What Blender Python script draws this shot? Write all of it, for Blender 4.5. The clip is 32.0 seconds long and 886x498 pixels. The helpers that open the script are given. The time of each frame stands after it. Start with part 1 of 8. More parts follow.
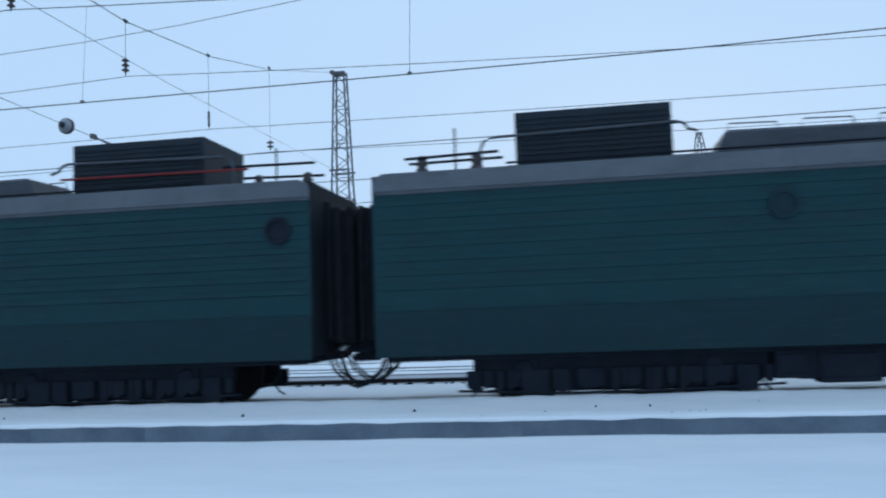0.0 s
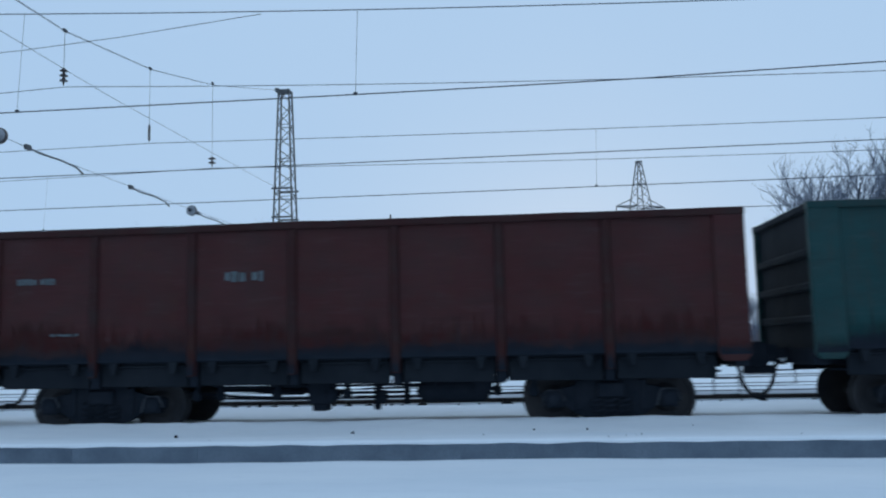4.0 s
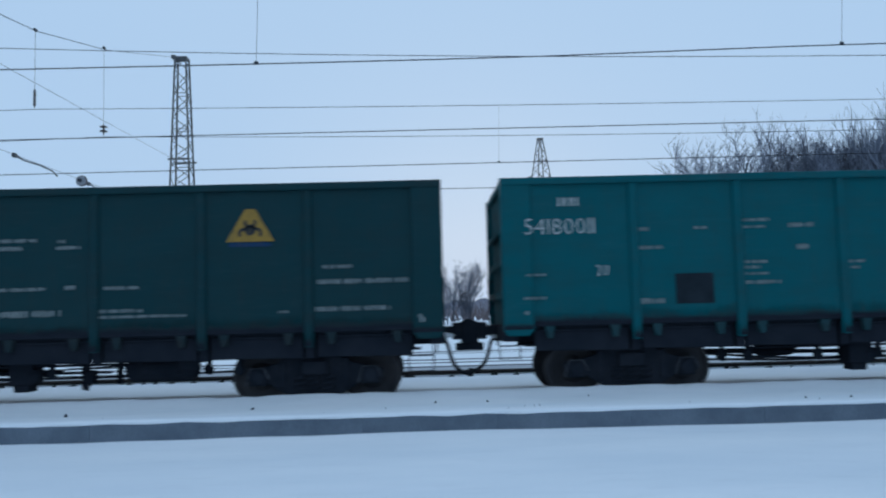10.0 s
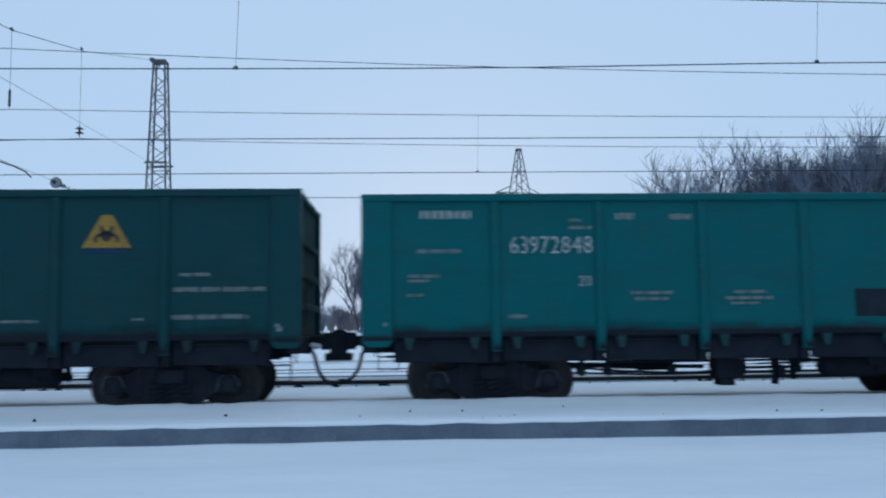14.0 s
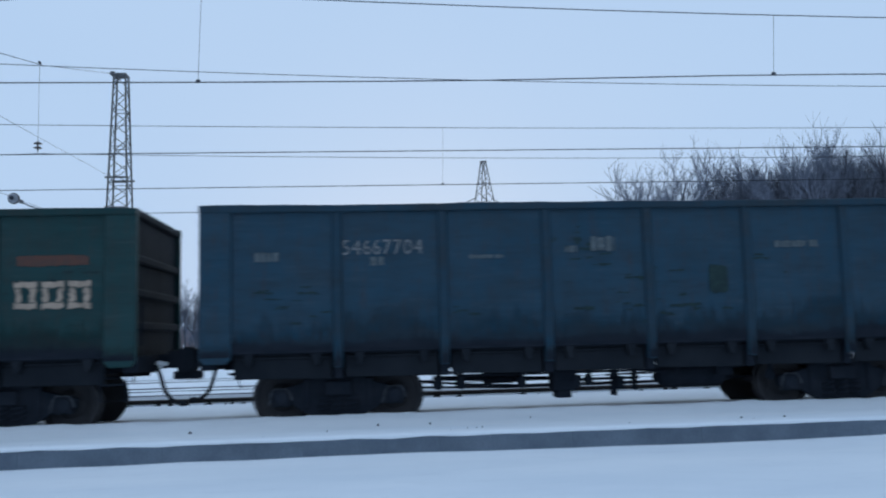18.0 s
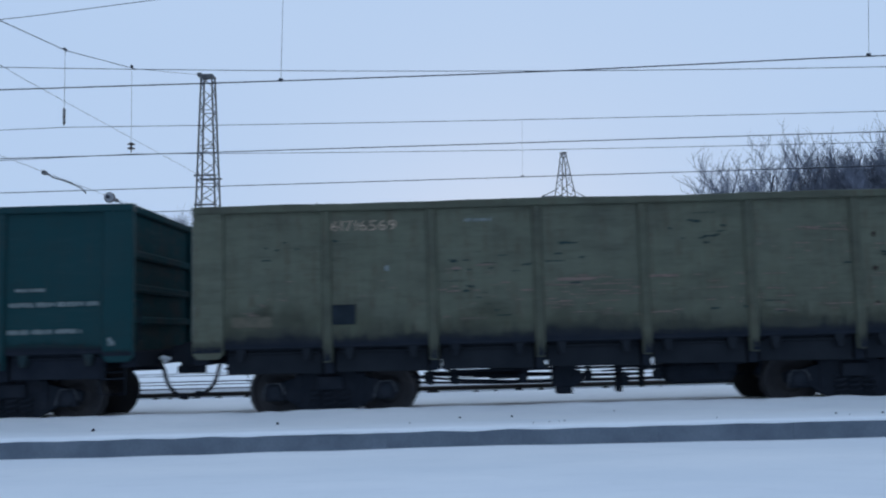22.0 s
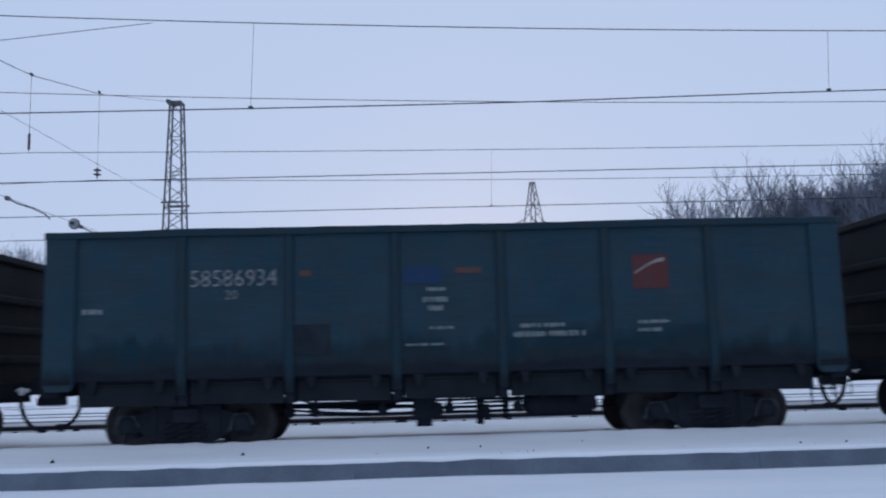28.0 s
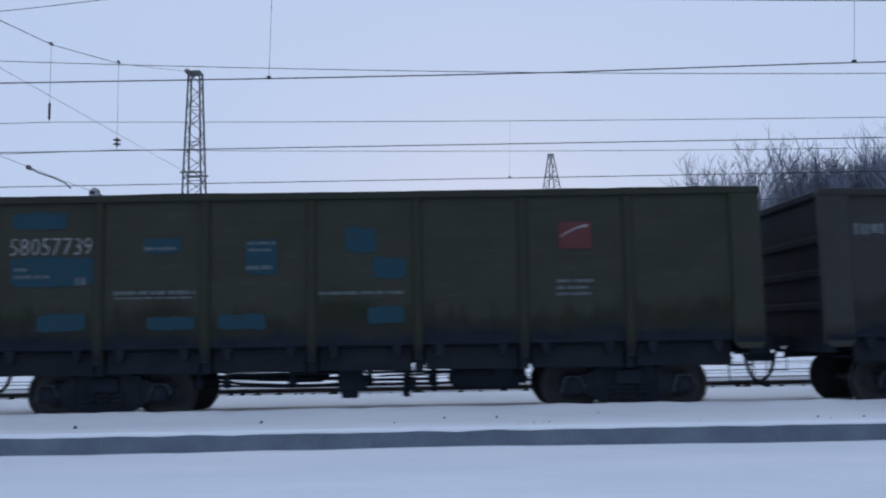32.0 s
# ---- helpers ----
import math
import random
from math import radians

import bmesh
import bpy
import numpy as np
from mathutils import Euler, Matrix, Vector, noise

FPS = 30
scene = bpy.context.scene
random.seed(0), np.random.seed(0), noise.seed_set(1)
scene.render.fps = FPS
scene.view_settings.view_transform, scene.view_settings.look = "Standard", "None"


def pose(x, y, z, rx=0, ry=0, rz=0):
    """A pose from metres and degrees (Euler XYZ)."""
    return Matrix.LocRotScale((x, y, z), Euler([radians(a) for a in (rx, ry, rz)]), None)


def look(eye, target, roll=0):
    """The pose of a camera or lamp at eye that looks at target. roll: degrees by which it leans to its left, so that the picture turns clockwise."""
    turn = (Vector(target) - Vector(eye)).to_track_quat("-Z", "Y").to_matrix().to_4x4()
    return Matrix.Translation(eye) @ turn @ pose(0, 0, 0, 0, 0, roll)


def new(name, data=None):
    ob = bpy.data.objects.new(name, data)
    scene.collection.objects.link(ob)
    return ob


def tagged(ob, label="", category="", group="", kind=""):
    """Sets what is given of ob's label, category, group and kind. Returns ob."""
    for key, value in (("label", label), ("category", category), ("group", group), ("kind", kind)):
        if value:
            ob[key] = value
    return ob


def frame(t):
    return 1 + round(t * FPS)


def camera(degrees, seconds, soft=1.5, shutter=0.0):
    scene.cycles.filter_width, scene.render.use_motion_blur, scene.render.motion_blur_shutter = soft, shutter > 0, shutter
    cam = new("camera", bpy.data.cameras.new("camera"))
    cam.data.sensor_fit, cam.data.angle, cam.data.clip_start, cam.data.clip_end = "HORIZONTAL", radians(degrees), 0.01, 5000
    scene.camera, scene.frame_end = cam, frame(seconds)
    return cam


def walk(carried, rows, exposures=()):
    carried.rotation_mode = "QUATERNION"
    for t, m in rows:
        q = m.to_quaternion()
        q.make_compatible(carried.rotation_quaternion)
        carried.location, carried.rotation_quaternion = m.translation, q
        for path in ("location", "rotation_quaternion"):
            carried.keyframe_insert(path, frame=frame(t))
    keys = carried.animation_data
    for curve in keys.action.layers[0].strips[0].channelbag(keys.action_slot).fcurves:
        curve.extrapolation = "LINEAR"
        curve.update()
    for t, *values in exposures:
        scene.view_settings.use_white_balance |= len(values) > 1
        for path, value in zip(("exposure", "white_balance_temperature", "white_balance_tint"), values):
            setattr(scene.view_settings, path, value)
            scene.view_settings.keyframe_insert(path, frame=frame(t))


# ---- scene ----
# A freight train passes a snowed-in station on a grey winter day.
# World: x along the track (to the right), y away from the viewer, z up; the train's track lies along y = 0, its rail heads 0.09 m below z = 0.

# ---------------------------------------------------------------- camera
EYE = (0.0, -15.2, 1.36)


def view(yaw, pitch, roll):
    return pose(*EYE, 0, 0, yaw) @ pose(0, 0, 0, 90 + pitch) @ pose(0, 0, 0, 0, 0, roll)


PATH = [
    (0, 9.36, 4.94, -2.03),    (0.5, 5.83, 4.64, -1.66),    (1, 3.90, 4.80, -1.45),    (1.5, 3.53, 4.62, -1.14),
    (2, 2.57, 4.77, -0.96),    (2.5, 2.12, 5.21, -1.34),    (3, 6.50, 5.70, -1.89),    (3.5, 5.83, 6.58, -1.60),
    (5.5, 4.90, 4.88, -0.86),    (6, 3.90, 5.46, -0.83),    (6.5, 2.56, 5.13, 0.78),    (7, -0.95, 4.74, 0.25),
    (7.5, -0.70, 5.70, -1.16),    (8, -1.18, 5.55, -0.95),    (8.5, -1.59, 4.64, -1.08),    (9, -1.28, 4.25, -1.02),
    (9.5, -1.32, 4.65, -1.15),    (10, -1.19, 4.41, -1.48),    (10.5, -1.38, 4.70, -1.58),    (11, -1.36, 5.00, -1.53),
    (11.5, -1.85, 4.97, -1.80),    (12, -1.54, 4.87, -1.46),    (12.5, -2.34, 5.13, -1.08),    (13, -2.34, 5.23, -0.66),
    (13.5, -2.69, 5.06, -0.50),    (14, -2.75, 4.98, -0.64),    (14.5, -2.97, 5.58, -0.69),    (15, -5.58, 5.66, 0.12),
    (15.5, -4.93, 5.45, -0.40),    (17.5, -5.22, 5.30, -0.95),    (18, -5.09, 5.78, -1.50),    (18.5, -4.89, 5.88, -1.83),
    (19, -5.42, 5.62, -2.33),    (19.5, -3.55, 6.77, -2.99),    (20, -0.06, 6.11, -2.78),    (20.5, 0.56, 5.88, -2.63),
    (21, -0.10, 4.79, -2.00),    (21.5, 0.90, 5.62, -2.25),    (22, 0.40, 5.45, -1.53),    (22.5, -0.49, 5.99, -1.05),
    (23, -0.92, 5.22, -0.79),    (23.5, -1.40, 5.86, -1.12),    (24, -1.51, 6.30, -1.02),    (24.5, -1.60, 5.88, -0.98),
    (26.5, -2.42, 5.85, -1.09),    (27, -2.56, 6.04, -1.18),    (27.5, -2.16, 7.03, -1.41),    (28, -1.76, 7.35, -1.48),
    (28.5, -1.93, 7.85, -1.35),    (29, -2.36, 7.40, -1.04),    (29.5, -1.90, 7.30, -1.18),    (30, -2.09, 7.43, -1.20),
    (30.5, -1.45, 7.05, -1.30),    (31, -0.80, 6.48, -1.18),    (31.5, -0.91, 5.75, -0.99),    (32, -0.52, 5.44, -0.96),
]
cam = camera(55.5, 32.0, soft=2.1, shutter=0.15)
# the automatic white balance starts cold and green and settles after two thirds of the time
TINTS = [(0, 0.20, 6000, -4), (0.5, 0.10, 6000, -4), (1.0, -0.03, 6000, -4), (9, -0.03, 6000, -4), (11, 0.02, 6000, -4), (17.5, 0.05, 6150, 0), (19, 0.06, 6150, 0), (20, -0.03, 6150, 0), (22, 0.03, 6220, 3), (24, 0.03, 6480, 9), (30, -0.02, 6500, 10), (32, 0.02, 6500, 10)]
walk(cam, [(t, view(a, b, c)) for t, a, b, c in PATH], TINTS)

# ---------------------------------------------------------------- light: an overcast dusk, the low sun behind trees and train
world = bpy.data.worlds.new("overcast_sky")
scene.world = world
world.use_nodes = True
wn, wl = world.node_tree.nodes, world.node_tree.links
sky = wn.new("ShaderNodeTexSky")
sky.sky_type = "NISHITA"
sky.sun_disc = False
sky.sun_elevation, sky.sun_rotation = radians(5), radians(3.5)
sky.air_density, sky.dust_density = 1.0, 3.0
thin = wn.new("ShaderNodeMix")
thin.data_type, thin.blend_type = "RGBA", "MULTIPLY"
thin.inputs["Factor"].default_value = 1.0
thin.inputs["B"].default_value = (0.10, 0.10, 0.10, 1)
cloud = wn.new("ShaderNodeMix")
cloud.data_type = "RGBA"
cloud.inputs["Factor"].default_value = 0.97
cloud.inputs["B"].default_value = (0.485, 0.60, 0.845, 1)
# slow thicker and thinner cloud
cloud_dir = wn.new("ShaderNodeTexCoord")
cloud_noise = wn.new("ShaderNodeTexNoise")
cloud_noise.inputs["Scale"].default_value, cloud_noise.inputs["Detail"].default_value = 2.2, 3.0
wl.new(cloud_dir.outputs["Generated"], cloud_noise.inputs["Vector"])
layer = wn.new("ShaderNodeMix")
layer.data_type = "RGBA"
layer.inputs["A"].default_value = (0.465, 0.585, 0.835, 1)
layer.inputs["B"].default_value = (0.505, 0.615, 0.85, 1)
wl.new(cloud_noise.outputs["Fac"], layer.inputs["Factor"])
wl.new(layer.outputs["Result"], cloud.inputs["B"])
wl.new(sky.outputs["Color"], thin.inputs["A"])
wl.new(thin.outputs["Result"], cloud.inputs["A"])
wl.new(cloud.outputs["Result"], wn["Background"].inputs["Color"])
wn["Background"].inputs["Strength"].default_value = 1.0

sun = new("sun", bpy.data.lights.new("sun", "SUN"))
sun.data.energy, sun.data.angle, sun.data.color = 0.5, radians(60), (1.0, 0.93, 0.86)
sun.matrix_world = look((3, 60, 8), (0, 0, 1))


# ---------------------------------------------------------------- materials
def material(name):
    m = bpy.data.materials.new(name)
    m.use_nodes = True
    return m, m.node_tree.nodes, m.node_tree.links, m.node_tree.nodes["Principled BSDF"]


def coords(n, l, scale=(1, 1, 1)):
    """Object space, shifted by a random step for each object, so that repeats differ."""
    tc, oi, mp = n.new("ShaderNodeTexCoord"), n.new("ShaderNodeObjectInfo"), n.new("ShaderNodeMapping")
    add = n.new("ShaderNodeVectorMath")
    add.operation = "MULTIPLY_ADD"
    add.inputs[1].default_value = (1, 1, 1)
    mul = n.new("ShaderNodeMath")
    mul.operation = "MULTIPLY"
    mul.inputs[1].default_value = 37.0
    l.new(oi.outputs["Random"], mul.inputs[0])
    l.new(tc.outputs["Object"], add.inputs[0])
    l.new(mul.outputs[0], add.inputs[2])
    mp.inputs["Scale"].default_value = scale
    l.new(add.outputs[0], mp.inputs["Vector"])
    return mp.outputs["Vector"]


def noise_tex(n, l, vec, scale, detail=4.0, rough=0.55):
    t = n.new("ShaderNodeTexNoise")
    t.inputs["Scale"].default_value, t.inputs["Detail"].default_value, t.inputs["Roughness"].default_value = scale, detail, rough
    l.new(vec, t.inputs["Vector"])
    return t.outputs["Fac"]


def ramp(n, l, fac, lo, hi, top=1.0):
    r = n.new("ShaderNodeMapRange")
    r.inputs["From Min"].default_value, r.inputs["From Max"].default_value = lo, hi
    r.inputs["To Max"].default_value = top
    l.new(fac, r.inputs["Value"])
    return r.outputs["Result"]


def blend(n, l, fac, a, b):
    m = n.new("ShaderNodeMix")
    m.data_type = "RGBA"
    for sock, v in (("A", a), ("B", b)):
        if isinstance(v, tuple):
            m.inputs[sock].default_value = (*v, 1)
        else:
            l.new(v, m.inputs[sock])
    if isinstance(fac, float):
        m.inputs["Factor"].default_value = fac
    else:
        l.new(fac, m.inputs["Factor"])
    return m.outputs["Result"]


def bump(n, l, bsdf, height, strength, dist=0.02):
    b = n.new("ShaderNodeBump")
    b.inputs["Strength"].default_value, b.inputs["Distance"].default_value = strength, dist
    l.new(height, b.inputs["Height"])
    l.new(b.outputs["Normal"], bsdf.inputs["Normal"])


def paint(name, base, faded=None, fade=0.4, rust=0.3, soil=0.4, gloss=0.42, scuff=0.25):
    """Weathered wagon paint: sun-bleached clouds, rust runs, dust film and level scuffs."""
    m, n, l, p = material(name)
    faded = faded or tuple(0.8 * c + 0.03 for c in base)
    vec = coords(n, l)
    big = noise_tex(n, l, vec, 0.9, 5)
    col = blend(n, l, ramp(n, l, big, 0.35, 0.75, fade), base, faded)
    runs = noise_tex(n, l, coords(n, l, (7, 7, 0.55)), 1.6, 6, 0.65)
    spots = noise_tex(n, l, vec, 5.5, 8, 0.7)
    both = n.new("ShaderNodeMath")
    both.operation = "MULTIPLY"
    l.new(ramp(n, l, runs, 0.46, 0.66), both.inputs[0])
    l.new(ramp(n, l, spots, 0.40, 0.62, rust), both.inputs[1])
    col = blend(n, l, both.outputs[0], col, (0.055, 0.028, 0.016))
    film = noise_tex(n, l, coords(n, l, (1.2, 1.2, 2.6)), 1.1, 7, 0.62)
    col = blend(n, l, ramp(n, l, film, 0.42, 0.78, soil), col, (0.030, 0.030, 0.028))
    rubbed = noise_tex(n, l, coords(n, l, (0.7, 0.7, 6.5)), 2.3, 6, 0.68)
    col = blend(n, l, ramp(n, l, rubbed, 0.54, 0.70, scuff), col, tuple(0.35 * c + 0.008 for c in base))
    col = blend(n, l, ramp(n, l, rubbed, 0.45, 0.30, scuff * 0.7), col, tuple(0.75 * c + 0.05 for c in base))
    l.new(col, p.inputs["Base Color"])
    rr = n.new("ShaderNodeMath")
    rr.operation = "ADD"
    rr.inputs[1].default_value = gloss
    l.new(ramp(n, l, film, 0.3, 0.8, 0.3), rr.inputs[0])
    l.new(rr.outputs[0], p.inputs["Roughness"])
    p.inputs["Specular IOR Level"].default_value = 0.14
    bump(n, l, p, spots, 0.12, 0.01)
    return m


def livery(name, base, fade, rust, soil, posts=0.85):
    """Paint of a wagon's sheets, a darker copy for its posts and rims, a dull, darker copy for its ends, and
    coal-smeared paint.
    """
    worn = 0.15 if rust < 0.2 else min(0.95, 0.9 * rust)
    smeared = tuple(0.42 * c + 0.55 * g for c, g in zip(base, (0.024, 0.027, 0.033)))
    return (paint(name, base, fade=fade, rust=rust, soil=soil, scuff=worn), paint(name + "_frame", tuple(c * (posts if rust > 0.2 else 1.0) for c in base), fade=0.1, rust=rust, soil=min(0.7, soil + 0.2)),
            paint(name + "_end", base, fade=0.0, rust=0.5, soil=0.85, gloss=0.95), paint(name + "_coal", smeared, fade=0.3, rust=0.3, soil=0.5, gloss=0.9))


def peeling(name, base, under, brown, dark):
    """Old paint that peels in level patches, down to an earlier coat, to brown primer and to dark steel."""
    m, n, l, p = material(name)
    wide = noise_tex(n, l, coords(n, l, (0.75, 0.75, 1.5)), 1.5, 6, 0.62)
    patches = noise_tex(n, l, coords(n, l, (1.0, 1.0, 1.5)), 1.5, 6, 0.62)
    chips = noise_tex(n, l, coords(n, l, (1.0, 1.0, 2.2)), 2.7, 6, 0.68)
    veil = noise_tex(n, l, coords(n, l, (1.2, 1.2, 0.6)), 1.3, 5, 0.6)
    col = blend(n, l, ramp(n, l, wide, 0.40, 0.60, 0.85), base, under)
    col = blend(n, l, ramp(n, l, patches, 0.45, 0.66, 0.8), col, brown)
    col = blend(n, l, ramp(n, l, patches, 0.46, 0.32, 0.6), col, tuple(1.5 * c + 0.012 for c in base))
    col = blend(n, l, ramp(n, l, chips, 0.52, 0.66, 0.85), col, dark)
    col = blend(n, l, ramp(n, l, veil, 0.48, 0.75, 0.35), col, (0.030, 0.034, 0.036))
    l.new(col, p.inputs["Base Color"])
    p.inputs["Roughness"].default_value = 0.75
    p.inputs["Specular IOR Level"].default_value = 0.12
    bump(n, l, p, chips, 0.25, 0.01)
    return m


def peeled(name, base, under, brown, frame_paint):
    """A livery whose sheets peel, with sounder paint on posts and rims."""
    _, _, end, coal = livery(name, base, 0.35, 0.6, 0.45)
    return (peeling(name + "_peeling", base, under, brown, (0.014, 0.019, 0.022)), paint(name + "_posts", frame_paint, fade=0.4, rust=0.35, soil=0.35), end, coal)


def rough(name, a, b, scale=3.0, roughness=0.85, metal=0.0, bumpy=0.3, fine=40.0, dist=0.02, shine=0.15):
    """A plain rough surface of two tones with fine grain."""
    m, n, l, p = material(name)
    vec = coords(n, l)
    big = noise_tex(n, l, vec, scale, 6, 0.6)
    grain = noise_tex(n, l, vec, fine, 3)
    col = blend(n, l, ramp(n, l, big, 0.35, 0.68), a, b)
    col = blend(n, l, ramp(n, l, grain, 0.45, 0.8, 0.35), col, tuple(0.55 * c for c in a))
    l.new(col, p.inputs["Base Color"])
    p.inputs["Roughness"].default_value, p.inputs["Metallic"].default_value = roughness, metal
    p.inputs["Specular IOR Level"].default_value = shine
    bump(n, l, p, grain, bumpy, dist)
    return m


def flat(name, c, roughness=0.6, worn=0.35, back=(0.05, 0.05, 0.05)):
    """Stencil paint, worn through in small flakes."""
    m, n, l, p = material(name)
    vec = coords(n, l)
    f = noise_tex(n, l, vec, 9.0, 8, 0.7)
    l.new(blend(n, l, ramp(n, l, f, 0.45, 0.72, worn), c, back), p.inputs["Base Color"])
    p.inputs["Roughness"].default_value = roughness
    p.inputs["Specular IOR Level"].default_value = 0.2
    return m


def snow_material(name, a, b, scale):
    m, n, l, p = material(name)
    tc = n.new("ShaderNodeTexCoord")
    mp = n.new("ShaderNodeMapping")
    mp.inputs["Scale"].default_value = (0.35, 1.0, 1.0)
    l.new(tc.outputs["Object"], mp.inputs["Vector"])
    big = noise_tex(n, l, mp.outputs["Vector"], scale, 6, 0.55)
    mid = noise_tex(n, l, mp.outputs["Vector"], scale * 7, 6, 0.6)
    grain = noise_tex(n, l, tc.outputs["Object"], 60.0, 3)
    col = blend(n, l, ramp(n, l, big, 0.35, 0.7), a, b)
    col = blend(n, l, ramp(n, l, mid, 0.55, 0.8, 0.25), col, tuple(0.8 * c for c in b))
    l.new(col, p.inputs["Base Color"])
    p.inputs["Roughness"].default_value = 0.9
    p.inputs["Specular IOR Level"].default_value = 0.15
    hs = n.new("ShaderNodeMath")
    hs.operation = "MULTIPLY_ADD"
    hs.inputs[1].default_value = 0.25
    l.new(grain, hs.inputs[0])
    l.new(mid, hs.inputs[2])
    bump(n, l, p, hs.outputs[0], 0.35, 0.05)
    return m


SNOW = snow_material("snow", (0.89, 0.905, 0.92), (0.78, 0.815, 0.85), 0.6)
SNOW_DIRTY = snow_material("trampled_snow", (0.82, 0.84, 0.86), (0.58, 0.61, 0.65), 0.9)
SNOW_GREY = snow_material("sooty_snow", (0.50, 0.52, 0.55), (0.34, 0.36, 0.39), 1.2)
BALLAST = rough("dark_ballast", (0.035, 0.034, 0.036), (0.06, 0.057, 0.056), 4.0, 0.95, 0, 0.5)
CONCRETE = rough("platform_concrete", (0.165, 0.198, 0.240), (0.105, 0.130, 0.165), 1.6, 0.9, 0, 0.35, 30)
STEEL = rough("rail_steel", (0.055, 0.048, 0.045), (0.03, 0.026, 0.025), 2.0, 0.6, 0.3, 0.2)
# Blue haze over dark parts is put into these two colours.
GRIME = rough("black_grime", (0.015, 0.0195, 0.0275), (0.0225, 0.027, 0.036), 2.5, 0.95, 0.0, 0.4, shine=0.04)
RUNNING = rough("oily_cast_iron", (0.015, 0.0195, 0.0275), (0.0265, 0.031, 0.040), 3.0, 0.85, 0.0, 0.4, shine=0.05)
TREAD = rough("worn_tread_steel", (0.036, 0.038, 0.044), (0.066, 0.063, 0.066), 2.0, 0.6, 0.3, 0.15)
# Black iron for the tank wagons, lightened by haze put into its colour.
HAZE_IRON = rough("hazy_black_iron", (0.024, 0.031, 0.042), (0.036, 0.042, 0.053), 2.8, 0.95, 0.0, 0.4, shine=0.05)
RUBBER = rough("hose_rubber", (0.016, 0.018, 0.023), (0.027, 0.029, 0.034), 5, 0.8, 0, 0.2, shine=0.06)
DUSTED = rough("snow_dusted_iron", (0.10, 0.108, 0.122), (0.03, 0.034, 0.042), 6.0, 0.95, 0, 0.3)
GALV = rough("weathered_galvanized_steel", (0.16, 0.165, 0.17), (0.10, 0.10, 0.105), 1.5, 0.65, 0.2, 0.2)
WIRE = rough("grey_bronze_wire", (0.055, 0.063, 0.078), (0.040, 0.046, 0.056), 3, 0.6, 0.2, 0.05)
PORCELAIN = rough("brown_porcelain", (0.075, 0.065, 0.065), (0.11, 0.10, 0.10), 4, 0.3, 0, 0.05)
PALE_PORCELAIN = rough("pale_porcelain", (0.34, 0.35, 0.37), (0.22, 0.23, 0.25), 4, 0.35, 0, 0.05)
# Bluish haze before the trees is put into bark and twig colours.
BARK = rough("winter_bark", (0.105, 0.112, 0.138), (0.066, 0.071, 0.088), 2.0, 0.95, 0, 0.4, 20)
FROST_HAZE = rough("frosted_hazy_twigs", (0.20, 0.22, 0.275), (0.125, 0.138, 0.175), 1.0, 0.95, 0, 0.3, 20)
SCRUB = rough("frosted_dry_scrub", (0.25, 0.205, 0.205), (0.14, 0.125, 0.135), 0.8, 0.95, 0, 0.4, 8)
# Pale with the haze of distance, put into the wood's colour.
FAR_WOOD = rough("hazy_far_wood", (0.27, 0.265, 0.30), (0.17, 0.165, 0.195), 0.25, 0.95, 0, 0.2, 3)
WOOD = rough("grey_timber", (0.09, 0.08, 0.07), (0.06, 0.055, 0.05), 2, 0.9, 0, 0.4)
PAINT_WHITE = flat("number_white", (0.45, 0.46, 0.45), 0.75, 0.75, (0.08, 0.10, 0.10))
OLD_WHITE = flat("old_number_white", (0.23, 0.23, 0.23), 0.8, 0.8, (0.06, 0.06, 0.06))
OLD_CREAM = flat("grimed_number_cream", (0.19, 0.165, 0.115), 0.85, 0.8, (0.05, 0.05, 0.045))
DIM_WHITE = flat("grimed_number_white", (0.11, 0.13, 0.14), 0.85, 0.8, (0.04, 0.05, 0.05))
STENCIL_WHITE = flat("stencil_white", (0.19, 0.22, 0.22), 0.8, 0.85, (0.06, 0.08, 0.08))
CREAM = flat("worn_cream_paint", (0.40, 0.31, 0.24), 0.8, 0.75, (0.05, 0.05, 0.04))
BRIGHT_CREAM = flat("peeling_cream_paint", (0.50, 0.375, 0.30), 0.8, 0.85, (0.14, 0.065, 0.045))
YELLOW = flat("sign_yellow", (0.31, 0.19, 0.04), 0.75, 0.55)
EMBER = flat("dull_orange_emblem", (0.13, 0.038, 0.026), 0.8, 0.8, (0.06, 0.02, 0.02))
PRIMER = flat("rust_primer", (0.10, 0.050, 0.038), 0.8, 0.75)
# Soot black that also holds the shade between coupled vehicles.
SOOT_SHADE = rough("soot_and_shade_paint", (0.010, 0.0135, 0.019), (0.018, 0.022, 0.028), 1.6, 0.85, 0, 0.25)
SOOT = rough("chalk_board_black", (0.009, 0.015, 0.021), (0.020, 0.029, 0.038), 3, 0.8, 0, 0.2)
OXIDE = flat("oxide_board", (0.017, 0.017, 0.022), 0.8, 0.4)
BLUE_BAR = flat("blue_overpaint", (0.010, 0.036, 0.09), 0.75, 0.5)
FLAG_RED = flat("flag_red", (0.092, 0.026, 0.027), 0.7, 0.6)
ORANGE = flat("hazard_orange", (0.45, 0.125, 0.03), 0.7, 0.4)
FADED_TEAL = flat("fresh_teal_overpaint", (0.011, 0.046, 0.068), 0.8, 0.9, (0.022, 0.036, 0.038))
FRESH_TEAL = flat("lighter_teal_overpaint", (0.013, 0.062, 0.082), 0.75, 0.55, (0.02, 0.05, 0.06))
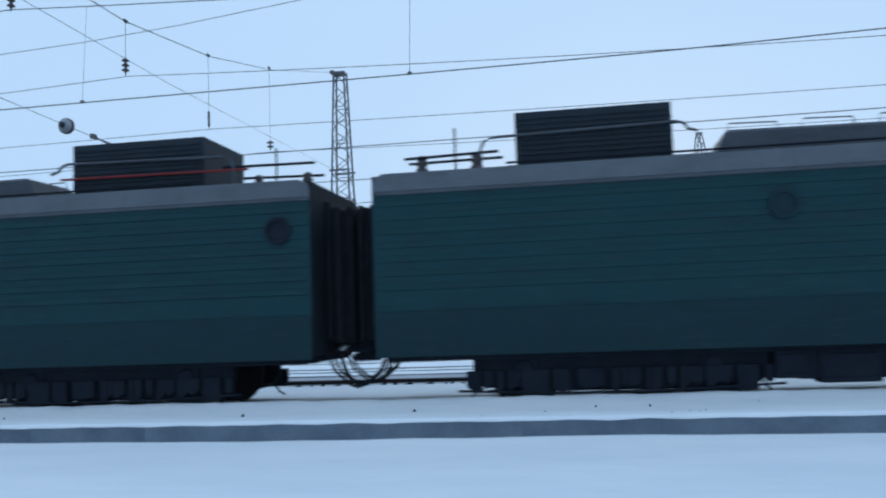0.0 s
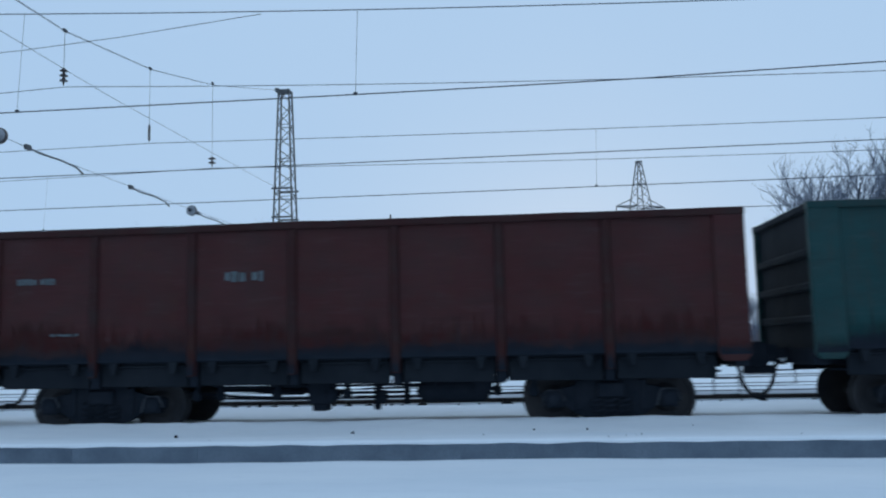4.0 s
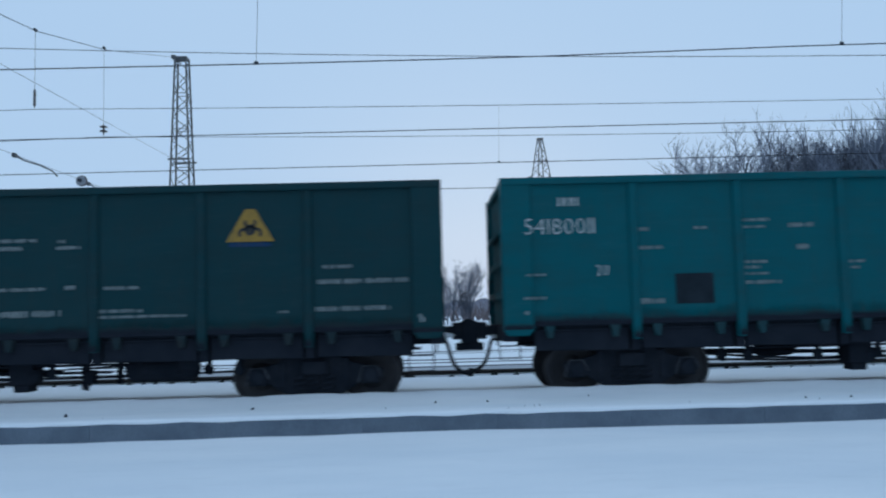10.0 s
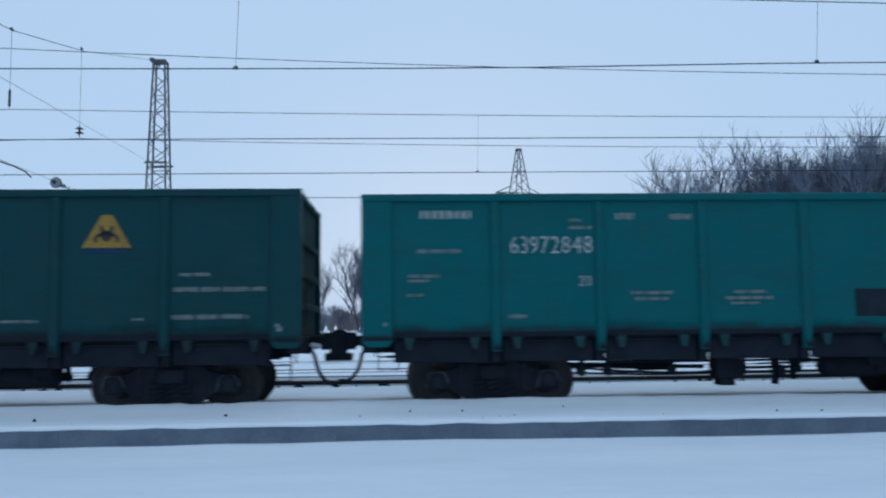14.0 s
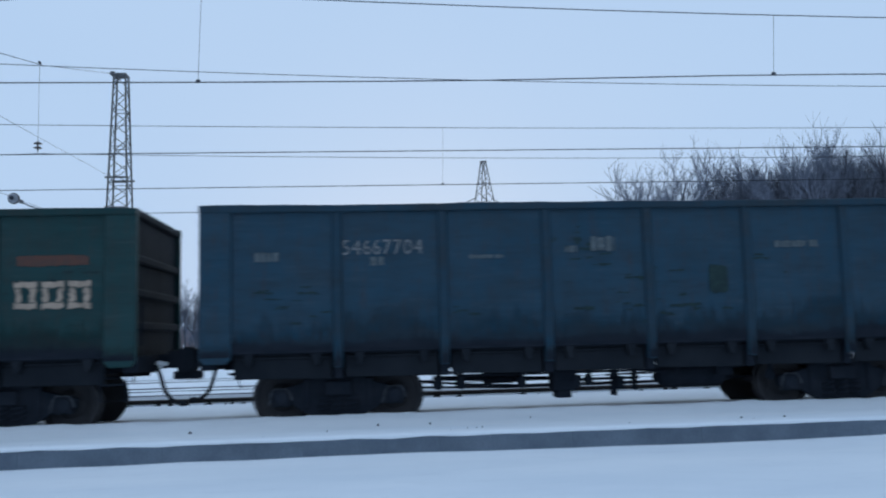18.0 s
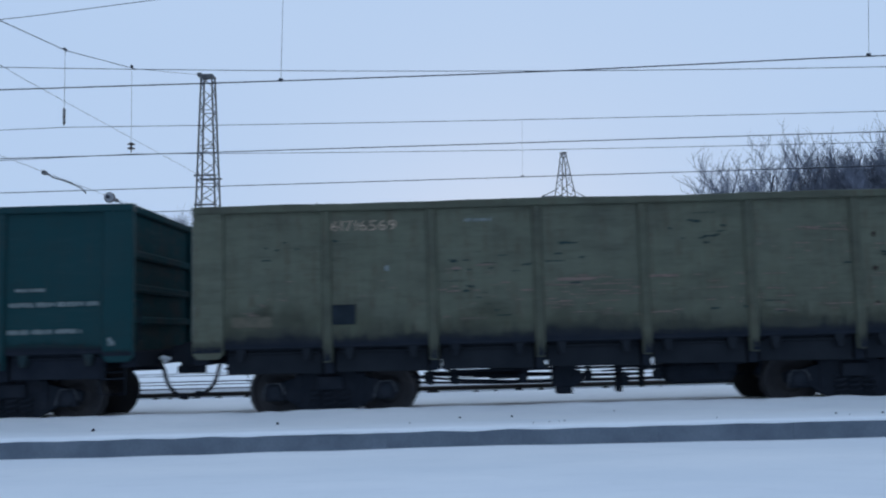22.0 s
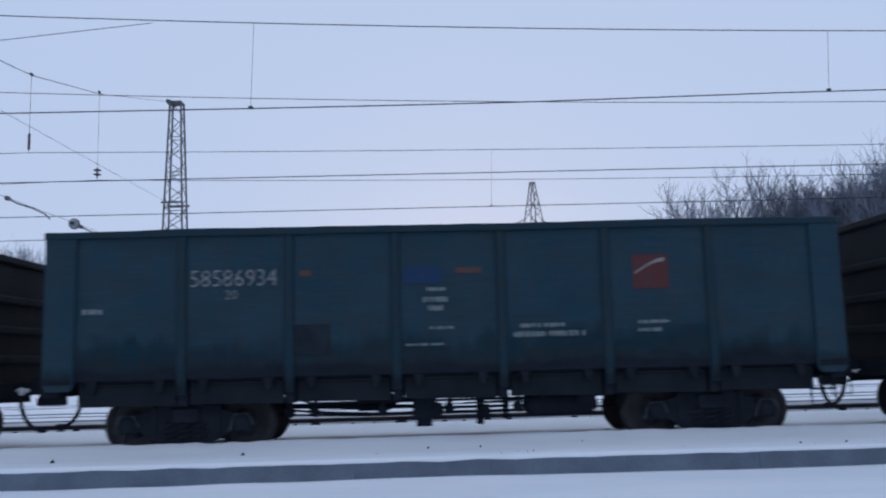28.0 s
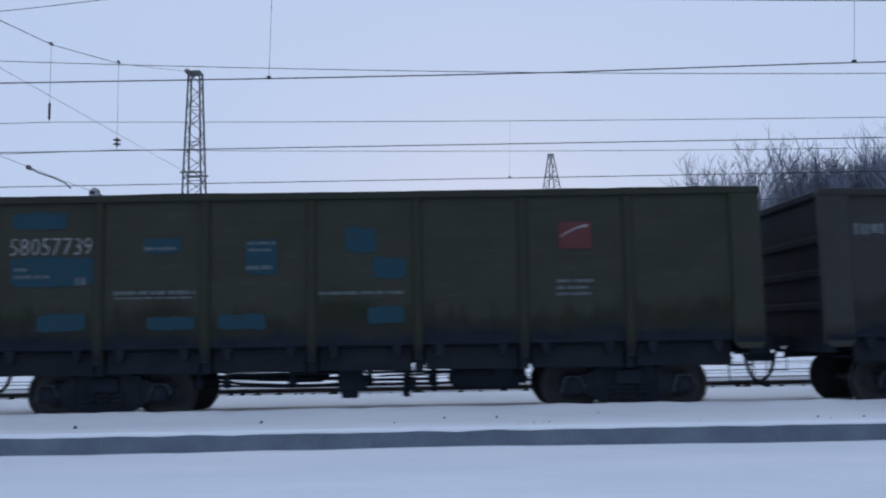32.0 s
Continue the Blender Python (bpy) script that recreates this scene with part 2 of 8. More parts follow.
PALE_GREY = flat("pale_grey_overpaint", (0.18, 0.25, 0.27), 0.8, 0.5, (0.05, 0.10, 0.11))
SLATE = flat("slate_overpaint", (0.036, 0.058, 0.070), 0.8, 0.85, (0.02, 0.03, 0.032))
PALE_DUST = flat("pale_dust_film", (0.11, 0.10, 0.075), 0.9, 0.8, (0.06, 0.065, 0.05))
SMUDGE = flat("dark_smudge", (0.017, 0.032, 0.034), 0.85, 0.8, (0.03, 0.06, 0.055))
SCRAPE = flat("scraped_pale_primer", (0.185, 0.135, 0.115), 0.85, 0.8, (0.06, 0.065, 0.055))
RIVET_RUST = flat("rivet_rust", (0.028, 0.018, 0.014), 0.9, 0.4)
FLAKE_RUST = flat("rusty_flakes", (0.078, 0.060, 0.044), 0.9, 0.6, (0.04, 0.036, 0.03))
EMBLEM = flat("emblem_dark", (0.03, 0.035, 0.04), 0.7, 0.2)


def glass_material():
    m, n, l, p = material("cab_glass")
    p.inputs["Base Color"].default_value = (0.010, 0.026, 0.036, 1)
    p.inputs["Roughness"].default_value = 0.12
    p.inputs["Transmission Weight"].default_value = 0.30
    p.inputs["Specular IOR Level"].default_value = 0.22
    return m


GLASS = glass_material()


# ---------------------------------------------------------------- mesh helpers
class Geo:
    """Collects vertices and faces of one mesh."""

    def __init__(self):
        self.v, self.f = [], []

    def box(self, x0, x1, y0, y1, z0, z1):
        b = len(self.v)
        self.v += [(x, y, z) for z in (z0, z1) for y in (y0, y1) for x in (x0, x1)]
        for q in ((0, 2, 3, 1), (4, 5, 7, 6), (0, 1, 5, 4), (2, 6, 7, 3), (0, 4, 6, 2), (1, 3, 7, 5)):
            self.f.append(tuple(b + i for i in q))
        return self

    def prism(self, pts, y0, y1):
        """A polygon in x and z (seen from the front, counter-clockwise), pushed from y0 to y1."""
        b, k = len(self.v), len(pts)
        self.v += [(x, y0, z) for x, z in pts] + [(x, y1, z) for x, z in pts]
        self.f.append(tuple(b + i for i in range(k)))
        self.f.append(tuple(b + k + i for i in reversed(range(k))))
        for i in range(k):
            j = (i + 1) % k
            self.f.append((b + j, b + i, b + k + i, b + k + j))
        return self

    def tube(self, pts, r, sides=6, r_end=None):
        pts = [Vector(p) for p in pts]
        b, m = len(self.v), len(pts)
        up = None
        for i, p in enumerate(pts):
            d = (pts[min(i + 1, m - 1)] - pts[max(i - 1, 0)]).normalized()
            if up is None or abs(up.dot(d)) > 0.98:
                up = Vector((0, 0, 1)) if abs(d.z) < 0.9 else Vector((1, 0, 0))
            a = d.cross(up).normalized()
            c = d.cross(a)
            rr = r if r_end is None else r + (r_end - r) * i / (m - 1)
            for s in range(sides):
                w = 2 * math.pi * s / sides
                self.v.append(tuple(p + a * (rr * math.cos(w)) + c * (rr * math.sin(w))))
        for i in range(m - 1):
            for s in range(sides):
                t = (s + 1) % sides
                self.f.append((b + i * sides + s, b + i * sides + t, b + (i + 1) * sides + t, b + (i + 1) * sides + s))
        self.f.append(tuple(b + s for s in reversed(range(sides))))
        self.f.append(tuple(b + (m - 1) * sides + s for s in range(sides)))
        return self

    def lathe(self, profile, axis="x", sides=32, at=(0, 0, 0), arc=None):
        """Rings of (place along the axis, radius); arc: part of the turn, in degrees."""
        b, m = len(self.v), len(profile)
        a0, a1 = (0, 360) if arc is None else arc
        k = sides if arc is None else sides + 1
        for d, r in profile:
            for s in range(k):
                w = radians(a0 + (a1 - a0) * s / sides)
                u, v = r * math.cos(w), r * math.sin(w)
                p = {"x": (d, u, v), "y": (u, d, v), "z": (u, v, d)}[axis]
                self.v.append(tuple(p[i] + at[i] for i in range(3)))
        for i in range(m - 1):
            for s in range(sides):
                t = (s + 1) % k
                self.f.append((b + i * k + s, b + i * k + t, b + (i + 1) * k + t, b + (i + 1) * k + s))
        if arc is None:
            self.f.append(tuple(b + s for s in reversed(range(k))))
            self.f.append(tuple(b + (m - 1) * k + s for s in range(k)))
        return self

    def mesh(self, name, bevel=0.0, smooth=False):
        me = bpy.data.meshes.new(name)
        me.from_pydata(self.v, [], self.f)
        bm = bmesh.new()
        bm.from_mesh(me)
        bmesh.ops.recalc_face_normals(bm, faces=bm.faces)
        if bevel:
            edges = [e for e in bm.edges if len(e.link_faces) == 2 and e.calc_face_angle(0) > 0.6]
            bmesh.ops.bevel(bm, geom=edges, offset=bevel, segments=1, affect="EDGES", clamp_overlap=True)
        bm.to_mesh(me)
        bm.free()
        if smooth:
            me.shade_smooth()
        me.materials.append(None)
        return me


KEPT = {}


def kept(key, make):
    """The mesh under that key, made once and shared."""
    if key not in KEPT:
        KEPT[key] = make()
    return KEPT[key]


def part(name, mesh, mat, parent=None, label="", at=(0, 0, 0), turn=(0, 0, 0)):
    ob = new(name, mesh)
    ob.material_slots[0].link = "OBJECT"
    ob.material_slots[0].material = mat
    ob.parent = parent
    ob.matrix_basis = pose(*at, *turn)
    if label:
        ob["label"] = label
    return ob


def thing(name, label, category, at=(0, 0, 0), group="", kind=""):
    ob = new(name)
    ob.empty_display_size = 0.3
    ob.matrix_basis = pose(*at)
    return tagged(ob, label, category, group, kind)


def structure(name, mesh, mat, label, category="", at=(0, 0, 0)):
    return tagged(part(name, mesh, mat, None, "", at), label, category, kind="structure")


rng = random.Random(7)

# ---------------------------------------------------------------- ground, platform edge, tracks
GROUND_PROFILE = [(-900, -0.21), (-300, -0.21), (-120, -0.21), (-60, -0.21), (-40, -0.21), (-30, -0.21)] \
    + [(-24 + 0.5 * i, -0.21) for i in range(40)] \
    + [(-3.95, -0.205), (-3.78, -0.20), (-3.55, 0.034), (-3.3, 0.046), (-2.9, 0.035), (-2.6, 0.02), (-2.35, 0.02), (-2.1, 0.035), (-1.9, 0.055), (-1.7, 0.08),
       (-1.56, 0.10), (-1.45, 0.112), (-1.36, 0.115), (-1.27, 0.10), (-1.18, 0.07), (-1.07, 0.03), (-0.95, 0.0), (-0.86, -0.03), (-0.72, -0.06), (-0.6, -0.06), (-0.3, -0.02), (0.0, 0.01), (0.3, 0.0), (0.6, -0.03), (0.8, -0.06), (1.1, -0.05),
       (1.8, -0.06), (2.8, -0.03), (3.4, -0.02), (3.74, -0.025), (3.86, 0.06), (4.6, 0.07), (5.36, 0.07), (5.5, 0.085), (7.0, 0.08), (8.2, 0.0), (8.8, -0.02),
       (10.4, -0.02), (11, 0.02), (13, 0.03), (14, -0.02), (15.8, -0.02), (17, 0.05), (22, 0.1), (30, 0.2), (45, 0.35), (70, 0.5), (110, 0.8),
       (250, 0.8), (900, 0.5), (3000, 0.0)]
GROUND_X = [-3000, -800, -250, -110, -70, -50] + [-40 + 0.5 * i for i in range(40)] + [-20 + 0.2 * i for i in range(200)] + [20 + 0.5 * i for i in range(41)] + [50, 70, 110, 250, 800, 3000]


def snow_height(x, y, z):
    if abs(x) > 45 or y < -30 or y > 40:
        return z
    wave = 0.035 * noise.noise(Vector((x * 0.22, y * 0.5, 1.3))) + 0.014 * noise.noise(Vector((x * 0.9, y * 1.7, 4.1)))
    if y > -3.6:
        wave *= 0.75
    if -1.6 < y < -1.2:
        wave += 0.024 * noise.noise(Vector((x * 2.6, y * 3.0, 6.0))) + 0.014 * noise.noise(Vector((x * 7.5, y * 4.0, 3.0)))
    if -2.4 < y < -1.2:
        wave += 0.014 * noise.noise(Vector((x * 4.5, y * 5.0, 2.0)))
    if abs(y) < 0.86 or any(abs(y - t) < 0.86 for t in (4.6, 9.6, 14.9)):
        wave = min(wave, 0) * 0.5
    if -3.7 < y < -3.3:
        wave = abs(wave) * 0.4
    return z + wave


def build_ground():
    g = Geo()
    k = len(GROUND_X)
    for y, z in GROUND_PROFILE:
        g.v += [(x, y, snow_height(x, y, z)) for x in GROUND_X]
    for j in range(len(GROUND_PROFILE) - 1):
        for i in range(k - 1):
            g.f.append((j * k + i, j * k + i + 1, (j + 1) * k + i + 1, (j + 1) * k + i))
    structure("ground", g.mesh("ground", smooth=True), SNOW, "snow-covered ground of a railway station yard", "ground")


build_ground()


def build_track_bed():
    """Greyish trodden snow between the rails of the second track."""
    g = Geo()
    xs = [-120 + 1.0 * i for i in range(241)]
    for x in xs:
        for y, z in ((3.90, 0.065), (4.3, 0.085), (4.9, 0.086), (5.30, 0.084)):
            g.v.append((x, y, z + 0.006 * noise.noise(Vector((x * 0.6, y, 2.2)))))
    for i in range(len(xs) - 1):
        for j in range(3):
            g.f.append((i * 4 + j, (i + 1) * 4 + j, (i + 1) * 4 + j + 1, i * 4 + j + 1))
    structure("track_bed", g.mesh("track_bed", smooth=True), SNOW_GREY, "grey trodden snow between the rails", "track bed")


build_track_bed()


def build_ballast_shoulder():
    """Bare dark ballast in front of the second track's near rail, in lumps."""
    g = Geo()
    q = random.Random(31)
    x = -70.0
    while x < 70:
        d = q.uniform(0.10, 0.34)
        h = q.uniform(-0.03, 0.04)
        y = q.uniform(3.60, 3.68)
        g.prism([(x, -0.22), (x + d, -0.22), (x + d * 0.92, h - 0.05), (x + d * q.uniform(0.4, 0.7), h), (x + d * 0.1, h - 0.04)], y, 3.735)
        x += d * q.uniform(0.9, 3.0)
    tagged(part("ballast_shoulder", g.mesh("ballast_shoulder"), BALLAST), "dark bare ballast beside a snowed-in rail", "ballast", kind="stuff")


build_ballast_shoulder()


def build_platform():
    edge = thing("platform_edge", "low grey concrete platform edge topped with snow", "platform", (0, -3.83, 0), kind="structure")
    for v in range(3):
        def slab(v=v):
            g = Geo()
            d = 0.002 * (v - 1)
            g.box(-0.8995, 0.8995, d, 0.42, -0.5, 0.02)
            return g.mesh("slab", 0.003)
        kept(("slab", v), slab)
    for i in range(-11, 12):
        part("slab", KEPT[("slab", (i * 7) % 3)], CONCRETE, edge, "", (i * 1.8, 0, 0.004 * ((i * 5) % 3)))
    g = Geo()
    for side in (-1, 1):
        for i in range(12, 60):
            g.box(side * i * 1.8 - 0.898, side * i * 1.8 + 0.898, 0, 0.42, -0.5, 0.02)
    tagged(part("slab_row", g.mesh("slab_row"), CONCRETE, edge), kind="stuff")
    # the snow lip over the slabs
    g = Geo()
    xs = [-60 + 0.25 * i for i in range(481)]
    rows = 6
    for x in xs:
        over = 0.02 + 0.035 * noise.noise(Vector((x * 0.8, 3.3, 0))) + 0.02 * noise.noise(Vector((x * 3.1, 8.1, 0)))
        h = 0.045 + 0.012 * noise.noise(Vector((x * 0.7, 1.0, 5.0))) + 0.006 * noise.noise(Vector((x * 4, 1.0, 7.0)))
        for y, z in ((-over * 0.4, 0.010 + 0.018 * noise.noise(Vector((x * 2, 0, 9)))), (-over, 0.03), (-over * 0.6, h * 0.8 + 0.02), (0.08, h + 0.02), (0.35, h + 0.012), (0.7, h - 0.03)):
            g.v.append((x, y, z))
    for i in range(len(xs) - 1):
        for j in range(rows - 1):
            g.f.append((i * rows + j, (i + 1) * rows + j, (i + 1) * rows + j + 1, i * rows + j + 1))
    part("snow_lip", g.mesh("snow_lip", smooth=True), SNOW, edge, "rounded lip of packed snow")


build_platform()


def build_debris():
    g = Geo()
    r = random.Random(5)
    spots = [(-1.46, -3.55), (1.07, -3.6), (1.33, -3.35), (1.46, -3.35), (1.55, -3.3), (-5.2, -2.9), (-4.5, -3.6), (-4.42, -3.58), (3.6, -3.5), (-2.6, -2.6), (5.4, -3.5), (-8.2, -3.5), (0.1, -2.4)]
    for x, y in spots + [(r.uniform(-10, 10), r.uniform(-3.6, -1.6)) for _ in range(12)]:
        s = r.uniform(0.008, 0.024)
        b = len(g.v)
        for k in range(6):
            w = k * math.pi / 3
            g.v.append((x + s * 1.6 * math.cos(w) * r.uniform(0.6, 1.2), y + s * math.sin(w), 0.03))
        g.v.append((x + r.uniform(-s, s) * 0.4, y, 0.05 + s * r.uniform(0.7, 1.3)))
        for k in range(6):
            g.f.append((b + k, b + (k + 1) % 6, b + 6))
    tagged(part("ballast_debris", g.mesh("ballast_debris"), GRIME), "scattered dark stones and clods poking out of the snow", "debris", kind="stuff")


build_debris()

RAIL_PROFILE = [(-0.075, -0.18), (0.075, -0.18), (0.075, -0.168), (0.012, -0.15), (0.010, -0.05), (0.036, -0.038), (0.036, -0.006), (0.030, 0.0),
                (-0.030, 0.0), (-0.036, -0.006), (-0.036, -0.038), (-0.010, -0.05), (-0.012, -0.15), (-0.075, -0.168)]


def rail_mesh():
    g = Geo()
    k = len(RAIL_PROFILE)
    for x in (-500, 500):
        g.v += [(x, y, z) for y, z in RAIL_PROFILE]
    for i in range(k):
        j = (i + 1) % k
        g.f.append((i, j, k + j, k + i))
    return g.mesh("rail")


TRACKS = (0.0, 4.6, 9.6, 14.9)
SUNK = 0.09  # the running track lies lower than the platform tracks beyond
for y in TRACKS:
    track = thing("railway_track", "snowed-in railway track with dark steel rails", "track", (0, y, 0), "station tracks", "structure")
    for s in (-1, 1):
        part("rail", kept("rail", rail_mesh), STEEL, track, "", (0, s * 0.796, {0.0: -SUNK, 4.6: 0.10}.get(y, 0)))

# ---------------------------------------------------------------- overhead line
SUPPORT_X = -11.4
SPAN = 55.0


def messenger_z(x, top, sag):
    u = ((x - SUPPORT_X) / SPAN) % 1.0
    return top - 4 * sag * u * (1 - u)


def contact_1(x):
    return float(np.interp(x, (-66, -11.4, -3, 1.7, 7.9, 14, 43, 99), (5.9, 5.97, 6.01, 6.05, 6.19, 6.24, 6.15, 6.1)))


def build_catenary(y, top, sag, contact, rm, rc, droppers, label, thin=0.0030):
    line = thing("overhead_line", label, "overhead wire", (0, y, 0), "overhead lines", "structure")
    xs = [SUPPORT_X + SPAN * (i / 24) for i in range(-48, 73)]
    part("messenger_wire", Geo().tube([(x, 0, messenger_z(x, top, sag)) for x in xs], rm, 5).mesh("messenger_wire"), WIRE, line)
    part("contact_wire", Geo().tube([(x, 0.12 * math.sin(x * 0.057), contact(x)) for x in xs], rc, 5).mesh("contact_wire"), WIRE, line)
    for x in droppers:
        z0, z1 = contact(x), messenger_z(x, top, sag)
        y0 = 0.12 * math.sin(x * 0.057)
        part("dropper", Geo().tube([(x, y0, z0), (x + 0.05, 0, z1)], thin, 4).mesh("dropper"), WIRE, line)
        g = Geo().box(x - 0.04, x + 0.04, y0 - 0.015, y0 + 0.015, z0 - 0.01, z0 + 0.05)
        part("wire_clamp", g.mesh("wire_clamp", 0.005), WIRE, line)
    return line


first = build_catenary(0.0, 8.08, 0.79, contact_1, 0.0105, 0.0125, (-19.5, -9.7, -3.02, 7.87, 15.5, 24), "contact wire and messenger cable above the running track", 0.0042)
part("stitch_wire", Geo().tube([(-18, 0, 7.68), (-14, 0, 7.3), (-11.6, 0, 7.15), (-9.69, 0, 7.24), (-7.65, 0, 7.4), (-4.85, 0, 7.7)], 0.007, 5).mesh("stitch_wire"), WIRE, first)
build_catenary(4.6, 8.0, 0.68, lambda x: 5.74 + 0.004 * x, 0.0095, 0.012, (-18, 19, 28), "thin contact wire and messenger cable over a siding")
build_catenary(9.6, 7.72, 0.22, lambda x: 5.81 + 0.004 * x, 0.0105, 0.013, (-20, 2.25, 22), "thin contact wire and messenger cable over a siding")
build_catenary(14.9, 8.02, 0.34, lambda x: 5.86, 0.011, 0.0135, (-18, 16, 26), "thin contact wire and messenger cable over a siding")


def insulator_mesh(n, wide):
    prof = [(0.0, 0.012)]
    step = 0.06 + 0.65 * wide
    for i in range(n):
        z = -0.06 - i * step
        prof += [(z + 0.05, 0.03), (z + 0.01, 0.6 * wide), (z - 0.02, wide), (z - 0.035, 0.9 * wide), (z - 0.045, 0.03)]
    prof += [(-0.08 - n * step, 0.012)]
    return Geo().lathe(prof, "z", 16).mesh("insulator", smooth=True)


def build_head_span():
    span = thing("head_span", "flexible head span of steel cables with insulators across the tracks", "overhead span", (SUPPORT_X, 0, 0), kind="structure")
    upper = [(0, 24.2, 13.8), (0, 14.94, 11.22), (0, 9.47, 10.05), (0, 4.5, 9.43), (0, 0.07, 9.35), (0, -6, 10.2), (0, -14, 12.2), (0, -20, 13.8)]
    for off in (-0.02, 0.02):
        part("span_cable", Geo().tube([(x + off, y, z) for x, y, z in upper], 0.0065, 5).mesh("span_cable"), WIRE, span)
    part("fixing_cable", Geo().tube([(0, 24.2, 8.75), (0, 14.5, 8.56), (0, 6.8, 8.42), (0, -20, 8.6)], 0.007, 5).mesh("fixing_cable"), WIRE, span)
    part("fixing_cable", Geo().tube([(0, 24.2, 6.4), (0, 15.1, 6.13), (0, 3, 6.07), (0, -1, 6.2), (0, -20, 6.4)], 0.007, 5).mesh("fixing_cable"), WIRE, span)
    for y, z_top, z_bot, n, wide in ((0.07, 9.35, 8.08, 3, 0.085), (4.49, 9.43, 8.0, 3, 0.105), (9.4, 10.05, 7.72, 5, 0.05), (14.7, 11.22, 8.02, 2, 0.15)):
        length = 0.08 + n * (0.06 + 0.65 * wide)
        part("hanger_rod", Geo().tube([(0, y, z_top), (0, y, z_bot + length)], 0.0065, 5).mesh("hanger_rod"), WIRE, span)
        part("suspension_insulator", kept(("ins", n, wide), lambda: insulator_mesh(n, wide)), PORCELAIN, span, "brown porcelain insulator string", (0, y, z_bot + length))
        part("cable_clamp", Geo().box(-0.03, 0.03, y - 0.08, y + 0.08, z_top - 0.03, z_top + 0.05).mesh("cable_clamp", 0.01), WIRE, span)
    for y in (3.05, 8.25, 13.4):
        part("registration_arm", Geo().tube([(0, y, 6.08), (0.1, y + 0.35, 6.0), (0.3, y + 0.9, 5.95), (0.45, y + 1.35, 5.86), (0.5, y + 1.58, 5.74)], 0.022, 6).mesh("registration_arm"), GALV, span, "bent registration arm")
        part("arm_hinge", Geo().box(-0.05, 0.05, y - 0.1, y + 0.1, 6.02, 6.14).mesh("arm_hinge", 0.02), GALV, span)
    for y in (1.98, 12.83):
        g = Geo().lathe([(-0.16, 0.03), (-0.12, 0.12), (-0.04, 0.17), (0.04, 0.17), (0.12, 0.12), (0.16, 0.03)], "y", 14)
        ball = part("strain_insulator", g.mesh("strain_insulator", smooth=True), PALE_PORCELAIN, span, "round pale strain insulator", (0, y, 6.09))
        part("insulator_cap", kept("inscap", lambda: Geo().lathe([(-0.24, 0.02), (-0.22, 0.06), (-0.13, 0.07)], "y", 12).mesh("insulator_cap", smooth=True)), WIRE, ball)
        part("insulator_rim", kept("insrim", lambda: Geo().lathe([(-0.05, 0.168), (-0.04, 0.182), (0.04, 0.182), (0.05, 0.168)], "y", 20).mesh("insulator_rim", smooth=True)), PORCELAIN, ball)


build_head_span()


def lattice(legs_bottom, legs_top, z0, z1, panels, r_leg, r_brace):
    """Four legs and the bracing of four faces of a tapering tower: (leg meshes, face meshes)."""
    def corner(i, u):
        a, b = legs_bottom / 2, legs_top / 2
        h = a + (b - a) * u
        sx, sy = ((-1, -1), (1, -1), (1, 1), (-1, 1))[i]
        return (sx * h, sy * h, z0 + (z1 - z0) * u)
    legs = [Geo().tube([corner(i, 0), corner(i, 1)], r_leg, 4).mesh("leg") for i in range(4)]
    faces = []
    for i in range(4):
        g = []
        j = (i + 1) % 4
        cuts = [1 - (1 - k / panels) ** 1.0 for k in range(panels + 1)]
        for k in range(panels):
            u, w = cuts[k], cuts[k + 1]
            g.append(Geo().tube([corner(i, u), corner(j, w)] if k % 2 else [corner(j, u), corner(i, w)], r_brace, 4))
            if k % 3 == 0:
                g.append(Geo().tube([corner(i, u), corner(j, u)], r_brace, 4))
        faces.append(g)
    return legs, faces


def build_mast():
    mast = thing("lattice_mast", "tall tapering lattice steel mast of the overhead line", "mast", (SUPPORT_X, 24.4, 0.1))
    legs, faces = lattice(1.35, 0.52, 0, 13.7, 24, 0.045, 0.02)
    for m in legs:
        part("leg", m, GALV, mast)
    for g in [g for f in faces for g in f]:
        part("brace", g.mesh("brace"), GALV, mast)
    part("footing", Geo().box(-0.9, 0.9, -0.9, 0.9, -0.4, 0.25).mesh("footing", 0.04), CONCRETE, mast)
    part("cap_bracket", Geo().box(-0.42, 0.3, -0.32, 0.32, 13.66, 13.76).box(-0.5, -0.3, -0.1, 0.1, 13.74, 13.9).mesh("cap_bracket", 0.01), GALV, mast)
    for z in (7.35, 8.75):
        for y in (-0.56, 0.50):
            part("ring_bar", Geo().box(-0.52, 0.52, y, y + 0.06, z, z + 0.08).mesh("ring_bar"), GALV, mast)


build_mast()


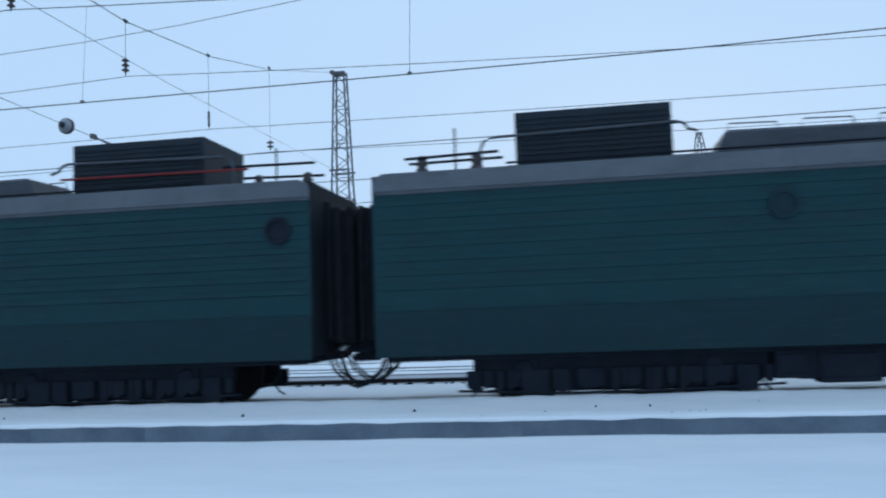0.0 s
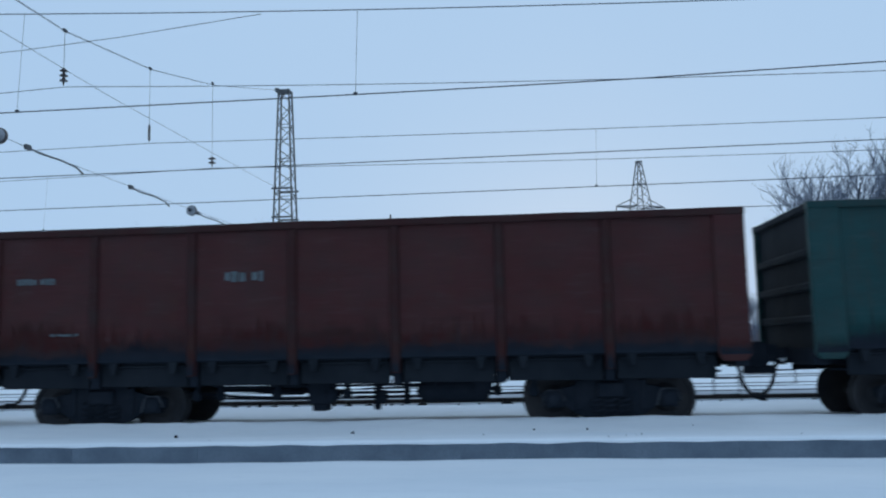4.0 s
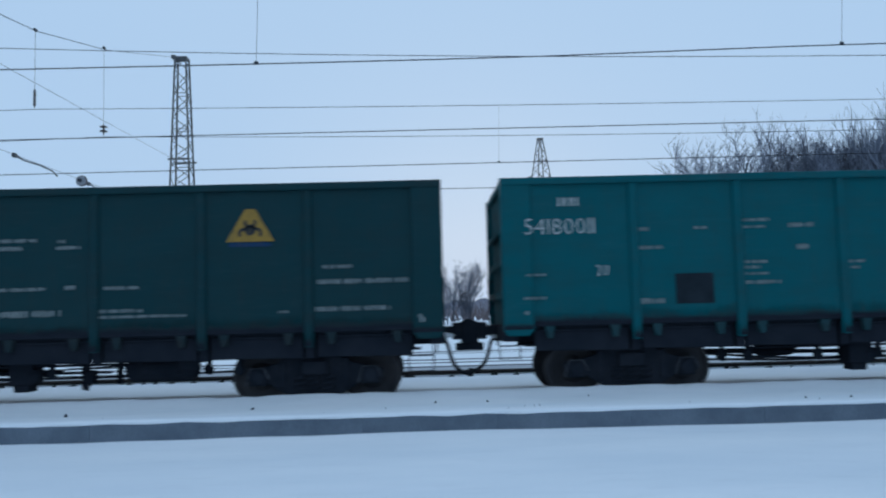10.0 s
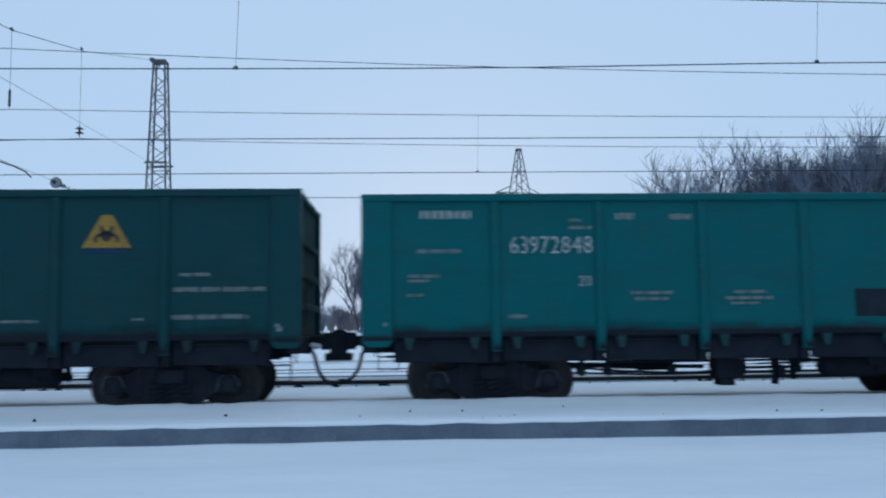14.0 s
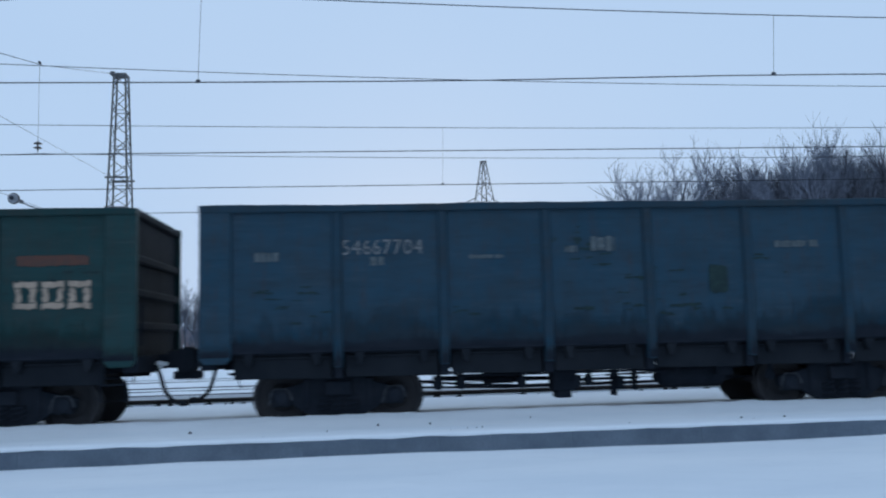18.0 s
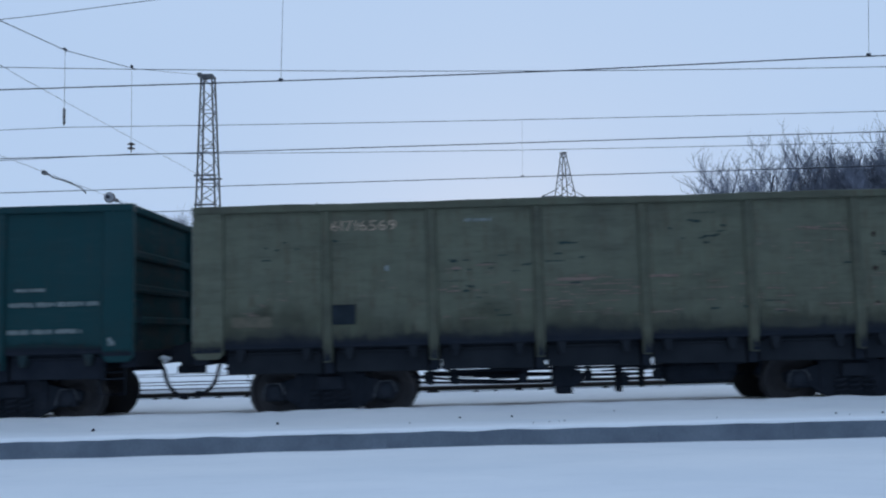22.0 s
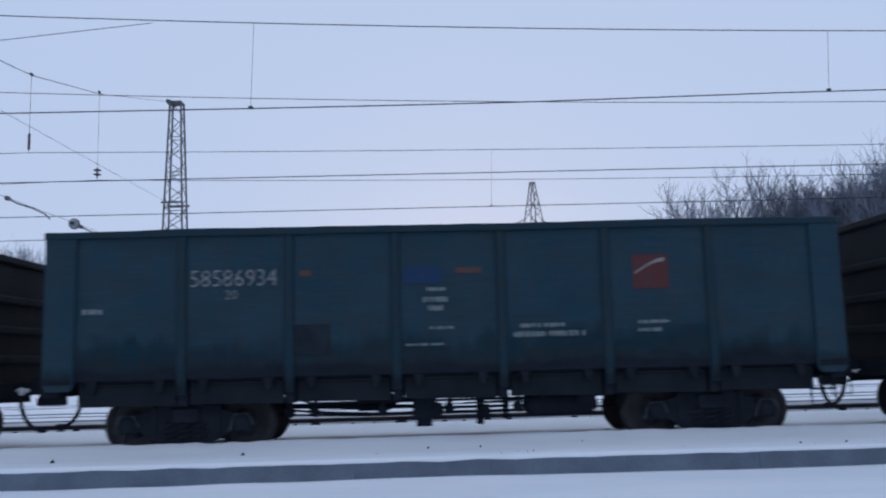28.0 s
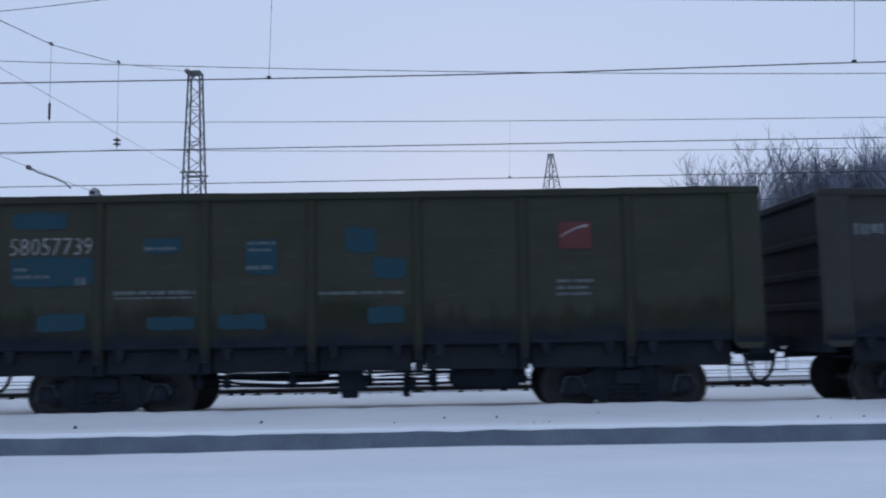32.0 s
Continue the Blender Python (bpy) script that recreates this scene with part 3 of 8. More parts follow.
def build_pylon(x, y, height, turn):
    tower = thing("power_pylon", "distant lattice steel power pylon with cross arms", "pylon", (x, y, 0.5))
    tower.matrix_basis = pose(x, y, 0.5, 0, 0, turn)
    for (a, b, z0, z1, n) in ((4.8, 3.1, 0, height * 0.5, 7), (3.1, 2.6, height * 0.5, height * 0.745, 5), (2.6, 0.6, height * 0.745, height, 6)):
        legs, faces = lattice(a, b, z0, z1, n, 0.095, 0.06)
        for m in legs:
            part("leg", m, GALV, tower)
        for g in [g for f in faces for g in f]:
            part("brace", g.mesh("brace"), GALV, tower)
    for z, w in ((0.745, 4.5), (0.595, 5.0), (0.445, 4.7)):
        for s in (-1, 1):
            g = Geo().tube([(1.3 * s, -1.3, height * z), (w * s, 0, height * z)], 0.11, 4).tube([(1.3 * s, 1.3, height * z), (w * s, 0, height * z)], 0.11, 4)
            g.tube([(1.4 * s, 0, height * z + 1.4), (w * s, 0, height * z)], 0.08, 4)
            part("cross_arm", g.mesh("cross_arm"), GALV, tower)
            part("line_insulator", Geo().tube([(w * s, 0, height * z), (w * s, 0, height * z - 1.3)], 0.09, 5).mesh("line_insulator"), PORCELAIN, tower)
    part("peak_cap", Geo().box(-0.45, 0.45, -0.45, 0.45, height - 0.1, height + 0.05).mesh("peak_cap"), GALV, tower)
    return tower


build_pylon(19.9, 126.0, 30.2, 22)


def build_pole(x, y):
    pole = thing("line_pole", "slim distant timber pole with short cross arms", "pole", (x, y, 0.3))
    part("shaft", Geo().tube([(0, 0, -0.3), (0, 0, 10.3)], 0.10, 8, 0.06).mesh("shaft", smooth=True), WOOD, pole)
    for z in (9.0, 6.9, 5.4):
        part("cross_arm", Geo().box(-0.9, 0.9, -0.05, 0.05, z, z + 0.1).mesh("cross_arm"), WOOD, pole)
        for s in (-0.8, -0.4, 0.4, 0.8):
            part("pin_insulator", kept("pin", lambda: Geo().lathe([(0, 0.03), (0.05, 0.06), (0.16, 0.05), (0.2, 0.02)], "z", 8).mesh("pin_insulator")), PORCELAIN, pole, "", (s, 0, z + 0.1))


build_pole(-9.4, 44.5)

# ---------------------------------------------------------------- trees and scrub


def tree_meshes(seed, height, spread, twigs, limbs=5, stems=0, foot=0.4):
    """Trunk with limbs, and the crown of twigs, of one bare tree."""
    r = random.Random(seed)
    wood, crown = Geo(), Geo()

    def grow(p, d, length, radius, level):
        n = 3 if level < 2 else 2
        pts = [p]
        for _ in range(n):
            d = (d + Vector((r.uniform(-1, 1), r.uniform(-1, 1), r.uniform(-0.25, 0.95))) * (0.15 + 0.05 * level)).normalized()
            pts.append(pts[-1] + d * length / n)
        (wood if level < 2 else crown).tube(pts, radius, 5 if level < 2 else 3, radius * 0.55)
        if level >= 4:
            return
        count = (limbs, 6, 5, twigs)[level]
        for i in range(count):
            t = r.uniform(0.35, 1.0) if level else r.uniform(0.25, 1.0)
            k = min(int(t * n), n - 1)
            q = pts[k].lerp(pts[k + 1], t * n - k)
            a = Vector((r.uniform(-1, 1), r.uniform(-1, 1), r.uniform(0.1, 0.9))).normalized()
            nd = (d * (0.75 - 0.08 * level) + a * spread).normalized()
            grow(q, nd, length * r.uniform(0.46, 0.66), max(radius * 0.5, 0.0085), level + 1)
    for k in range(stems or r.choice((1, 2, 2, 3))):
        lean = Vector((r.uniform(-0.25, 0.25), r.uniform(-0.2, 0.2), 1)).normalized()
        grow(Vector((r.uniform(-foot, foot), r.uniform(-foot, foot), -0.3)), lean, height * r.uniform(0.5, 0.62), height * 0.013, 0)
    return wood.mesh("trunk"), crown.mesh("crown")


TREES = [tree_meshes(11 + i, 12.6, 0.74, 5, 6) for i in range(4)]
SPREADING = [tree_meshes(83 + i, 12.6, 0.95, 4, 6, 1) for i in range(3)]
UPRIGHT = [tree_meshes(31 + i, 12.6, 0.40, 4, 4, 4, 1.1) for i in range(4)]
BUSHES = [tree_meshes(51 + i, 6.0, 1.0, 3, 6) for i in range(3)]


def plant(x, y, scale, v, kind=TREES, frosted=False):
    trunk, crown = kind[v]
    bush = kind is BUSHES
    label = "bare frosted shrub behind the tracks" if bush else "slender bare tree of a dense thicket" if kind is UPRIGHT else "bare winter tree with dense fine twigs"
    t = thing("shrub" if bush else "tree", label, "shrub" if bush else "tree", (x, y, 0.25), "row of bare trees")
    part("trunk", trunk, BARK, t)
    part("crown", crown, FROST_HAZE if frosted else BARK, t)
    t.matrix_basis = pose(x, y, 0.25, 0, 0, (x * 47 + y * 13) % 360) @ Matrix.Diagonal((scale, scale, scale, 1))


def grown(x, y, top, v, kind, frosted):
    """Plants a tree that reaches up to the height given."""
    plant(x, y, (top - 0.25) / max(p.co.z for p in kind[v][1].vertices), v, kind, frosted)


r = random.Random(3)
# two open-crowned trees at the end of the thicket, then the thicket itself
for x, y, top, v in ((18.9, 42.0, 13.5, 0), (20.6, 44.0, 11.8, 2), (22.6, 42.5, 15.3, 1), (24.4, 44.5, 14.8, 2), (25.8, 42.0, 14.0, 0)):
    grown(x, y, top, v, SPREADING, True)
for i in range(46):
    x = 25.6 + i * 0.62 + r.uniform(-0.3, 0.3)
    top = float(np.interp(x, (25, 27.5, 30, 32.5, 37, 50), (13.2, 14.5, 15.6, 16.2, 16.2, 17.2)))
    grown(x, 42 + r.uniform(-2, 7), top * r.uniform(0.84, 1.02), i % 4, UPRIGHT, i % 3 != 0)
for i in range(40):
    x = 24.5 + i * 0.72 + r.uniform(-0.4, 0.4)
    top = float(np.interp(x, (24, 28, 32, 40, 50), (6.8, 10.6, 12.0, 12.6, 13.5)))
    grown(x, 41 + r.uniform(-1, 5), top * r.uniform(0.85, 1.08), i % 3, BUSHES, i % 2 == 0)
for i in range(58):
    x = -75 + i * 2.5 + r.uniform(-1, 1)
    tall = 0.85 if -36 < x < -24 else 0.62 if -11 < x < 3.5 else 0.42 if 3.5 <= x < 13 else 0.5
    plant(x, 66 + r.uniform(-5, 8), tall * r.uniform(0.75, 1.15), i % 4, frosted=i % 3 != 0)
for i in range(60):
    x = -60 + i * 2.05 + r.uniform(-0.8, 0.8)
    plant(x, 52 + r.uniform(-4, 6), r.uniform(0.45, 0.8), i % 3, BUSHES, i % 2 == 0)


def build_hedge():
    """The far, dense belt of scrub at the foot of the trees."""
    g = Geo()
    q = random.Random(9)
    for i in range(2600):
        x, y = q.uniform(-170, 170), q.uniform(72, 90)
        h = q.uniform(0.8, 3.0) + 1.4 * noise.noise(Vector((x * 0.05, 0, 2)))
        p = Vector((x, y, 0.5))
        for _ in range(3):
            d = Vector((q.uniform(-0.5, 0.5), q.uniform(-0.3, 0.3), 1)) * max(h, 0.4)
            b = len(g.v)
            w = 0.09
            g.v += [(p.x - w, p.y, p.z), (p.x + w, p.y, p.z), (p.x + d.x, p.y + d.y, p.z + d.z)]
            g.f.append((b, b + 1, b + 2))
    tagged(part("scrub_belt", g.mesh("scrub_belt"), SCRUB), "distant belt of dry brown scrub", "scrub", kind="stuff")
    f = Geo()
    xs = [-400 + 1.25 * i for i in range(641)]
    for x in xs:
        h = 3.6 + 2.0 * noise.noise(Vector((x * 0.03, 7, 0))) + 1.3 * noise.noise(Vector((x * 0.13, 2, 0))) + 1.0 * noise.noise(Vector((x * 0.5, 4, 0))) + q.uniform(-0.5, 0.9)
        f.v += [(x, 160, 0), (x, 163 + q.uniform(-1, 1), max(h, 0.8)), (x, 175, 0)]
    for i in range(len(xs) - 1):
        f.f += [(3 * i, 3 * i + 3, 3 * i + 4, 3 * i + 1), (3 * i + 1, 3 * i + 4, 3 * i + 5, 3 * i + 2)]
    tagged(part("far_wood", f.mesh("far_wood"), FAR_WOOD), "far wood edge, low and grey, with haze in its colour", "wood", kind="stuff")


build_hedge()


# ---------------------------------------------------------------- running gear
WHEEL_R = 0.475


def wheelset_mesh(radius, gauge=0.80):
    g = Geo().lathe([(-1.12, 0.07), (-0.70, 0.085), (0.70, 0.085), (1.12, 0.07)], "y", 12)
    for s in (-1, 1):
        prof = [(s * (gauge - 0.075), radius + 0.028), (s * (gauge - 0.045), radius + 0.028), (s * (gauge - 0.035), radius), (s * (gauge + 0.06), radius - 0.006),
                (s * (gauge + 0.06), radius - 0.07), (s * (gauge + 0.02), radius - 0.085), (s * (gauge + 0.0), radius * 0.5), (s * (gauge + 0.075), 0.14), (s * (gauge + 0.075), 0.08)]
        g.lathe(prof, "y", 28)
        for k in range(3):
            a = k * 2 * math.pi / 3
            g.tube([(radius * 0.62 * math.cos(a), s * (gauge + 0.012), radius * 0.62 * math.sin(a)), (radius * 0.62 * math.cos(a), s * (gauge + 0.045), radius * 0.62 * math.sin(a))], 0.035, 6)
    return g.mesh("wheelset")


def side_frame_mesh():
    outer = [(-1.13, 0.58), (-1.12, 0.42), (-0.92, 0.37), (-0.74, 0.36), (-0.58, 0.25), (-0.42, 0.17), (0.42, 0.17), (0.58, 0.25), (0.74, 0.36), (0.92, 0.37), (1.12, 0.42), (1.13, 0.58),
             (0.90, 0.63), (0.62, 0.70), (0.40, 0.80), (-0.40, 0.80), (-0.62, 0.70), (-0.90, 0.63)]
    g = Geo().prism(outer, -0.07, 0.07)
    for s in (-1, 1):
        g.box(s * 0.925 - 0.14, s * 0.925 + 0.14, -0.13, 0.05, 0.34, 0.62)
        g.lathe([(-0.17, 0.06), (-0.16, 0.12), (-0.10, 0.13)], "y", 14, (s * 0.925, 0, 0.475))
        g.box(s * 0.52 - 0.05, s * 0.52 + 0.05, -0.10, 0.0, 0.30, 0.78)
    return g.mesh("side_frame", 0.012)


def spring_mesh():
    pts = [(0.085 * math.cos(a * 0.9), -0.02 + 0.085 * math.sin(a * 0.9), 0.22 + 0.0125 * a) for a in range(0, 26)]
    return Geo().tube(pts, 0.02, 5).mesh("spring")


def bogie(parent, x, wheels):
    b = part("bogie", kept("bolster", lambda: Geo().box(-0.22, 0.22, -1.18, 1.18, 0.50, 0.74).box(-0.35, 0.35, -0.3, 0.3, 0.6, 0.84).box(-0.95, 0.95, -0.05, 0.05, 0.30, 0.36).mesh("bolster", 0.02)), RUNNING, parent, "three-piece cast steel freight bogie", (x, 0, -SUNK))
    for px in (-0.925, 0.925):
        part("dusted_edge", kept("dusted", lambda: Geo().tube([(-0.20, 0, 0.36), (-0.15, 0, 0.56), (-0.11, 0, 0.63), (0.10, 0, 0.63), (0.15, 0, 0.55), (0.18, 0, 0.45)], 0.014, 5).mesh("dusted_edge")), DUSTED, b, "snow-dusted edge of the axle pedestal", (px, -1.175, 0))
    for s in (-1, 1):
        part("side_frame", kept("side_frame", side_frame_mesh), RUNNING, b, "", (0, s * 1.03, 0), (0, 0, 0 if s < 0 else 180))
        for px in (-0.24, 0.0, 0.24):
            part("spring", kept("spring", spring_mesh), RUNNING, b, "", (px, s * 1.10, 0))
        part("brake_beam", kept("brake_beam", lambda: Geo().box(-0.05, 0.05, -0.9, 0.9, 0.36, 0.44).box(-0.07, 0.03, -0.86, -0.74, 0.3, 0.62).box(-0.07, 0.03, 0.74, 0.86, 0.3, 0.62).mesh("brake_beam", 0.01)), GRIME, b, "", (s * 0.38, 0, 0))
        wheels.append(part("wheelset", kept(("wheelset", WHEEL_R), lambda: wheelset_mesh(WHEEL_R)), TREAD, b, "", (s * 0.925, 0, WHEEL_R)))
    return b


def coupler_mesh():
    g = Geo().box(-0.62, 0.0, -0.09, 0.09, 0.96, 1.14)
    g.prism([(0.0, 0.84), (0.12, 0.82), (0.30, 0.88), (0.30, 1.22), (0.10, 1.26), (0.0, 1.20)], -0.2, 0.16)
    g.box(-0.1, 0.16, -0.06, 0.06, 0.70, 0.84)
    g.box(-0.16, 0.0, -0.16, 0.16, 0.90, 1.20)
    return g.mesh("coupler", 0.02)


def hose_mesh():
    pts = [(-0.47, 0.0, 0.90), (-0.41, 0, 0.87), (-0.37, 0, 0.78), (-0.34, 0.01, 0.64), (-0.29, 0.02, 0.50), (-0.21, 0.03, 0.39), (-0.11, 0.03, 0.325), (0.02, 0.03, 0.30)]
    g = Geo().tube(pts, 0.033, 8)
    g.box(-0.05, 0.05, -0.02, 0.08, 0.26, 0.36)
    g.box(-0.56, -0.46, -0.05, 0.05, 0.84, 0.98)
    g.tube([(-0.5, 0, 0.98), (-0.5, -0.02, 1.05), (-0.38, -0.06, 1.07)], 0.012, 5)
    g.tube([(-0.62, 0, 0.95), (-0.42, 0, 0.93)], 0.035, 7)
    return g.mesh("brake_hose")


def clump_mesh():
    g = Geo()
    q = random.Random(8)
    for x, y, z, d in ((0, 0, 0, 0.07), (0.08, -0.03, -0.01, 0.055), (-0.07, 0.04, -0.015, 0.05), (0.02, 0.05, -0.05, 0.06)):
        g.lathe([(-d * 0.7, 0.01), (-d * 0.5, d * q.uniform(0.6, 0.9)), (0, d), (d * 0.4, d * q.uniform(0.6, 0.85)), (d * 0.65, 0.01)], "z", 9, (x, y, z))
    return g.mesh("snow_clump", smooth=True)


def ends(parent, half):
    """Couplers and air hoses at both ends; half: from the middle to the coupling plane."""
    for s in (-1, 1):
        part("coupler", kept("coupler", coupler_mesh), RUNNING, parent, "automatic knuckle coupler", (s * (half - 0.15), 0, 0), (0, 0, 0 if s > 0 else 180))
        part("brake_hose", kept("hose", hose_mesh), RUBBER, parent, "hanging black brake hose", (s * (half - 0.02), s * -0.34, 0), (0, 0, 0 if s > 0 else 180))
        part("snow_clump", kept("clump", clump_mesh), SNOW, parent, "lump of snow on the drawgear", (s * (half - 0.42), -0.16 * s - 0.12, 0.99), (0, 0, 40 * s))
        part("release_lever", kept("lever", lambda: Geo().tube([(0, -1.25, 0.72), (0, -1.2, 0.98), (0, -0.3, 1.0), (0, -0.15, 1.16)], 0.014, 5).mesh("release_lever")), GRIME, parent, "", (s * (half - 0.6), 0, 0), (0, 0, 0 if s > 0 else 180))


def brake_gear(parent, shift=0.0, side=1):
    """Brake and air gear under the middle; side: towards which end the air reservoir hangs."""
    def put(name, key, make, x, y, z=0.0, turn=(0, 0, 0), label=""):
        part(name, kept(("gear", key), lambda: make().mesh(name, 0.012)), GRIME, parent, label, (side * x, y, z), (turn[0], turn[1], turn[2] + (0 if side > 0 else 180)))
    put("air_reservoir", "res", lambda: Geo().lathe([(-0.62, 0.06), (-0.56, 0.17), (-0.45, 0.215), (0.45, 0.215), (0.56, 0.17), (0.62, 0.06)], "x", 18).box(-0.34, -0.28, -0.23, 0.23, -0.1, 0.34).box(0.28, 0.34, -0.23, 0.23, -0.1, 0.34), 1.85 + shift, -0.82, 0.56)
    put("control_valve", "valve", lambda: Geo().box(-0.20, 0.20, -0.2, 0.2, 0.36, 0.9).box(-0.14, 0.12, -0.16, 0.16, 0.24, 0.38).lathe([(0.40, 0.10), (0.52, 0.13), (0.62, 0.10)], "z", 12, (0.18, -0.12, 0)), -0.42 + shift, -0.85)
    put("brake_cylinder", "cyl", lambda: Geo().lathe([(-0.34, 0.10), (-0.32, 0.185), (0.24, 0.185), (0.28, 0.14), (0.40, 0.05), (0.78, 0.04)], "x", 16), -1.3 + shift, 0.35, 0.62)
    put("brake_lever", "blev", lambda: Geo().prism([(-0.07, 0.24), (0.05, 0.22), (0.10, 0.9), (-0.06, 0.9)], -0.02, 0.02).box(-0.75, 0.45, -0.02, 0.02, 0.50, 0.55).box(0.02, 0.16, -0.1, 0.1, 0.34, 0.56), 0.52 + shift, -0.72)
    put("brake_lever", "blev2", lambda: Geo().prism([(-0.05, 0.30), (0.05, 0.28), (0.06, 0.9), (-0.06, 0.9)], -0.02, 0.02).box(-0.9, 0.1, -0.02, 0.02, 0.40, 0.44), 0.98 + shift, -0.4)
    put("brake_rod", "rod", lambda: Geo().tube([(-3.2, 0, 0.60), (-2.2, 0, 0.50), (-0.9, 0, 0.44), (-0.2, 0, 0.50)], 0.024, 6), 0, -0.75)
    put("brake_rod", "rod2", lambda: Geo().tube([(-3.3, 0, 0.46), (-1.4, 0, 0.40), (1.4, 0, 0.42), (3.2, 0, 0.47)], 0.022, 6), 0, -0.3)
    put("train_pipe", "pipe", lambda: Geo().tube([(-6.1, 0, 0.80), (-2.6, 0, 0.78), (-2.3, 0.1, 0.66), (2.3, 0.1, 0.66), (2.6, 0, 0.78), (6.1, 0, 0.80)], 0.025, 6), 0, -1.05)
    put("slack_adjuster", "slack", lambda: Geo().lathe([(-1.3, 0.02), (-1.28, 0.045), (-0.4, 0.05), (-0.38, 0.065), (0.3, 0.065), (0.32, 0.04), (1.2, 0.035)], "x", 10), -1.5 - shift, -0.15, 0.55, (0, 1.5, 0))
    q = random.Random(int(1000 + shift * 100))
    for px in (-2.75, -2.2, -1.25, 0.05, 1.1, 2.62, 2.95):
        put("pipe_hanger", ("hanger", px), lambda: Geo().prism([(-0.03, 0.86), (-0.05, 0.62), (-0.11, 0.55), (-0.09, 0.46), (0.02, 0.42), (0.07, 0.52), (0.03, 0.60), (0.04, 0.86)], -0.03, 0.03), px + q.uniform(-0.15, 0.15), -0.9 + q.uniform(-0.15, 0.3), 0, (0, 0, q.uniform(-25, 25)))
    put("hand_brake_shaft", "hbs", lambda: Geo().tube([(0.2, 0, 0.60), (2.6, 0, 0.68)], 0.018, 6).box(2.1, 2.4, -0.12, 0.12, 0.55, 0.82), 0, -1.0)


# ---------------------------------------------------------------- markings on the wagons
SHEET_Y = -1.53
POSTS = (-4.30, -2.58, -0.86, 0.86, 2.58, 4.30)


def plate(w, name, mat, verts, faces, label="", y=None, thick=0.006):
    """A flat painted shape on the near side: points in x and z."""
    y = SHEET_Y if y is None else y
    g = Geo()
    for f in faces:
        g.prism([verts[i] for i in f], y - thick, y + 0.02)
    return part(name, g.mesh(name), mat, w, label)


def patch(w, name, mat, x0, x1, z0, z1):
    q = random.Random(int(abs(x0 * 91 + z0 * 57) * 10))
    if name == "chalk_board":
        plate(w, name, mat, [(x0, z0), (x1, z0), (x1, z1), (x0, z1)], [range(4)], "dark chalk board for notes", thick=0.012)
        return
    # one coat laid on in upright strokes with uneven ends
    g = Geo()
    n = max(6, int((x1 - x0) / 0.03))
    soft = min(0.075, 0.16 * (z1 - z0))
    lo = hi = 0.0
    y = SHEET_Y - 0.004
    for i in range(n + 1):
        x = x0 + (x1 - x0) * i / n + (q.uniform(-0.01, 0.01) if 0 < i < n else 0)
        if i % 7 == 0:
            lo, hi = q.uniform(-0.2, 0.4) * soft, q.uniform(-0.2, 0.4) * soft
        edge = soft * max(0.0, 1 - 7 * min(i, n - i) / n)
        c, d = z0 + lo + edge * q.random() + 0.5 * soft * q.random(), z1 - hi - edge * q.random() - 0.5 * soft * q.random()
        g.v += [(x, y, c), (x, y, max(d, c + 0.01))]
    g.f = [(2 * i, 2 * i + 2, 2 * i + 3, 2 * i + 1) for i in range(n)]
    part(name, g.mesh(name), mat, w)


class Stencil:
    """Lines of small stencilled writing that cannot be read, as bars."""

    def __init__(self, w, y=0.0, mat=None):
        self.w, self.y, self.mat = w, SHEET_Y + y, mat or STENCIL_WHITE

    def __call__(self, x0, x1, z0, z1):
        q = random.Random(int(abs(x0 * 131 + z1 * 77) * 10))
        z1 = max(z1, z0 + 0.035)
        on_post = max(abs(x0), abs(x1)) > 5.97
        x, g, h = x0, Geo(), max(z1 - z0, 0.05)
        y = self.y - 0.056 if on_post else self.y
        h = min(h, 0.16)
        left = q.randrange(3, 9)
        while x < x1 - 0.01:
            e = min(x1, x + q.uniform(0.35, 0.75) * h)
            d = (z1 - z0) * q.uniform(0.0, 0.22)
            g.box(x, e, y - 0.007, y + 0.01, z0 + d * q.uniform(0, 1), z1 - d * q.uniform(0, 1))
            left -= 1
            x = e + q.uniform(0.12, 0.26) * h + (0.5 * h if left == 0 else 0)
            left = left or q.randrange(3, 9)
        tagged(part("stencil_line", g.mesh("stencil_line"), self.mat, self.w), kind="stuff")

    def done(self):
        return self.w


CHARS = {}


def char_shape(c):
    """Flat outline of one character: points, faces and width, made once."""
    if c not in CHARS:
        cu = bpy.data.curves.new("char", "FONT")
        cu.body = c
        cu.resolution_u = 2
        cu.extrude = 0.012
        cu.offset = -0.011
        tmp = new("char", cu)
        bpy.context.view_layer.update()
        me = bpy.data.meshes.new_from_object(tmp.evaluated_get(bpy.context.evaluated_depsgraph_get()))
        bpy.data.objects.remove(tmp)
        CHARS[c] = ([v.co[:] for v in me.vertices], [tuple(p.vertices) for p in me.polygons])
    return CHARS[c]


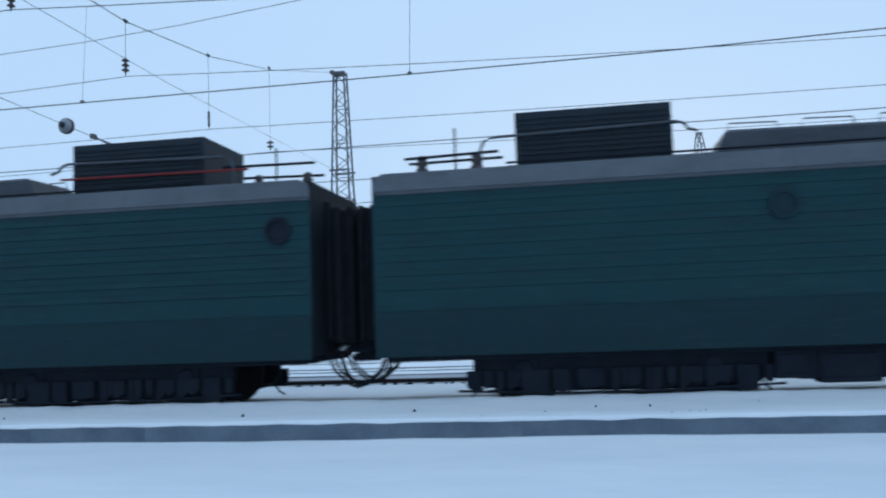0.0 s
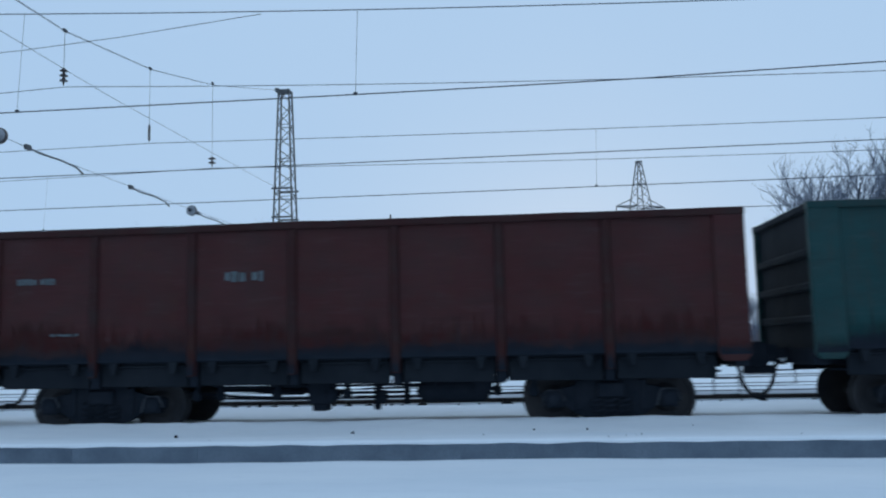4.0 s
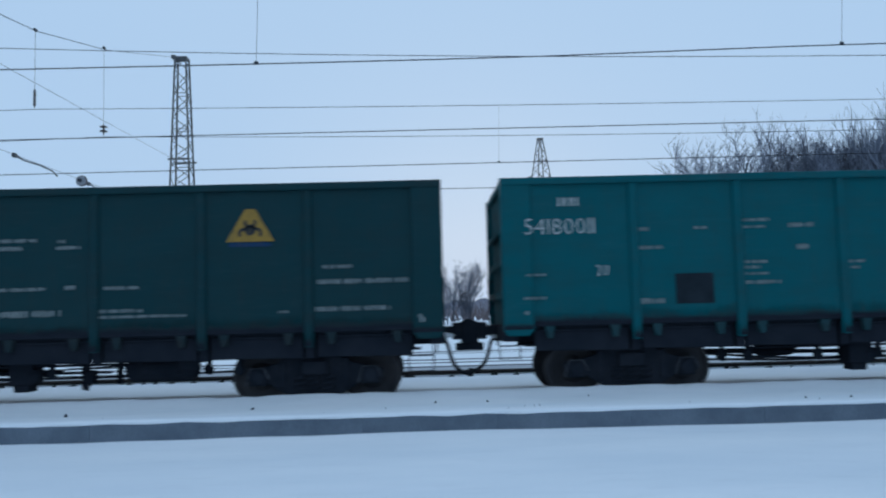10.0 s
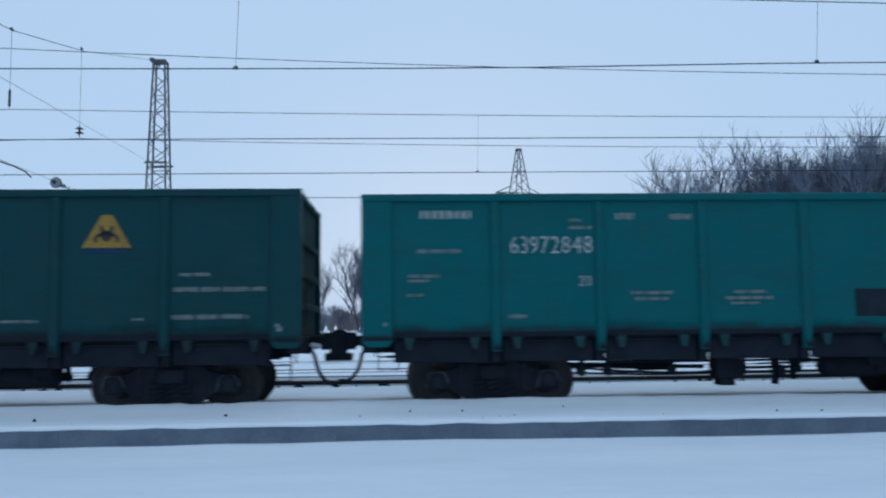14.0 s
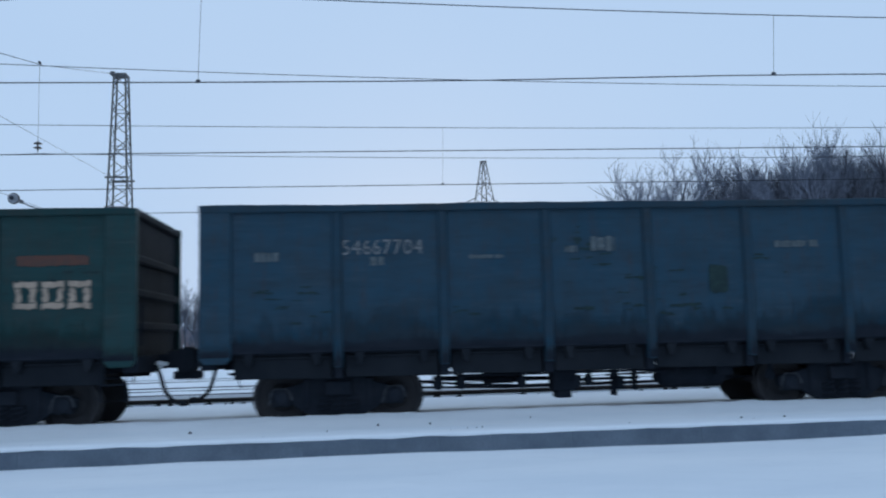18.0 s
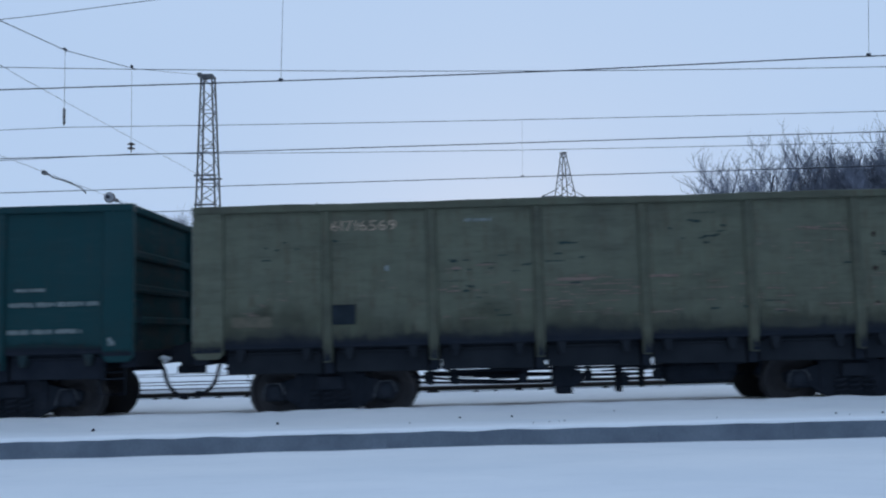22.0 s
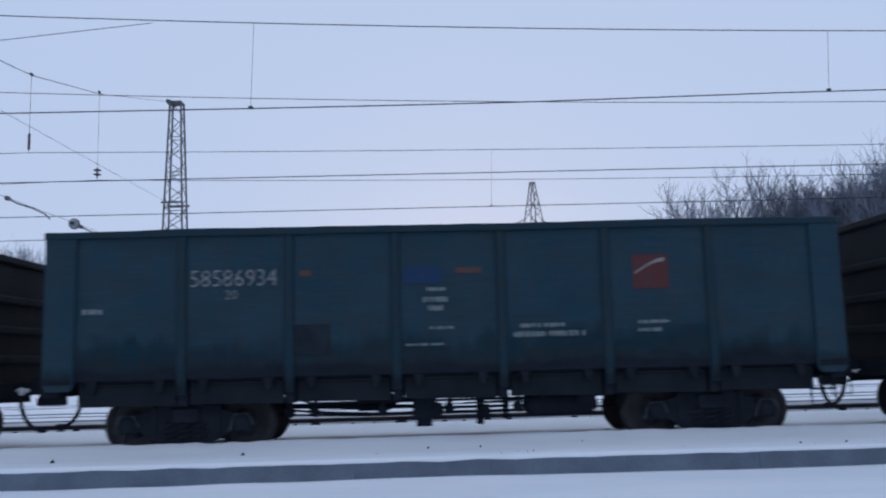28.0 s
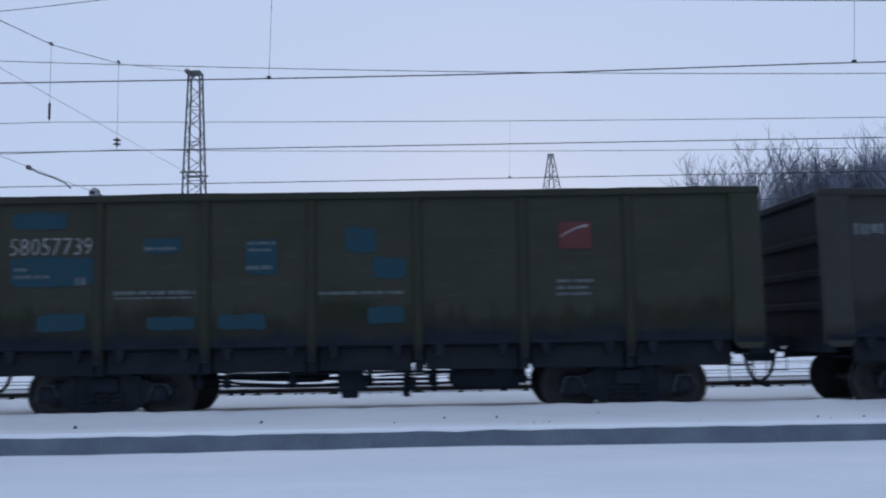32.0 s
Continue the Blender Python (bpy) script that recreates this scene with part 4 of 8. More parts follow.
def number(w, digits, x0, x1, z0, z1, y=None, mat=None, name="digit"):
    """Painted characters on a flank, each one a part of its own, fitted into the field."""
    on_sheet = y is None
    y = SHEET_Y if y is None else y
    shapes, pen = [], 0.0
    for c in digits:
        if c == " ":
            pen += 0.35
            continue
        vs, fs = char_shape(c)
        lo, hi = min(v[0] for v in vs), max(v[0] for v in vs)
        shapes.append((pen - lo, vs, fs))
        pen += hi - lo + 0.12
    wide = pen - 0.12
    high = max(v[1] for _, vs, _ in shapes for v in vs)
    low = min(v[1] for _, vs, _ in shapes for v in vs)
    sx, sz = (x1 - x0) / wide, (z1 - z0) / (high - low)
    for off, vs, fs in shapes:
        g = Geo()
        g.v = [(x0 + (px + off) * sx, y - 0.009 if pz > 0 else y + 0.01, z0 + (py - low) * sz) for px, py, pz in vs]
        g.f = fs
        if on_sheet and min(v[0] for v in g.v) < -5.97:
            g.v = [(px, py - 0.056, pz) for px, py, pz in g.v]
        part(name, g.mesh(name), mat or PAINT_WHITE, w)


def glyphs(w, x0, x1, z0, z1, count, mat):
    """A painted company name, as plain worn bars that spell nothing: a frame or two uprights for each character."""
    q = random.Random(int(abs(x0 * 57 + z1 * 31) * 10))
    step = (x1 - x0) / count
    big = z1 - z0 > 0.3
    t = max(0.27 * (z1 - z0), 0.02) if big else max(0.21 * (z1 - z0), 0.02)
    for i in range(count):
        a, b = x0 + i * step + 0.07 * step, x0 + (i + 1) * step - 0.09 * step
        bars = [(a, a + t, z0, z1), (b - t, b, z0, z1)]
        if big:
            bars = [(a, b, z1 - t, z1), (a, b, z0, z0 + t), (a, a + t, z0 + t, z1 - t), (b - t, b, z0 + t, z1 - t)]
        g = Geo()
        for p0, p1, r0, r1 in bars:
            # the edges of a big bar are flaked
            flat_bar = p1 - p0 > r1 - r0
            n = max(1, int((p1 - p0 if flat_bar else r1 - r0) / 0.03)) if big else 1
            e, b0 = (0.28 * t if big else 0.0), len(g.v)
            for k in range(n + 1):
                u = k / n
                if flat_bar:
                    x = p0 + (p1 - p0) * u
                    ends_of = ((x, r0 + q.uniform(0, e)), (x, r1 - q.uniform(0, e)))
                else:
                    z = r0 + (r1 - r0) * u
                    ends_of = ((p1 - q.uniform(0, e), z), (p0 + q.uniform(0, e), z))
                g.v += [(px, SHEET_Y - 0.006, pz) for px, pz in ends_of]
            g.f += [(b0 + 2 * k, b0 + 2 * k + 2, b0 + 2 * k + 3, b0 + 2 * k + 1) for k in range(n)]
        part("company_mark", g.mesh("company_mark"), mat, w, "worn painted bars of a company mark")


def diamond(w, x0, x1, z0, z1):
    cx, cz = (x0 + x1) / 2, (z0 + z1) / 2
    o = [(cx, z0), (x1, cz), (cx, z1), (x0, cz)]
    i = [(cx + (x - cx) * 0.5, cz + (z - cz) * 0.5) for x, z in o]
    plate(w, "diamond_mark", PAINT_WHITE, o + i, [(k, (k + 1) % 4, 4 + (k + 1) % 4, 4 + k) for k in range(4)], "white diamond mark")


def ring_logo(w, x0, x1, z0, z1):
    cx, cz, r0 = (x0 + x1) / 2, (z0 + z1) / 2, (z1 - z0) / 2
    v = [(cx + r0 * k * math.cos(a * math.pi / 12), cz + r0 * k * math.sin(a * math.pi / 12)) for k in (1, 0.8) for a in range(24)]
    plate(w, "ring_mark", PAINT_WHITE, v, [(a, (a + 1) % 24, 24 + (a + 1) % 24, 24 + a) for a in range(24) if a not in (4, 5)], "white ring mark")
    plate(w, "ring_bar", PAINT_WHITE, [(cx - r0 * 0.4, cz - 0.03), (cx + r0 * 0.4, cz - 0.03), (cx + r0 * 0.4, cz + 0.04), (cx - r0 * 0.4, cz + 0.04)], [range(4)])


def triangle_sign(w, x0, x1, z0, z1, mat=None):
    cx = (x0 + x1) / 2
    plate(w, "triangle_sign", mat or YELLOW, [(x0, z0), (x1, z0), (cx, z1)], [range(3)], "faded warning triangle" if mat else "yellow warning triangle")
    h = z1 - z0
    plate(w, "sign_emblem", EMBLEM, [(cx - 0.10, z0 + 0.12 * h), (cx + 0.10, z0 + 0.12 * h), (cx + 0.06, z0 + 0.42 * h), (cx, z0 + 0.6 * h), (cx - 0.06, z0 + 0.42 * h)], [range(5)], y=SHEET_Y - 0.006)


def flakes(w, seed, x0, x1, z0, z1, count, mat, long=0.3, high=0.05, name="flaked_paint"):
    """Small ragged level flakes and scrapes of another tone on a flank, clear of the posts, in loose clusters."""
    q = random.Random(seed)
    g = Geo()
    spots = [(q.uniform(x0, x1), q.uniform(z0, z1)) for _ in range(max(2, count // 9))]
    for i in range(count):
        cx, cz = q.choice(spots)
        cx, cz = cx + q.gauss(0, 0.34), cz + q.gauss(0, 0.16)
        a, h = 0.5 * long * min(q.expovariate(1.6), 2.2) + 0.02, 0.5 * high * q.uniform(0.25, 1.2)
        post = min(POSTS, key=lambda p: abs(cx - p))
        a = min(a, abs(cx - post) - 0.07)
        if a < 0.015 or not x0 < cx < x1 or not z0 < cz < z1 or abs(cx) + a > 5.95:
            continue
        b, n = len(g.v), 5
        y = SHEET_Y - 0.002 - 0.002 * i / count
        low = [(cx - a + 2 * a * k / n, y, cz - h * q.uniform(0.1, 1)) for k in range(n + 1)]
        top = [(cx - a + 2 * a * k / n, y, cz + h * q.uniform(0.1, 1)) for k in range(n + 1)]
        g.v += low + top
        g.f += [(b + k, b + k + 1, b + n + 2 + k, b + n + 1 + k) for k in range(n)]
    tagged(part(name, g.mesh(name), mat, w), kind="stuff")


def rivet_rust(w, columns, seed):
    """Columns of rusty rivet spots: (x, lowest, highest, step)."""
    q = random.Random(seed)
    g = Geo()
    for x, z, z1, step in columns:
        while z < z1:
            r = q.uniform(0.022, 0.045)
            g.prism([(x + r * q.uniform(0.7, 1.2) * math.cos(u * math.pi / 4), z + r * q.uniform(0.8, 1.5) * math.sin(u * math.pi / 4)) for u in range(8)], SHEET_Y - 0.003, SHEET_Y + 0.02)
            z += step * q.uniform(0.85, 1.15)
    tagged(part("rivet_stains", g.mesh("rivet_stains"), RIVET_RUST, w), kind="stuff")


def triangle_logo(w, x0, x1, z0, z1):
    cx, h = (x0 + x1) / 2, z1 - z0
    plate(w, "triangle_logo", YELLOW, [(x0, z0), (x1, z0), (cx + 0.08, z1), (cx - 0.08, z1)], [range(4)], "yellow triangle emblem with dark ornament")
    v, f = [], []
    for ox, oz, r0, a0, a1 in ((0, 0.36, 0.17, 0, 360), (-0.17, 0.24, 0.20, 20, 210), (0.17, 0.24, 0.20, -30, 160), (0, 0.58, 0.20, 150, 390)):
        b = len(v)
        for i in range(13):
            a = radians(a0 + (a1 - a0) * i / 12)
            for rr in (1.0, 0.55):
                v.append((cx + ox * h + r0 * h * rr * math.cos(a), z0 + oz * h + r0 * h * rr * math.sin(a)))
        f += [(b + 2 * i + 1, b + 2 * i, b + 2 * i + 2, b + 2 * i + 3) for i in range(12)]
    plate(w, "logo_ornament", EMBLEM, v, f, y=SHEET_Y - 0.006)


def warning_board(w, x0, x1, z0, z1):
    plate(w, "warning_board", CREAM, [(x0, z0), (x1, z0), (x1, z1), (x0, z1)], [range(4)], "faded cream board with a dark triangle")
    cx, cz = (x0 + x1) / 2, z0 + 0.1 * (z1 - z0)
    o = [(x0 + 0.2, cz), (x1 - 0.2, cz), (cx, z1 - 0.05)]
    i = [(x0 + 0.36, cz + 0.07), (x1 - 0.36, cz + 0.07), (cx, z1 - 0.16)]
    plate(w, "board_triangle", EMBLEM, o + i, [(k, (k + 1) % 3, 3 + (k + 1) % 3, 3 + k) for k in range(3)], y=SHEET_Y - 0.006)


def roof_logo(w, x0, x1, z0, z1):
    plate(w, "roof_mark", PAINT_WHITE, [(x0, z0), (x1, z0), (x1 - 0.12, z1), ((x0 + x1) / 2 + 0.1, z1 - 0.04), ((x0 + x1) / 2, z1), (x0 + 0.15, z1 - 0.02)], [range(6)], "white roof-shaped mark")


def swoosh_logo(w, x0, x1, z0, z1):
    plate(w, "red_emblem", FLAG_RED, [(x0, z0), (x1, z0), (x1, z1), (x0, z1)], [range(4)], "square red emblem with a pale stroke")
    h, d = z1 - z0, x1 - x0
    v = []
    for k in range(6):
        u = k / 5
        zc = z0 + h * (0.42 + 0.38 * math.sin(u * 1.5))
        v += [(x0 + d * (0.05 + 0.85 * u), zc), (x0 + d * (0.05 + 0.85 * u), zc + 0.05 * h + 0.06 * h * u)]
    plate(w, "emblem_stroke", OLD_WHITE, v, [(2 * k, 2 * k + 2, 2 * k + 3, 2 * k + 1) for k in range(5)], y=SHEET_Y - 0.006)


def marks_5(w):
    s=Stencil(w, mat=DIM_WHITE)
    s(-5.68,-4.99,2.47,2.58); s(-5.06,-4.56,1.58,1.63); s(-2.01,-1.36,2.43,2.61)
    s.done()

def marks_6(w):
    s=Stencil(w)
    ring_logo(w,3.41,3.88,2.48,2.98)
    s(3.18,3.87,1.95,2.07); s(3.33,3.73,1.67,1.86); s(1.83,2.21,1.74,1.90); s(3.29,3.69,1.37,1.43)
    s.done()

def marks_7(w):
    s=Stencil(w)
    number(w,"65489080",-2.30,-1.00,2.35,2.63,mat=OLD_WHITE)
    number(w,"22",-1.49,-1.32,2.14,2.25,mat=OLD_WHITE)
    s(-1.12,-0.97,2.72,2.86); s(1.36,1.89,2.28,2.33); s(1.36,1.69,2.17,2.24); s(1.36,1.87,2.06,2.10); s(2.95,3.41,2.62,2.67)
    s(2.99,4.00,2.50,2.56); s(2.94,3.68,2.41,2.46); s(3.20,3.75,1.37,1.45); s(-2.00,-1.78,1.65,1.88); s(-2.06,-1.67,1.37,1.55)
    s(-0.15,0.13,1.87,1.99); s(-3.60,-3.15,2.41,2.50); s(-3.25,-3.10,2.24,2.33); s(5.10,5.50,2.05,2.19); s(5.10,5.49,1.90,2.04)
    s(-5.47,-4.96,2.73,2.86); s(-5.43,-5.19,2.59,2.66); s(-5.85,-5.48,1.48,1.73)
    diamond(w,1.03,1.28,2.46,2.79)
    glyphs(w,1.31,2.34,2.41,2.77,4,OLD_WHITE)
    diamond(w,4.70,5.06,1.89,2.27)
    diamond(w,-5.46,-5.11,1.42,1.75)
    patch(w,"paint_patch",SOOT,1.96,2.28,1.40,1.63)
    patch(w,"paint_patch",PRIMER,1.33,1.59,1.46,1.64)
    s.done()

def marks_8(w):
    s=Stencil(w)
    s(-2.49,-2.03,2.32,2.56); s(-1.94,-1.39,2.32,2.57); s(-5.31,-4.80,2.34,2.43)
    patch(w,"paint_patch",FLAG_RED,-0.25,0.22,2.50,2.73)
    patch(w,"chalk_board",SOOT,1.94,2.48,1.18,1.68)
    s(-0.28,0.44,1.33,1.38); s(-0.23,0.31,1.23,1.27)
    flakes(w, 84, 4.45, 5.2, 1.40, 1.86, 90, SMUDGE, 0.16, 0.09)
    flakes(w, 85, 4.6, 5.1, 1.45, 1.80, 24, PALE_GREY, 0.12, 0.06)
    flakes(w, 86, -0.25, 0.25, 2.20, 2.50, 26, PALE_GREY, 0.14, 0.05)
    flakes(w, 81, -5.9, 5.9, 1.35, 3.1, 60, SLATE, 0.16, 0.06)
    flakes(w, 82, -5.9, 5.9, 1.35, 3.1, 40, PALE_GREY, 0.14, 0.04)
    flakes(w, 83, -5.9, 5.9, 1.3, 2.6, 50, FLAKE_RUST, 0.10, 0.05)
    s.done()

def marks_9(w):
    s=Stencil(w)
    patch(w,"paint_patch",FRESH_TEAL,-5.53,-4.85,2.14,3.02)
    patch(w,"paint_patch",FRESH_TEAL,-3.79,-2.78,1.73,2.92)
    patch(w,"paint_patch",FRESH_TEAL,-0.58,0.62,1.59,2.88)
    patch(w,"paint_patch",FRESH_TEAL,4.67,5.13,1.69,2.01)
    patch(w,"paint_patch",PALE_GREY,1.23,2.11,2.33,2.68)
    patch(w,"paint_patch",PALE_GREY,1.22,1.79,1.48,1.78)
    patch(w,"paint_patch",PALE_GREY,3.17,3.77,2.36,2.89)
    patch(w,"paint_patch",PALE_GREY,3.15,3.59,1.49,1.73)
    patch(w,"paint_patch",PALE_GREY,-4.26,-3.44,1.40,1.60)
    s(-2.43,-1.08,2.48,2.70); s(1.21,2.13,2.03,2.10); s(-2.11,-1.97,1.81,2.01); s(-1.82,-1.55,2.10,2.25); s(-2.96,-2.75,2.93,3.05)
    s(-6.12,-5.99,1.44,1.57); s(-5.72,-5.46,1.39,1.62); s(-0.80,-0.57,1.18,1.31); s(2.64,2.87,1.18,1.29)
    s.done()

def marks_10(w):
    s=Stencil(w)
    number(w,"65886616",-2.42,-1.06,2.31,2.57,mat=OLD_WHITE)
    number(w,"22",-1.90,-1.64,1.99,2.14,mat=OLD_WHITE)
    s(-5.47,-5.16,2.65,2.74); s(-5.50,-5.00,2.46,2.52); s(-5.47,-5.00,2.35,2.42); s(-3.97,-3.77,2.69,2.73); s(-3.43,-3.20,2.65,2.72)
    s(-3.95,-3.68,1.74,1.82); s(-3.14,-2.75,1.73,1.84); s(-3.78,-3.31,1.46,1.52); s(-1.94,-1.52,1.61,1.65); s(-1.91,-1.64,1.50,1.55)
    s(-0.31,0.09,2.48,2.54); s(-0.31,0.27,2.29,2.35); s(0.97,1.47,1.69,1.75); s(1.05,1.40,1.58,1.64); s(1.03,1.55,1.40,1.46)
    s(5.39,5.64,1.44,1.65); s(3.63,4.05,1.56,1.62)
    patch(w,"chalk_board",SOOT,1.75,2.37,1.35,1.81)
    diamond(w,4.50,4.85,1.45,1.74)
    patch(w,"paint_patch",EMBER,4.92,5.26,1.44,1.70)
    s.done()

def marks_dark(w,digits):
    s=Stencil(w)
    number(w,digits,-4.21,-2.86,2.52,2.79)
    number(w,"20",-4.86,-4.62,1.85,2.03)
    s(-5.81,-5.44,3.14,3.32); s(-5.36,-4.44,3.15,3.21); s(-4.84,-4.72,2.58,2.72); s(-5.78,-5.67,1.97,2.03); s(-5.78,-5.39,1.86,1.92)
    s(-5.78,-5.51,1.48,1.55); s(-3.76,-3.13,1.45,1.54); s(-2.09,-1.84,2.55,2.62); s(-1.52,-1.30,2.55,2.63); s(-0.65,-0.05,2.68,2.74)
    s(-0.66,-0.28,2.55,2.62); s(0.27,0.39,2.66,2.71); s(0.25,0.63,2.55,2.61); s(-0.67,0.08,1.89,1.95); s(0.39,0.59,1.90,1.97)
    s(-0.63,0.33,1.47,1.58); s(1.02,1.58,1.88,1.94); s(0.87,1.63,1.51,1.57); s(0.87,2.33,1.42,1.47); s(4.53,5.01,2.14,2.20)
    s(4.44,5.91,1.89,1.97); s(4.41,5.62,1.45,1.53); s(3.80,3.99,1.44,1.48); s(-6.24,-6.13,1.25,1.32); s(6.09,6.19,1.24,1.32)
    glyphs(w,-5.82,-5.35,2.59,2.75,3,PAINT_WHITE)
    triangle_logo(w,2.98,3.76,2.61,3.14)
    patch(w,"paint_patch",BLUE_BAR,3.02,3.71,2.52,2.60)
    patch(w,"chalk_board",OXIDE,-2.47,-1.89,1.39,1.85)
    s.done()

def marks_12(w):
    s=Stencil(w)
    number(w,"54180011",-6.09,-4.94,2.61,2.87)
    number(w,"20",-4.94,-4.73,1.92,2.09)
    glyphs(w,-5.54,-5.18,3.07,3.21,3,PAINT_WHITE)
    s(-4.23,-4.05,2.63,2.69); s(-3.30,-3.09,2.64,2.69); s(-4.26,-3.84,2.33,2.39); s(-2.63,-2.05,2.75,2.80); s(-2.49,-2.13,2.64,2.68)
    s(-1.74,-1.32,2.64,2.71); s(-1.61,-1.42,2.27,2.36); s(-2.64,-2.12,2.06,2.11); s(-2.62,-2.23,1.97,2.02); s(-2.60,-2.10,1.87,1.91)
    s(-2.51,-1.90,1.72,1.78); s(-0.93,-0.51,2.03,2.08); s(-0.91,-0.59,1.93,1.98); s(0.67,1.28,1.59,1.66); s(0.68,0.95,1.42,1.51)
    s(2.90,3.20,1.53,1.58); s(-6.09,-5.76,1.93,1.97); s(-6.13,-5.77,1.55,1.60); s(-4.36,-3.79,1.44,1.53)
    patch(w,"chalk_board",SOOT,-3.64,-3.02,1.43,1.92)
    s.done()

def marks_teal(w,digits):
    s=Stencil(w)
    number(w,digits,-4.05,-2.70,2.47,2.75)
    number(w,"20",-2.93,-2.72,1.93,2.10)
    glyphs(w,-5.53,-4.68,3.05,3.18,7,PAINT_WHITE)
    s(-3.08,-2.88,2.99,3.04); s(-3.07,-2.70,2.86,2.92); s(-5.57,-4.87,2.48,2.55); s(-5.72,-5.22,2.08,2.14); s(-5.72,-5.38,2.01,2.06)
    s(-5.75,-5.48,1.78,1.83); s(-2.30,-1.98,3.02,3.14); s(-1.39,-1.02,3.01,3.12); s(-2.07,-1.35,1.78,1.84); s(-2.01,-1.44,1.68,1.74)
    s(-0.35,0.19,1.78,1.84); s(-0.49,0.30,1.68,1.74); s(-0.40,0.05,1.60,1.65); s(-4.09,-3.79,1.41,1.48); s(4.87,5.36,1.79,1.84)
    s(4.63,5.59,1.70,1.75); s(4.53,5.64,1.59,1.66); s(4.71,5.43,1.44,1.49); s(2.66,3.03,1.41,1.45)
    triangle_sign(w,3.16,3.61,2.55,2.86)
    patch(w,"chalk_board",SOOT,1.71,2.26,1.39,1.84)
    s.done()

def marks_17(w):
    s=Stencil(w, mat=DIM_WHITE)
    s(-5.60,-5.24,3.17,3.30); s(-5.55,-4.96,2.80,2.85); s(-5.93,-5.71,1.43,1.51); glyphs(w,-4.20,-2.86,2.59,2.83,8,OLD_WHITE)
    glyphs(w,-3.12,-2.92,1.86,2.04,2,DIM_WHITE)
    triangle_sign(w,3.19,3.64,2.60,2.88,mat=CREAM)
    patch(w,"paint_patch",PALE_GREY,5.54,5.85,1.45,1.68)
    s.done()

def marks_18(w):
    s=Stencil(w, mat=DIM_WHITE)
    s(-5.91,-5.44,2.62,2.75); s(-4.07,-3.56,2.57,2.83); s(-3.51,-2.99,2.57,2.84)
    patch(w,"chalk_board",SOOT,-4.12,-3.47,1.37,1.98)
    flakes(w, 181, -5.9, 5.9, 1.5, 3.3, 120, SMUDGE, 0.18, 0.10)
    flakes(w, 184, -5.9, 5.9, 1.5, 3.2, 60, SCRAPE, 0.14, 0.03)
    s.done()

def marks_19(w):
    s=Stencil(w, mat=DIM_WHITE)
    warning_board(w,-2.08,-1.14,1.80,2.28)
    s(-1.79,-1.37,1.46,1.55); s(-2.92,-2.66,2.19,2.30); s(-2.91,-2.66,1.96,2.03)
    glyphs(w,-0.51,0.63,1.80,2.26,3,CREAM)
    glyphs(w,1.14,2.38,1.84,2.26,3,CREAM)
    glyphs(w,2.88,4.05,1.88,2.31,3,CREAM)
    glyphs(w,4.58,5.81,1.90,2.36,3,CREAM)
    patch(w,"paint_patch",PRIMER,4.64,5.73,2.58,2.77)
    flakes(w, 191, -5.9, 5.9, 1.4, 3.2, 150, SMUDGE, 0.3, 0.06)
    flakes(w, 192, -5.9, 5.9, 1.5, 2.9, 40, FLAKE_RUST, 0.2, 0.05)
    s.done()

def marks_20(w):
    s=Stencil(w, mat=DIM_WHITE)
    number(w,"54667704",-4.21,-2.91,2.68,2.92,mat=OLD_WHITE)
    s(-3.76,-3.53,2.50,2.64); s(-5.61,-5.21,2.58,2.74); s(-2.14,-1.58,2.58,2.65); s(-0.54,-0.35,2.66,2.77); s(-0.10,0.31,2.67,2.92)
    s(3.08,3.83,2.68,2.80)
    patch(w,"paint_patch",SMUDGE,1.90,2.22,1.92,2.41)
    flakes(w, 201, -5.9, 5.9, 1.4, 3.1, 90, SMUDGE, 0.18, 0.06)
    s.done()

def marks_21(w):
    s=Stencil(w, mat=DIM_WHITE)
    glyphs(w,-4.22,-2.80,2.56,2.80,8,OLD_WHITE); s(-5.49,-5.00,2.03,2.27); s(-3.65,-3.42,2.15,2.30); s(-0.34,0.38,1.53,1.62)
    s(-5.88,-5.61,2.61,2.70)
    patch(w,"chalk_board",SOOT,-4.28,-3.59,1.41,1.95)
    patch(w,"paint_patch",SCRAPE,-2.40,-1.22,1.88,2.36)
    triangle_sign(w,-2.16,-1.50,1.90,2.30)
    glyphs(w,-0.83,0.59,1.81,2.28,3,BRIGHT_CREAM)
    glyphs(w,0.84,2.32,1.85,2.32,3,BRIGHT_CREAM)
    glyphs(w,2.75,4.09,1.89,2.35,3,BRIGHT_CREAM)
    glyphs(w,4.48,5.48,1.92,2.37,3,BRIGHT_CREAM)
    patch(w,"paint_patch",SMUDGE,-2.02,-1.27,1.46,1.96)
    flakes(w, 211, -5.9, 5.9, 2.45, 3.35, 110, SMUDGE, 0.22, 0.13)
    flakes(w, 213, -5.9, 5.9, 1.4, 2.4, 60, SMUDGE, 0.2, 0.08)
    flakes(w, 214, -0.9, 5.5, 1.80, 2.40, 90, FLAKE_RUST, 0.16, 0.07)
    flakes(w, 215, -5.9, 5.9, 1.6, 3.2, 50, SCRAPE, 0.14, 0.03)
    g = Geo()
    for a, b in BAYS[3:]:
        g.box(a + 0.04, b - 0.04, SHEET_Y - 0.010, SHEET_Y, 2.10 + 0.02 * a, 2.135 + 0.02 * a)
    tagged(part("weld_seam", g.mesh("weld_seam"), SMUDGE, w, "dark level weld seam through the lettering"), kind="stuff")
    s.done()

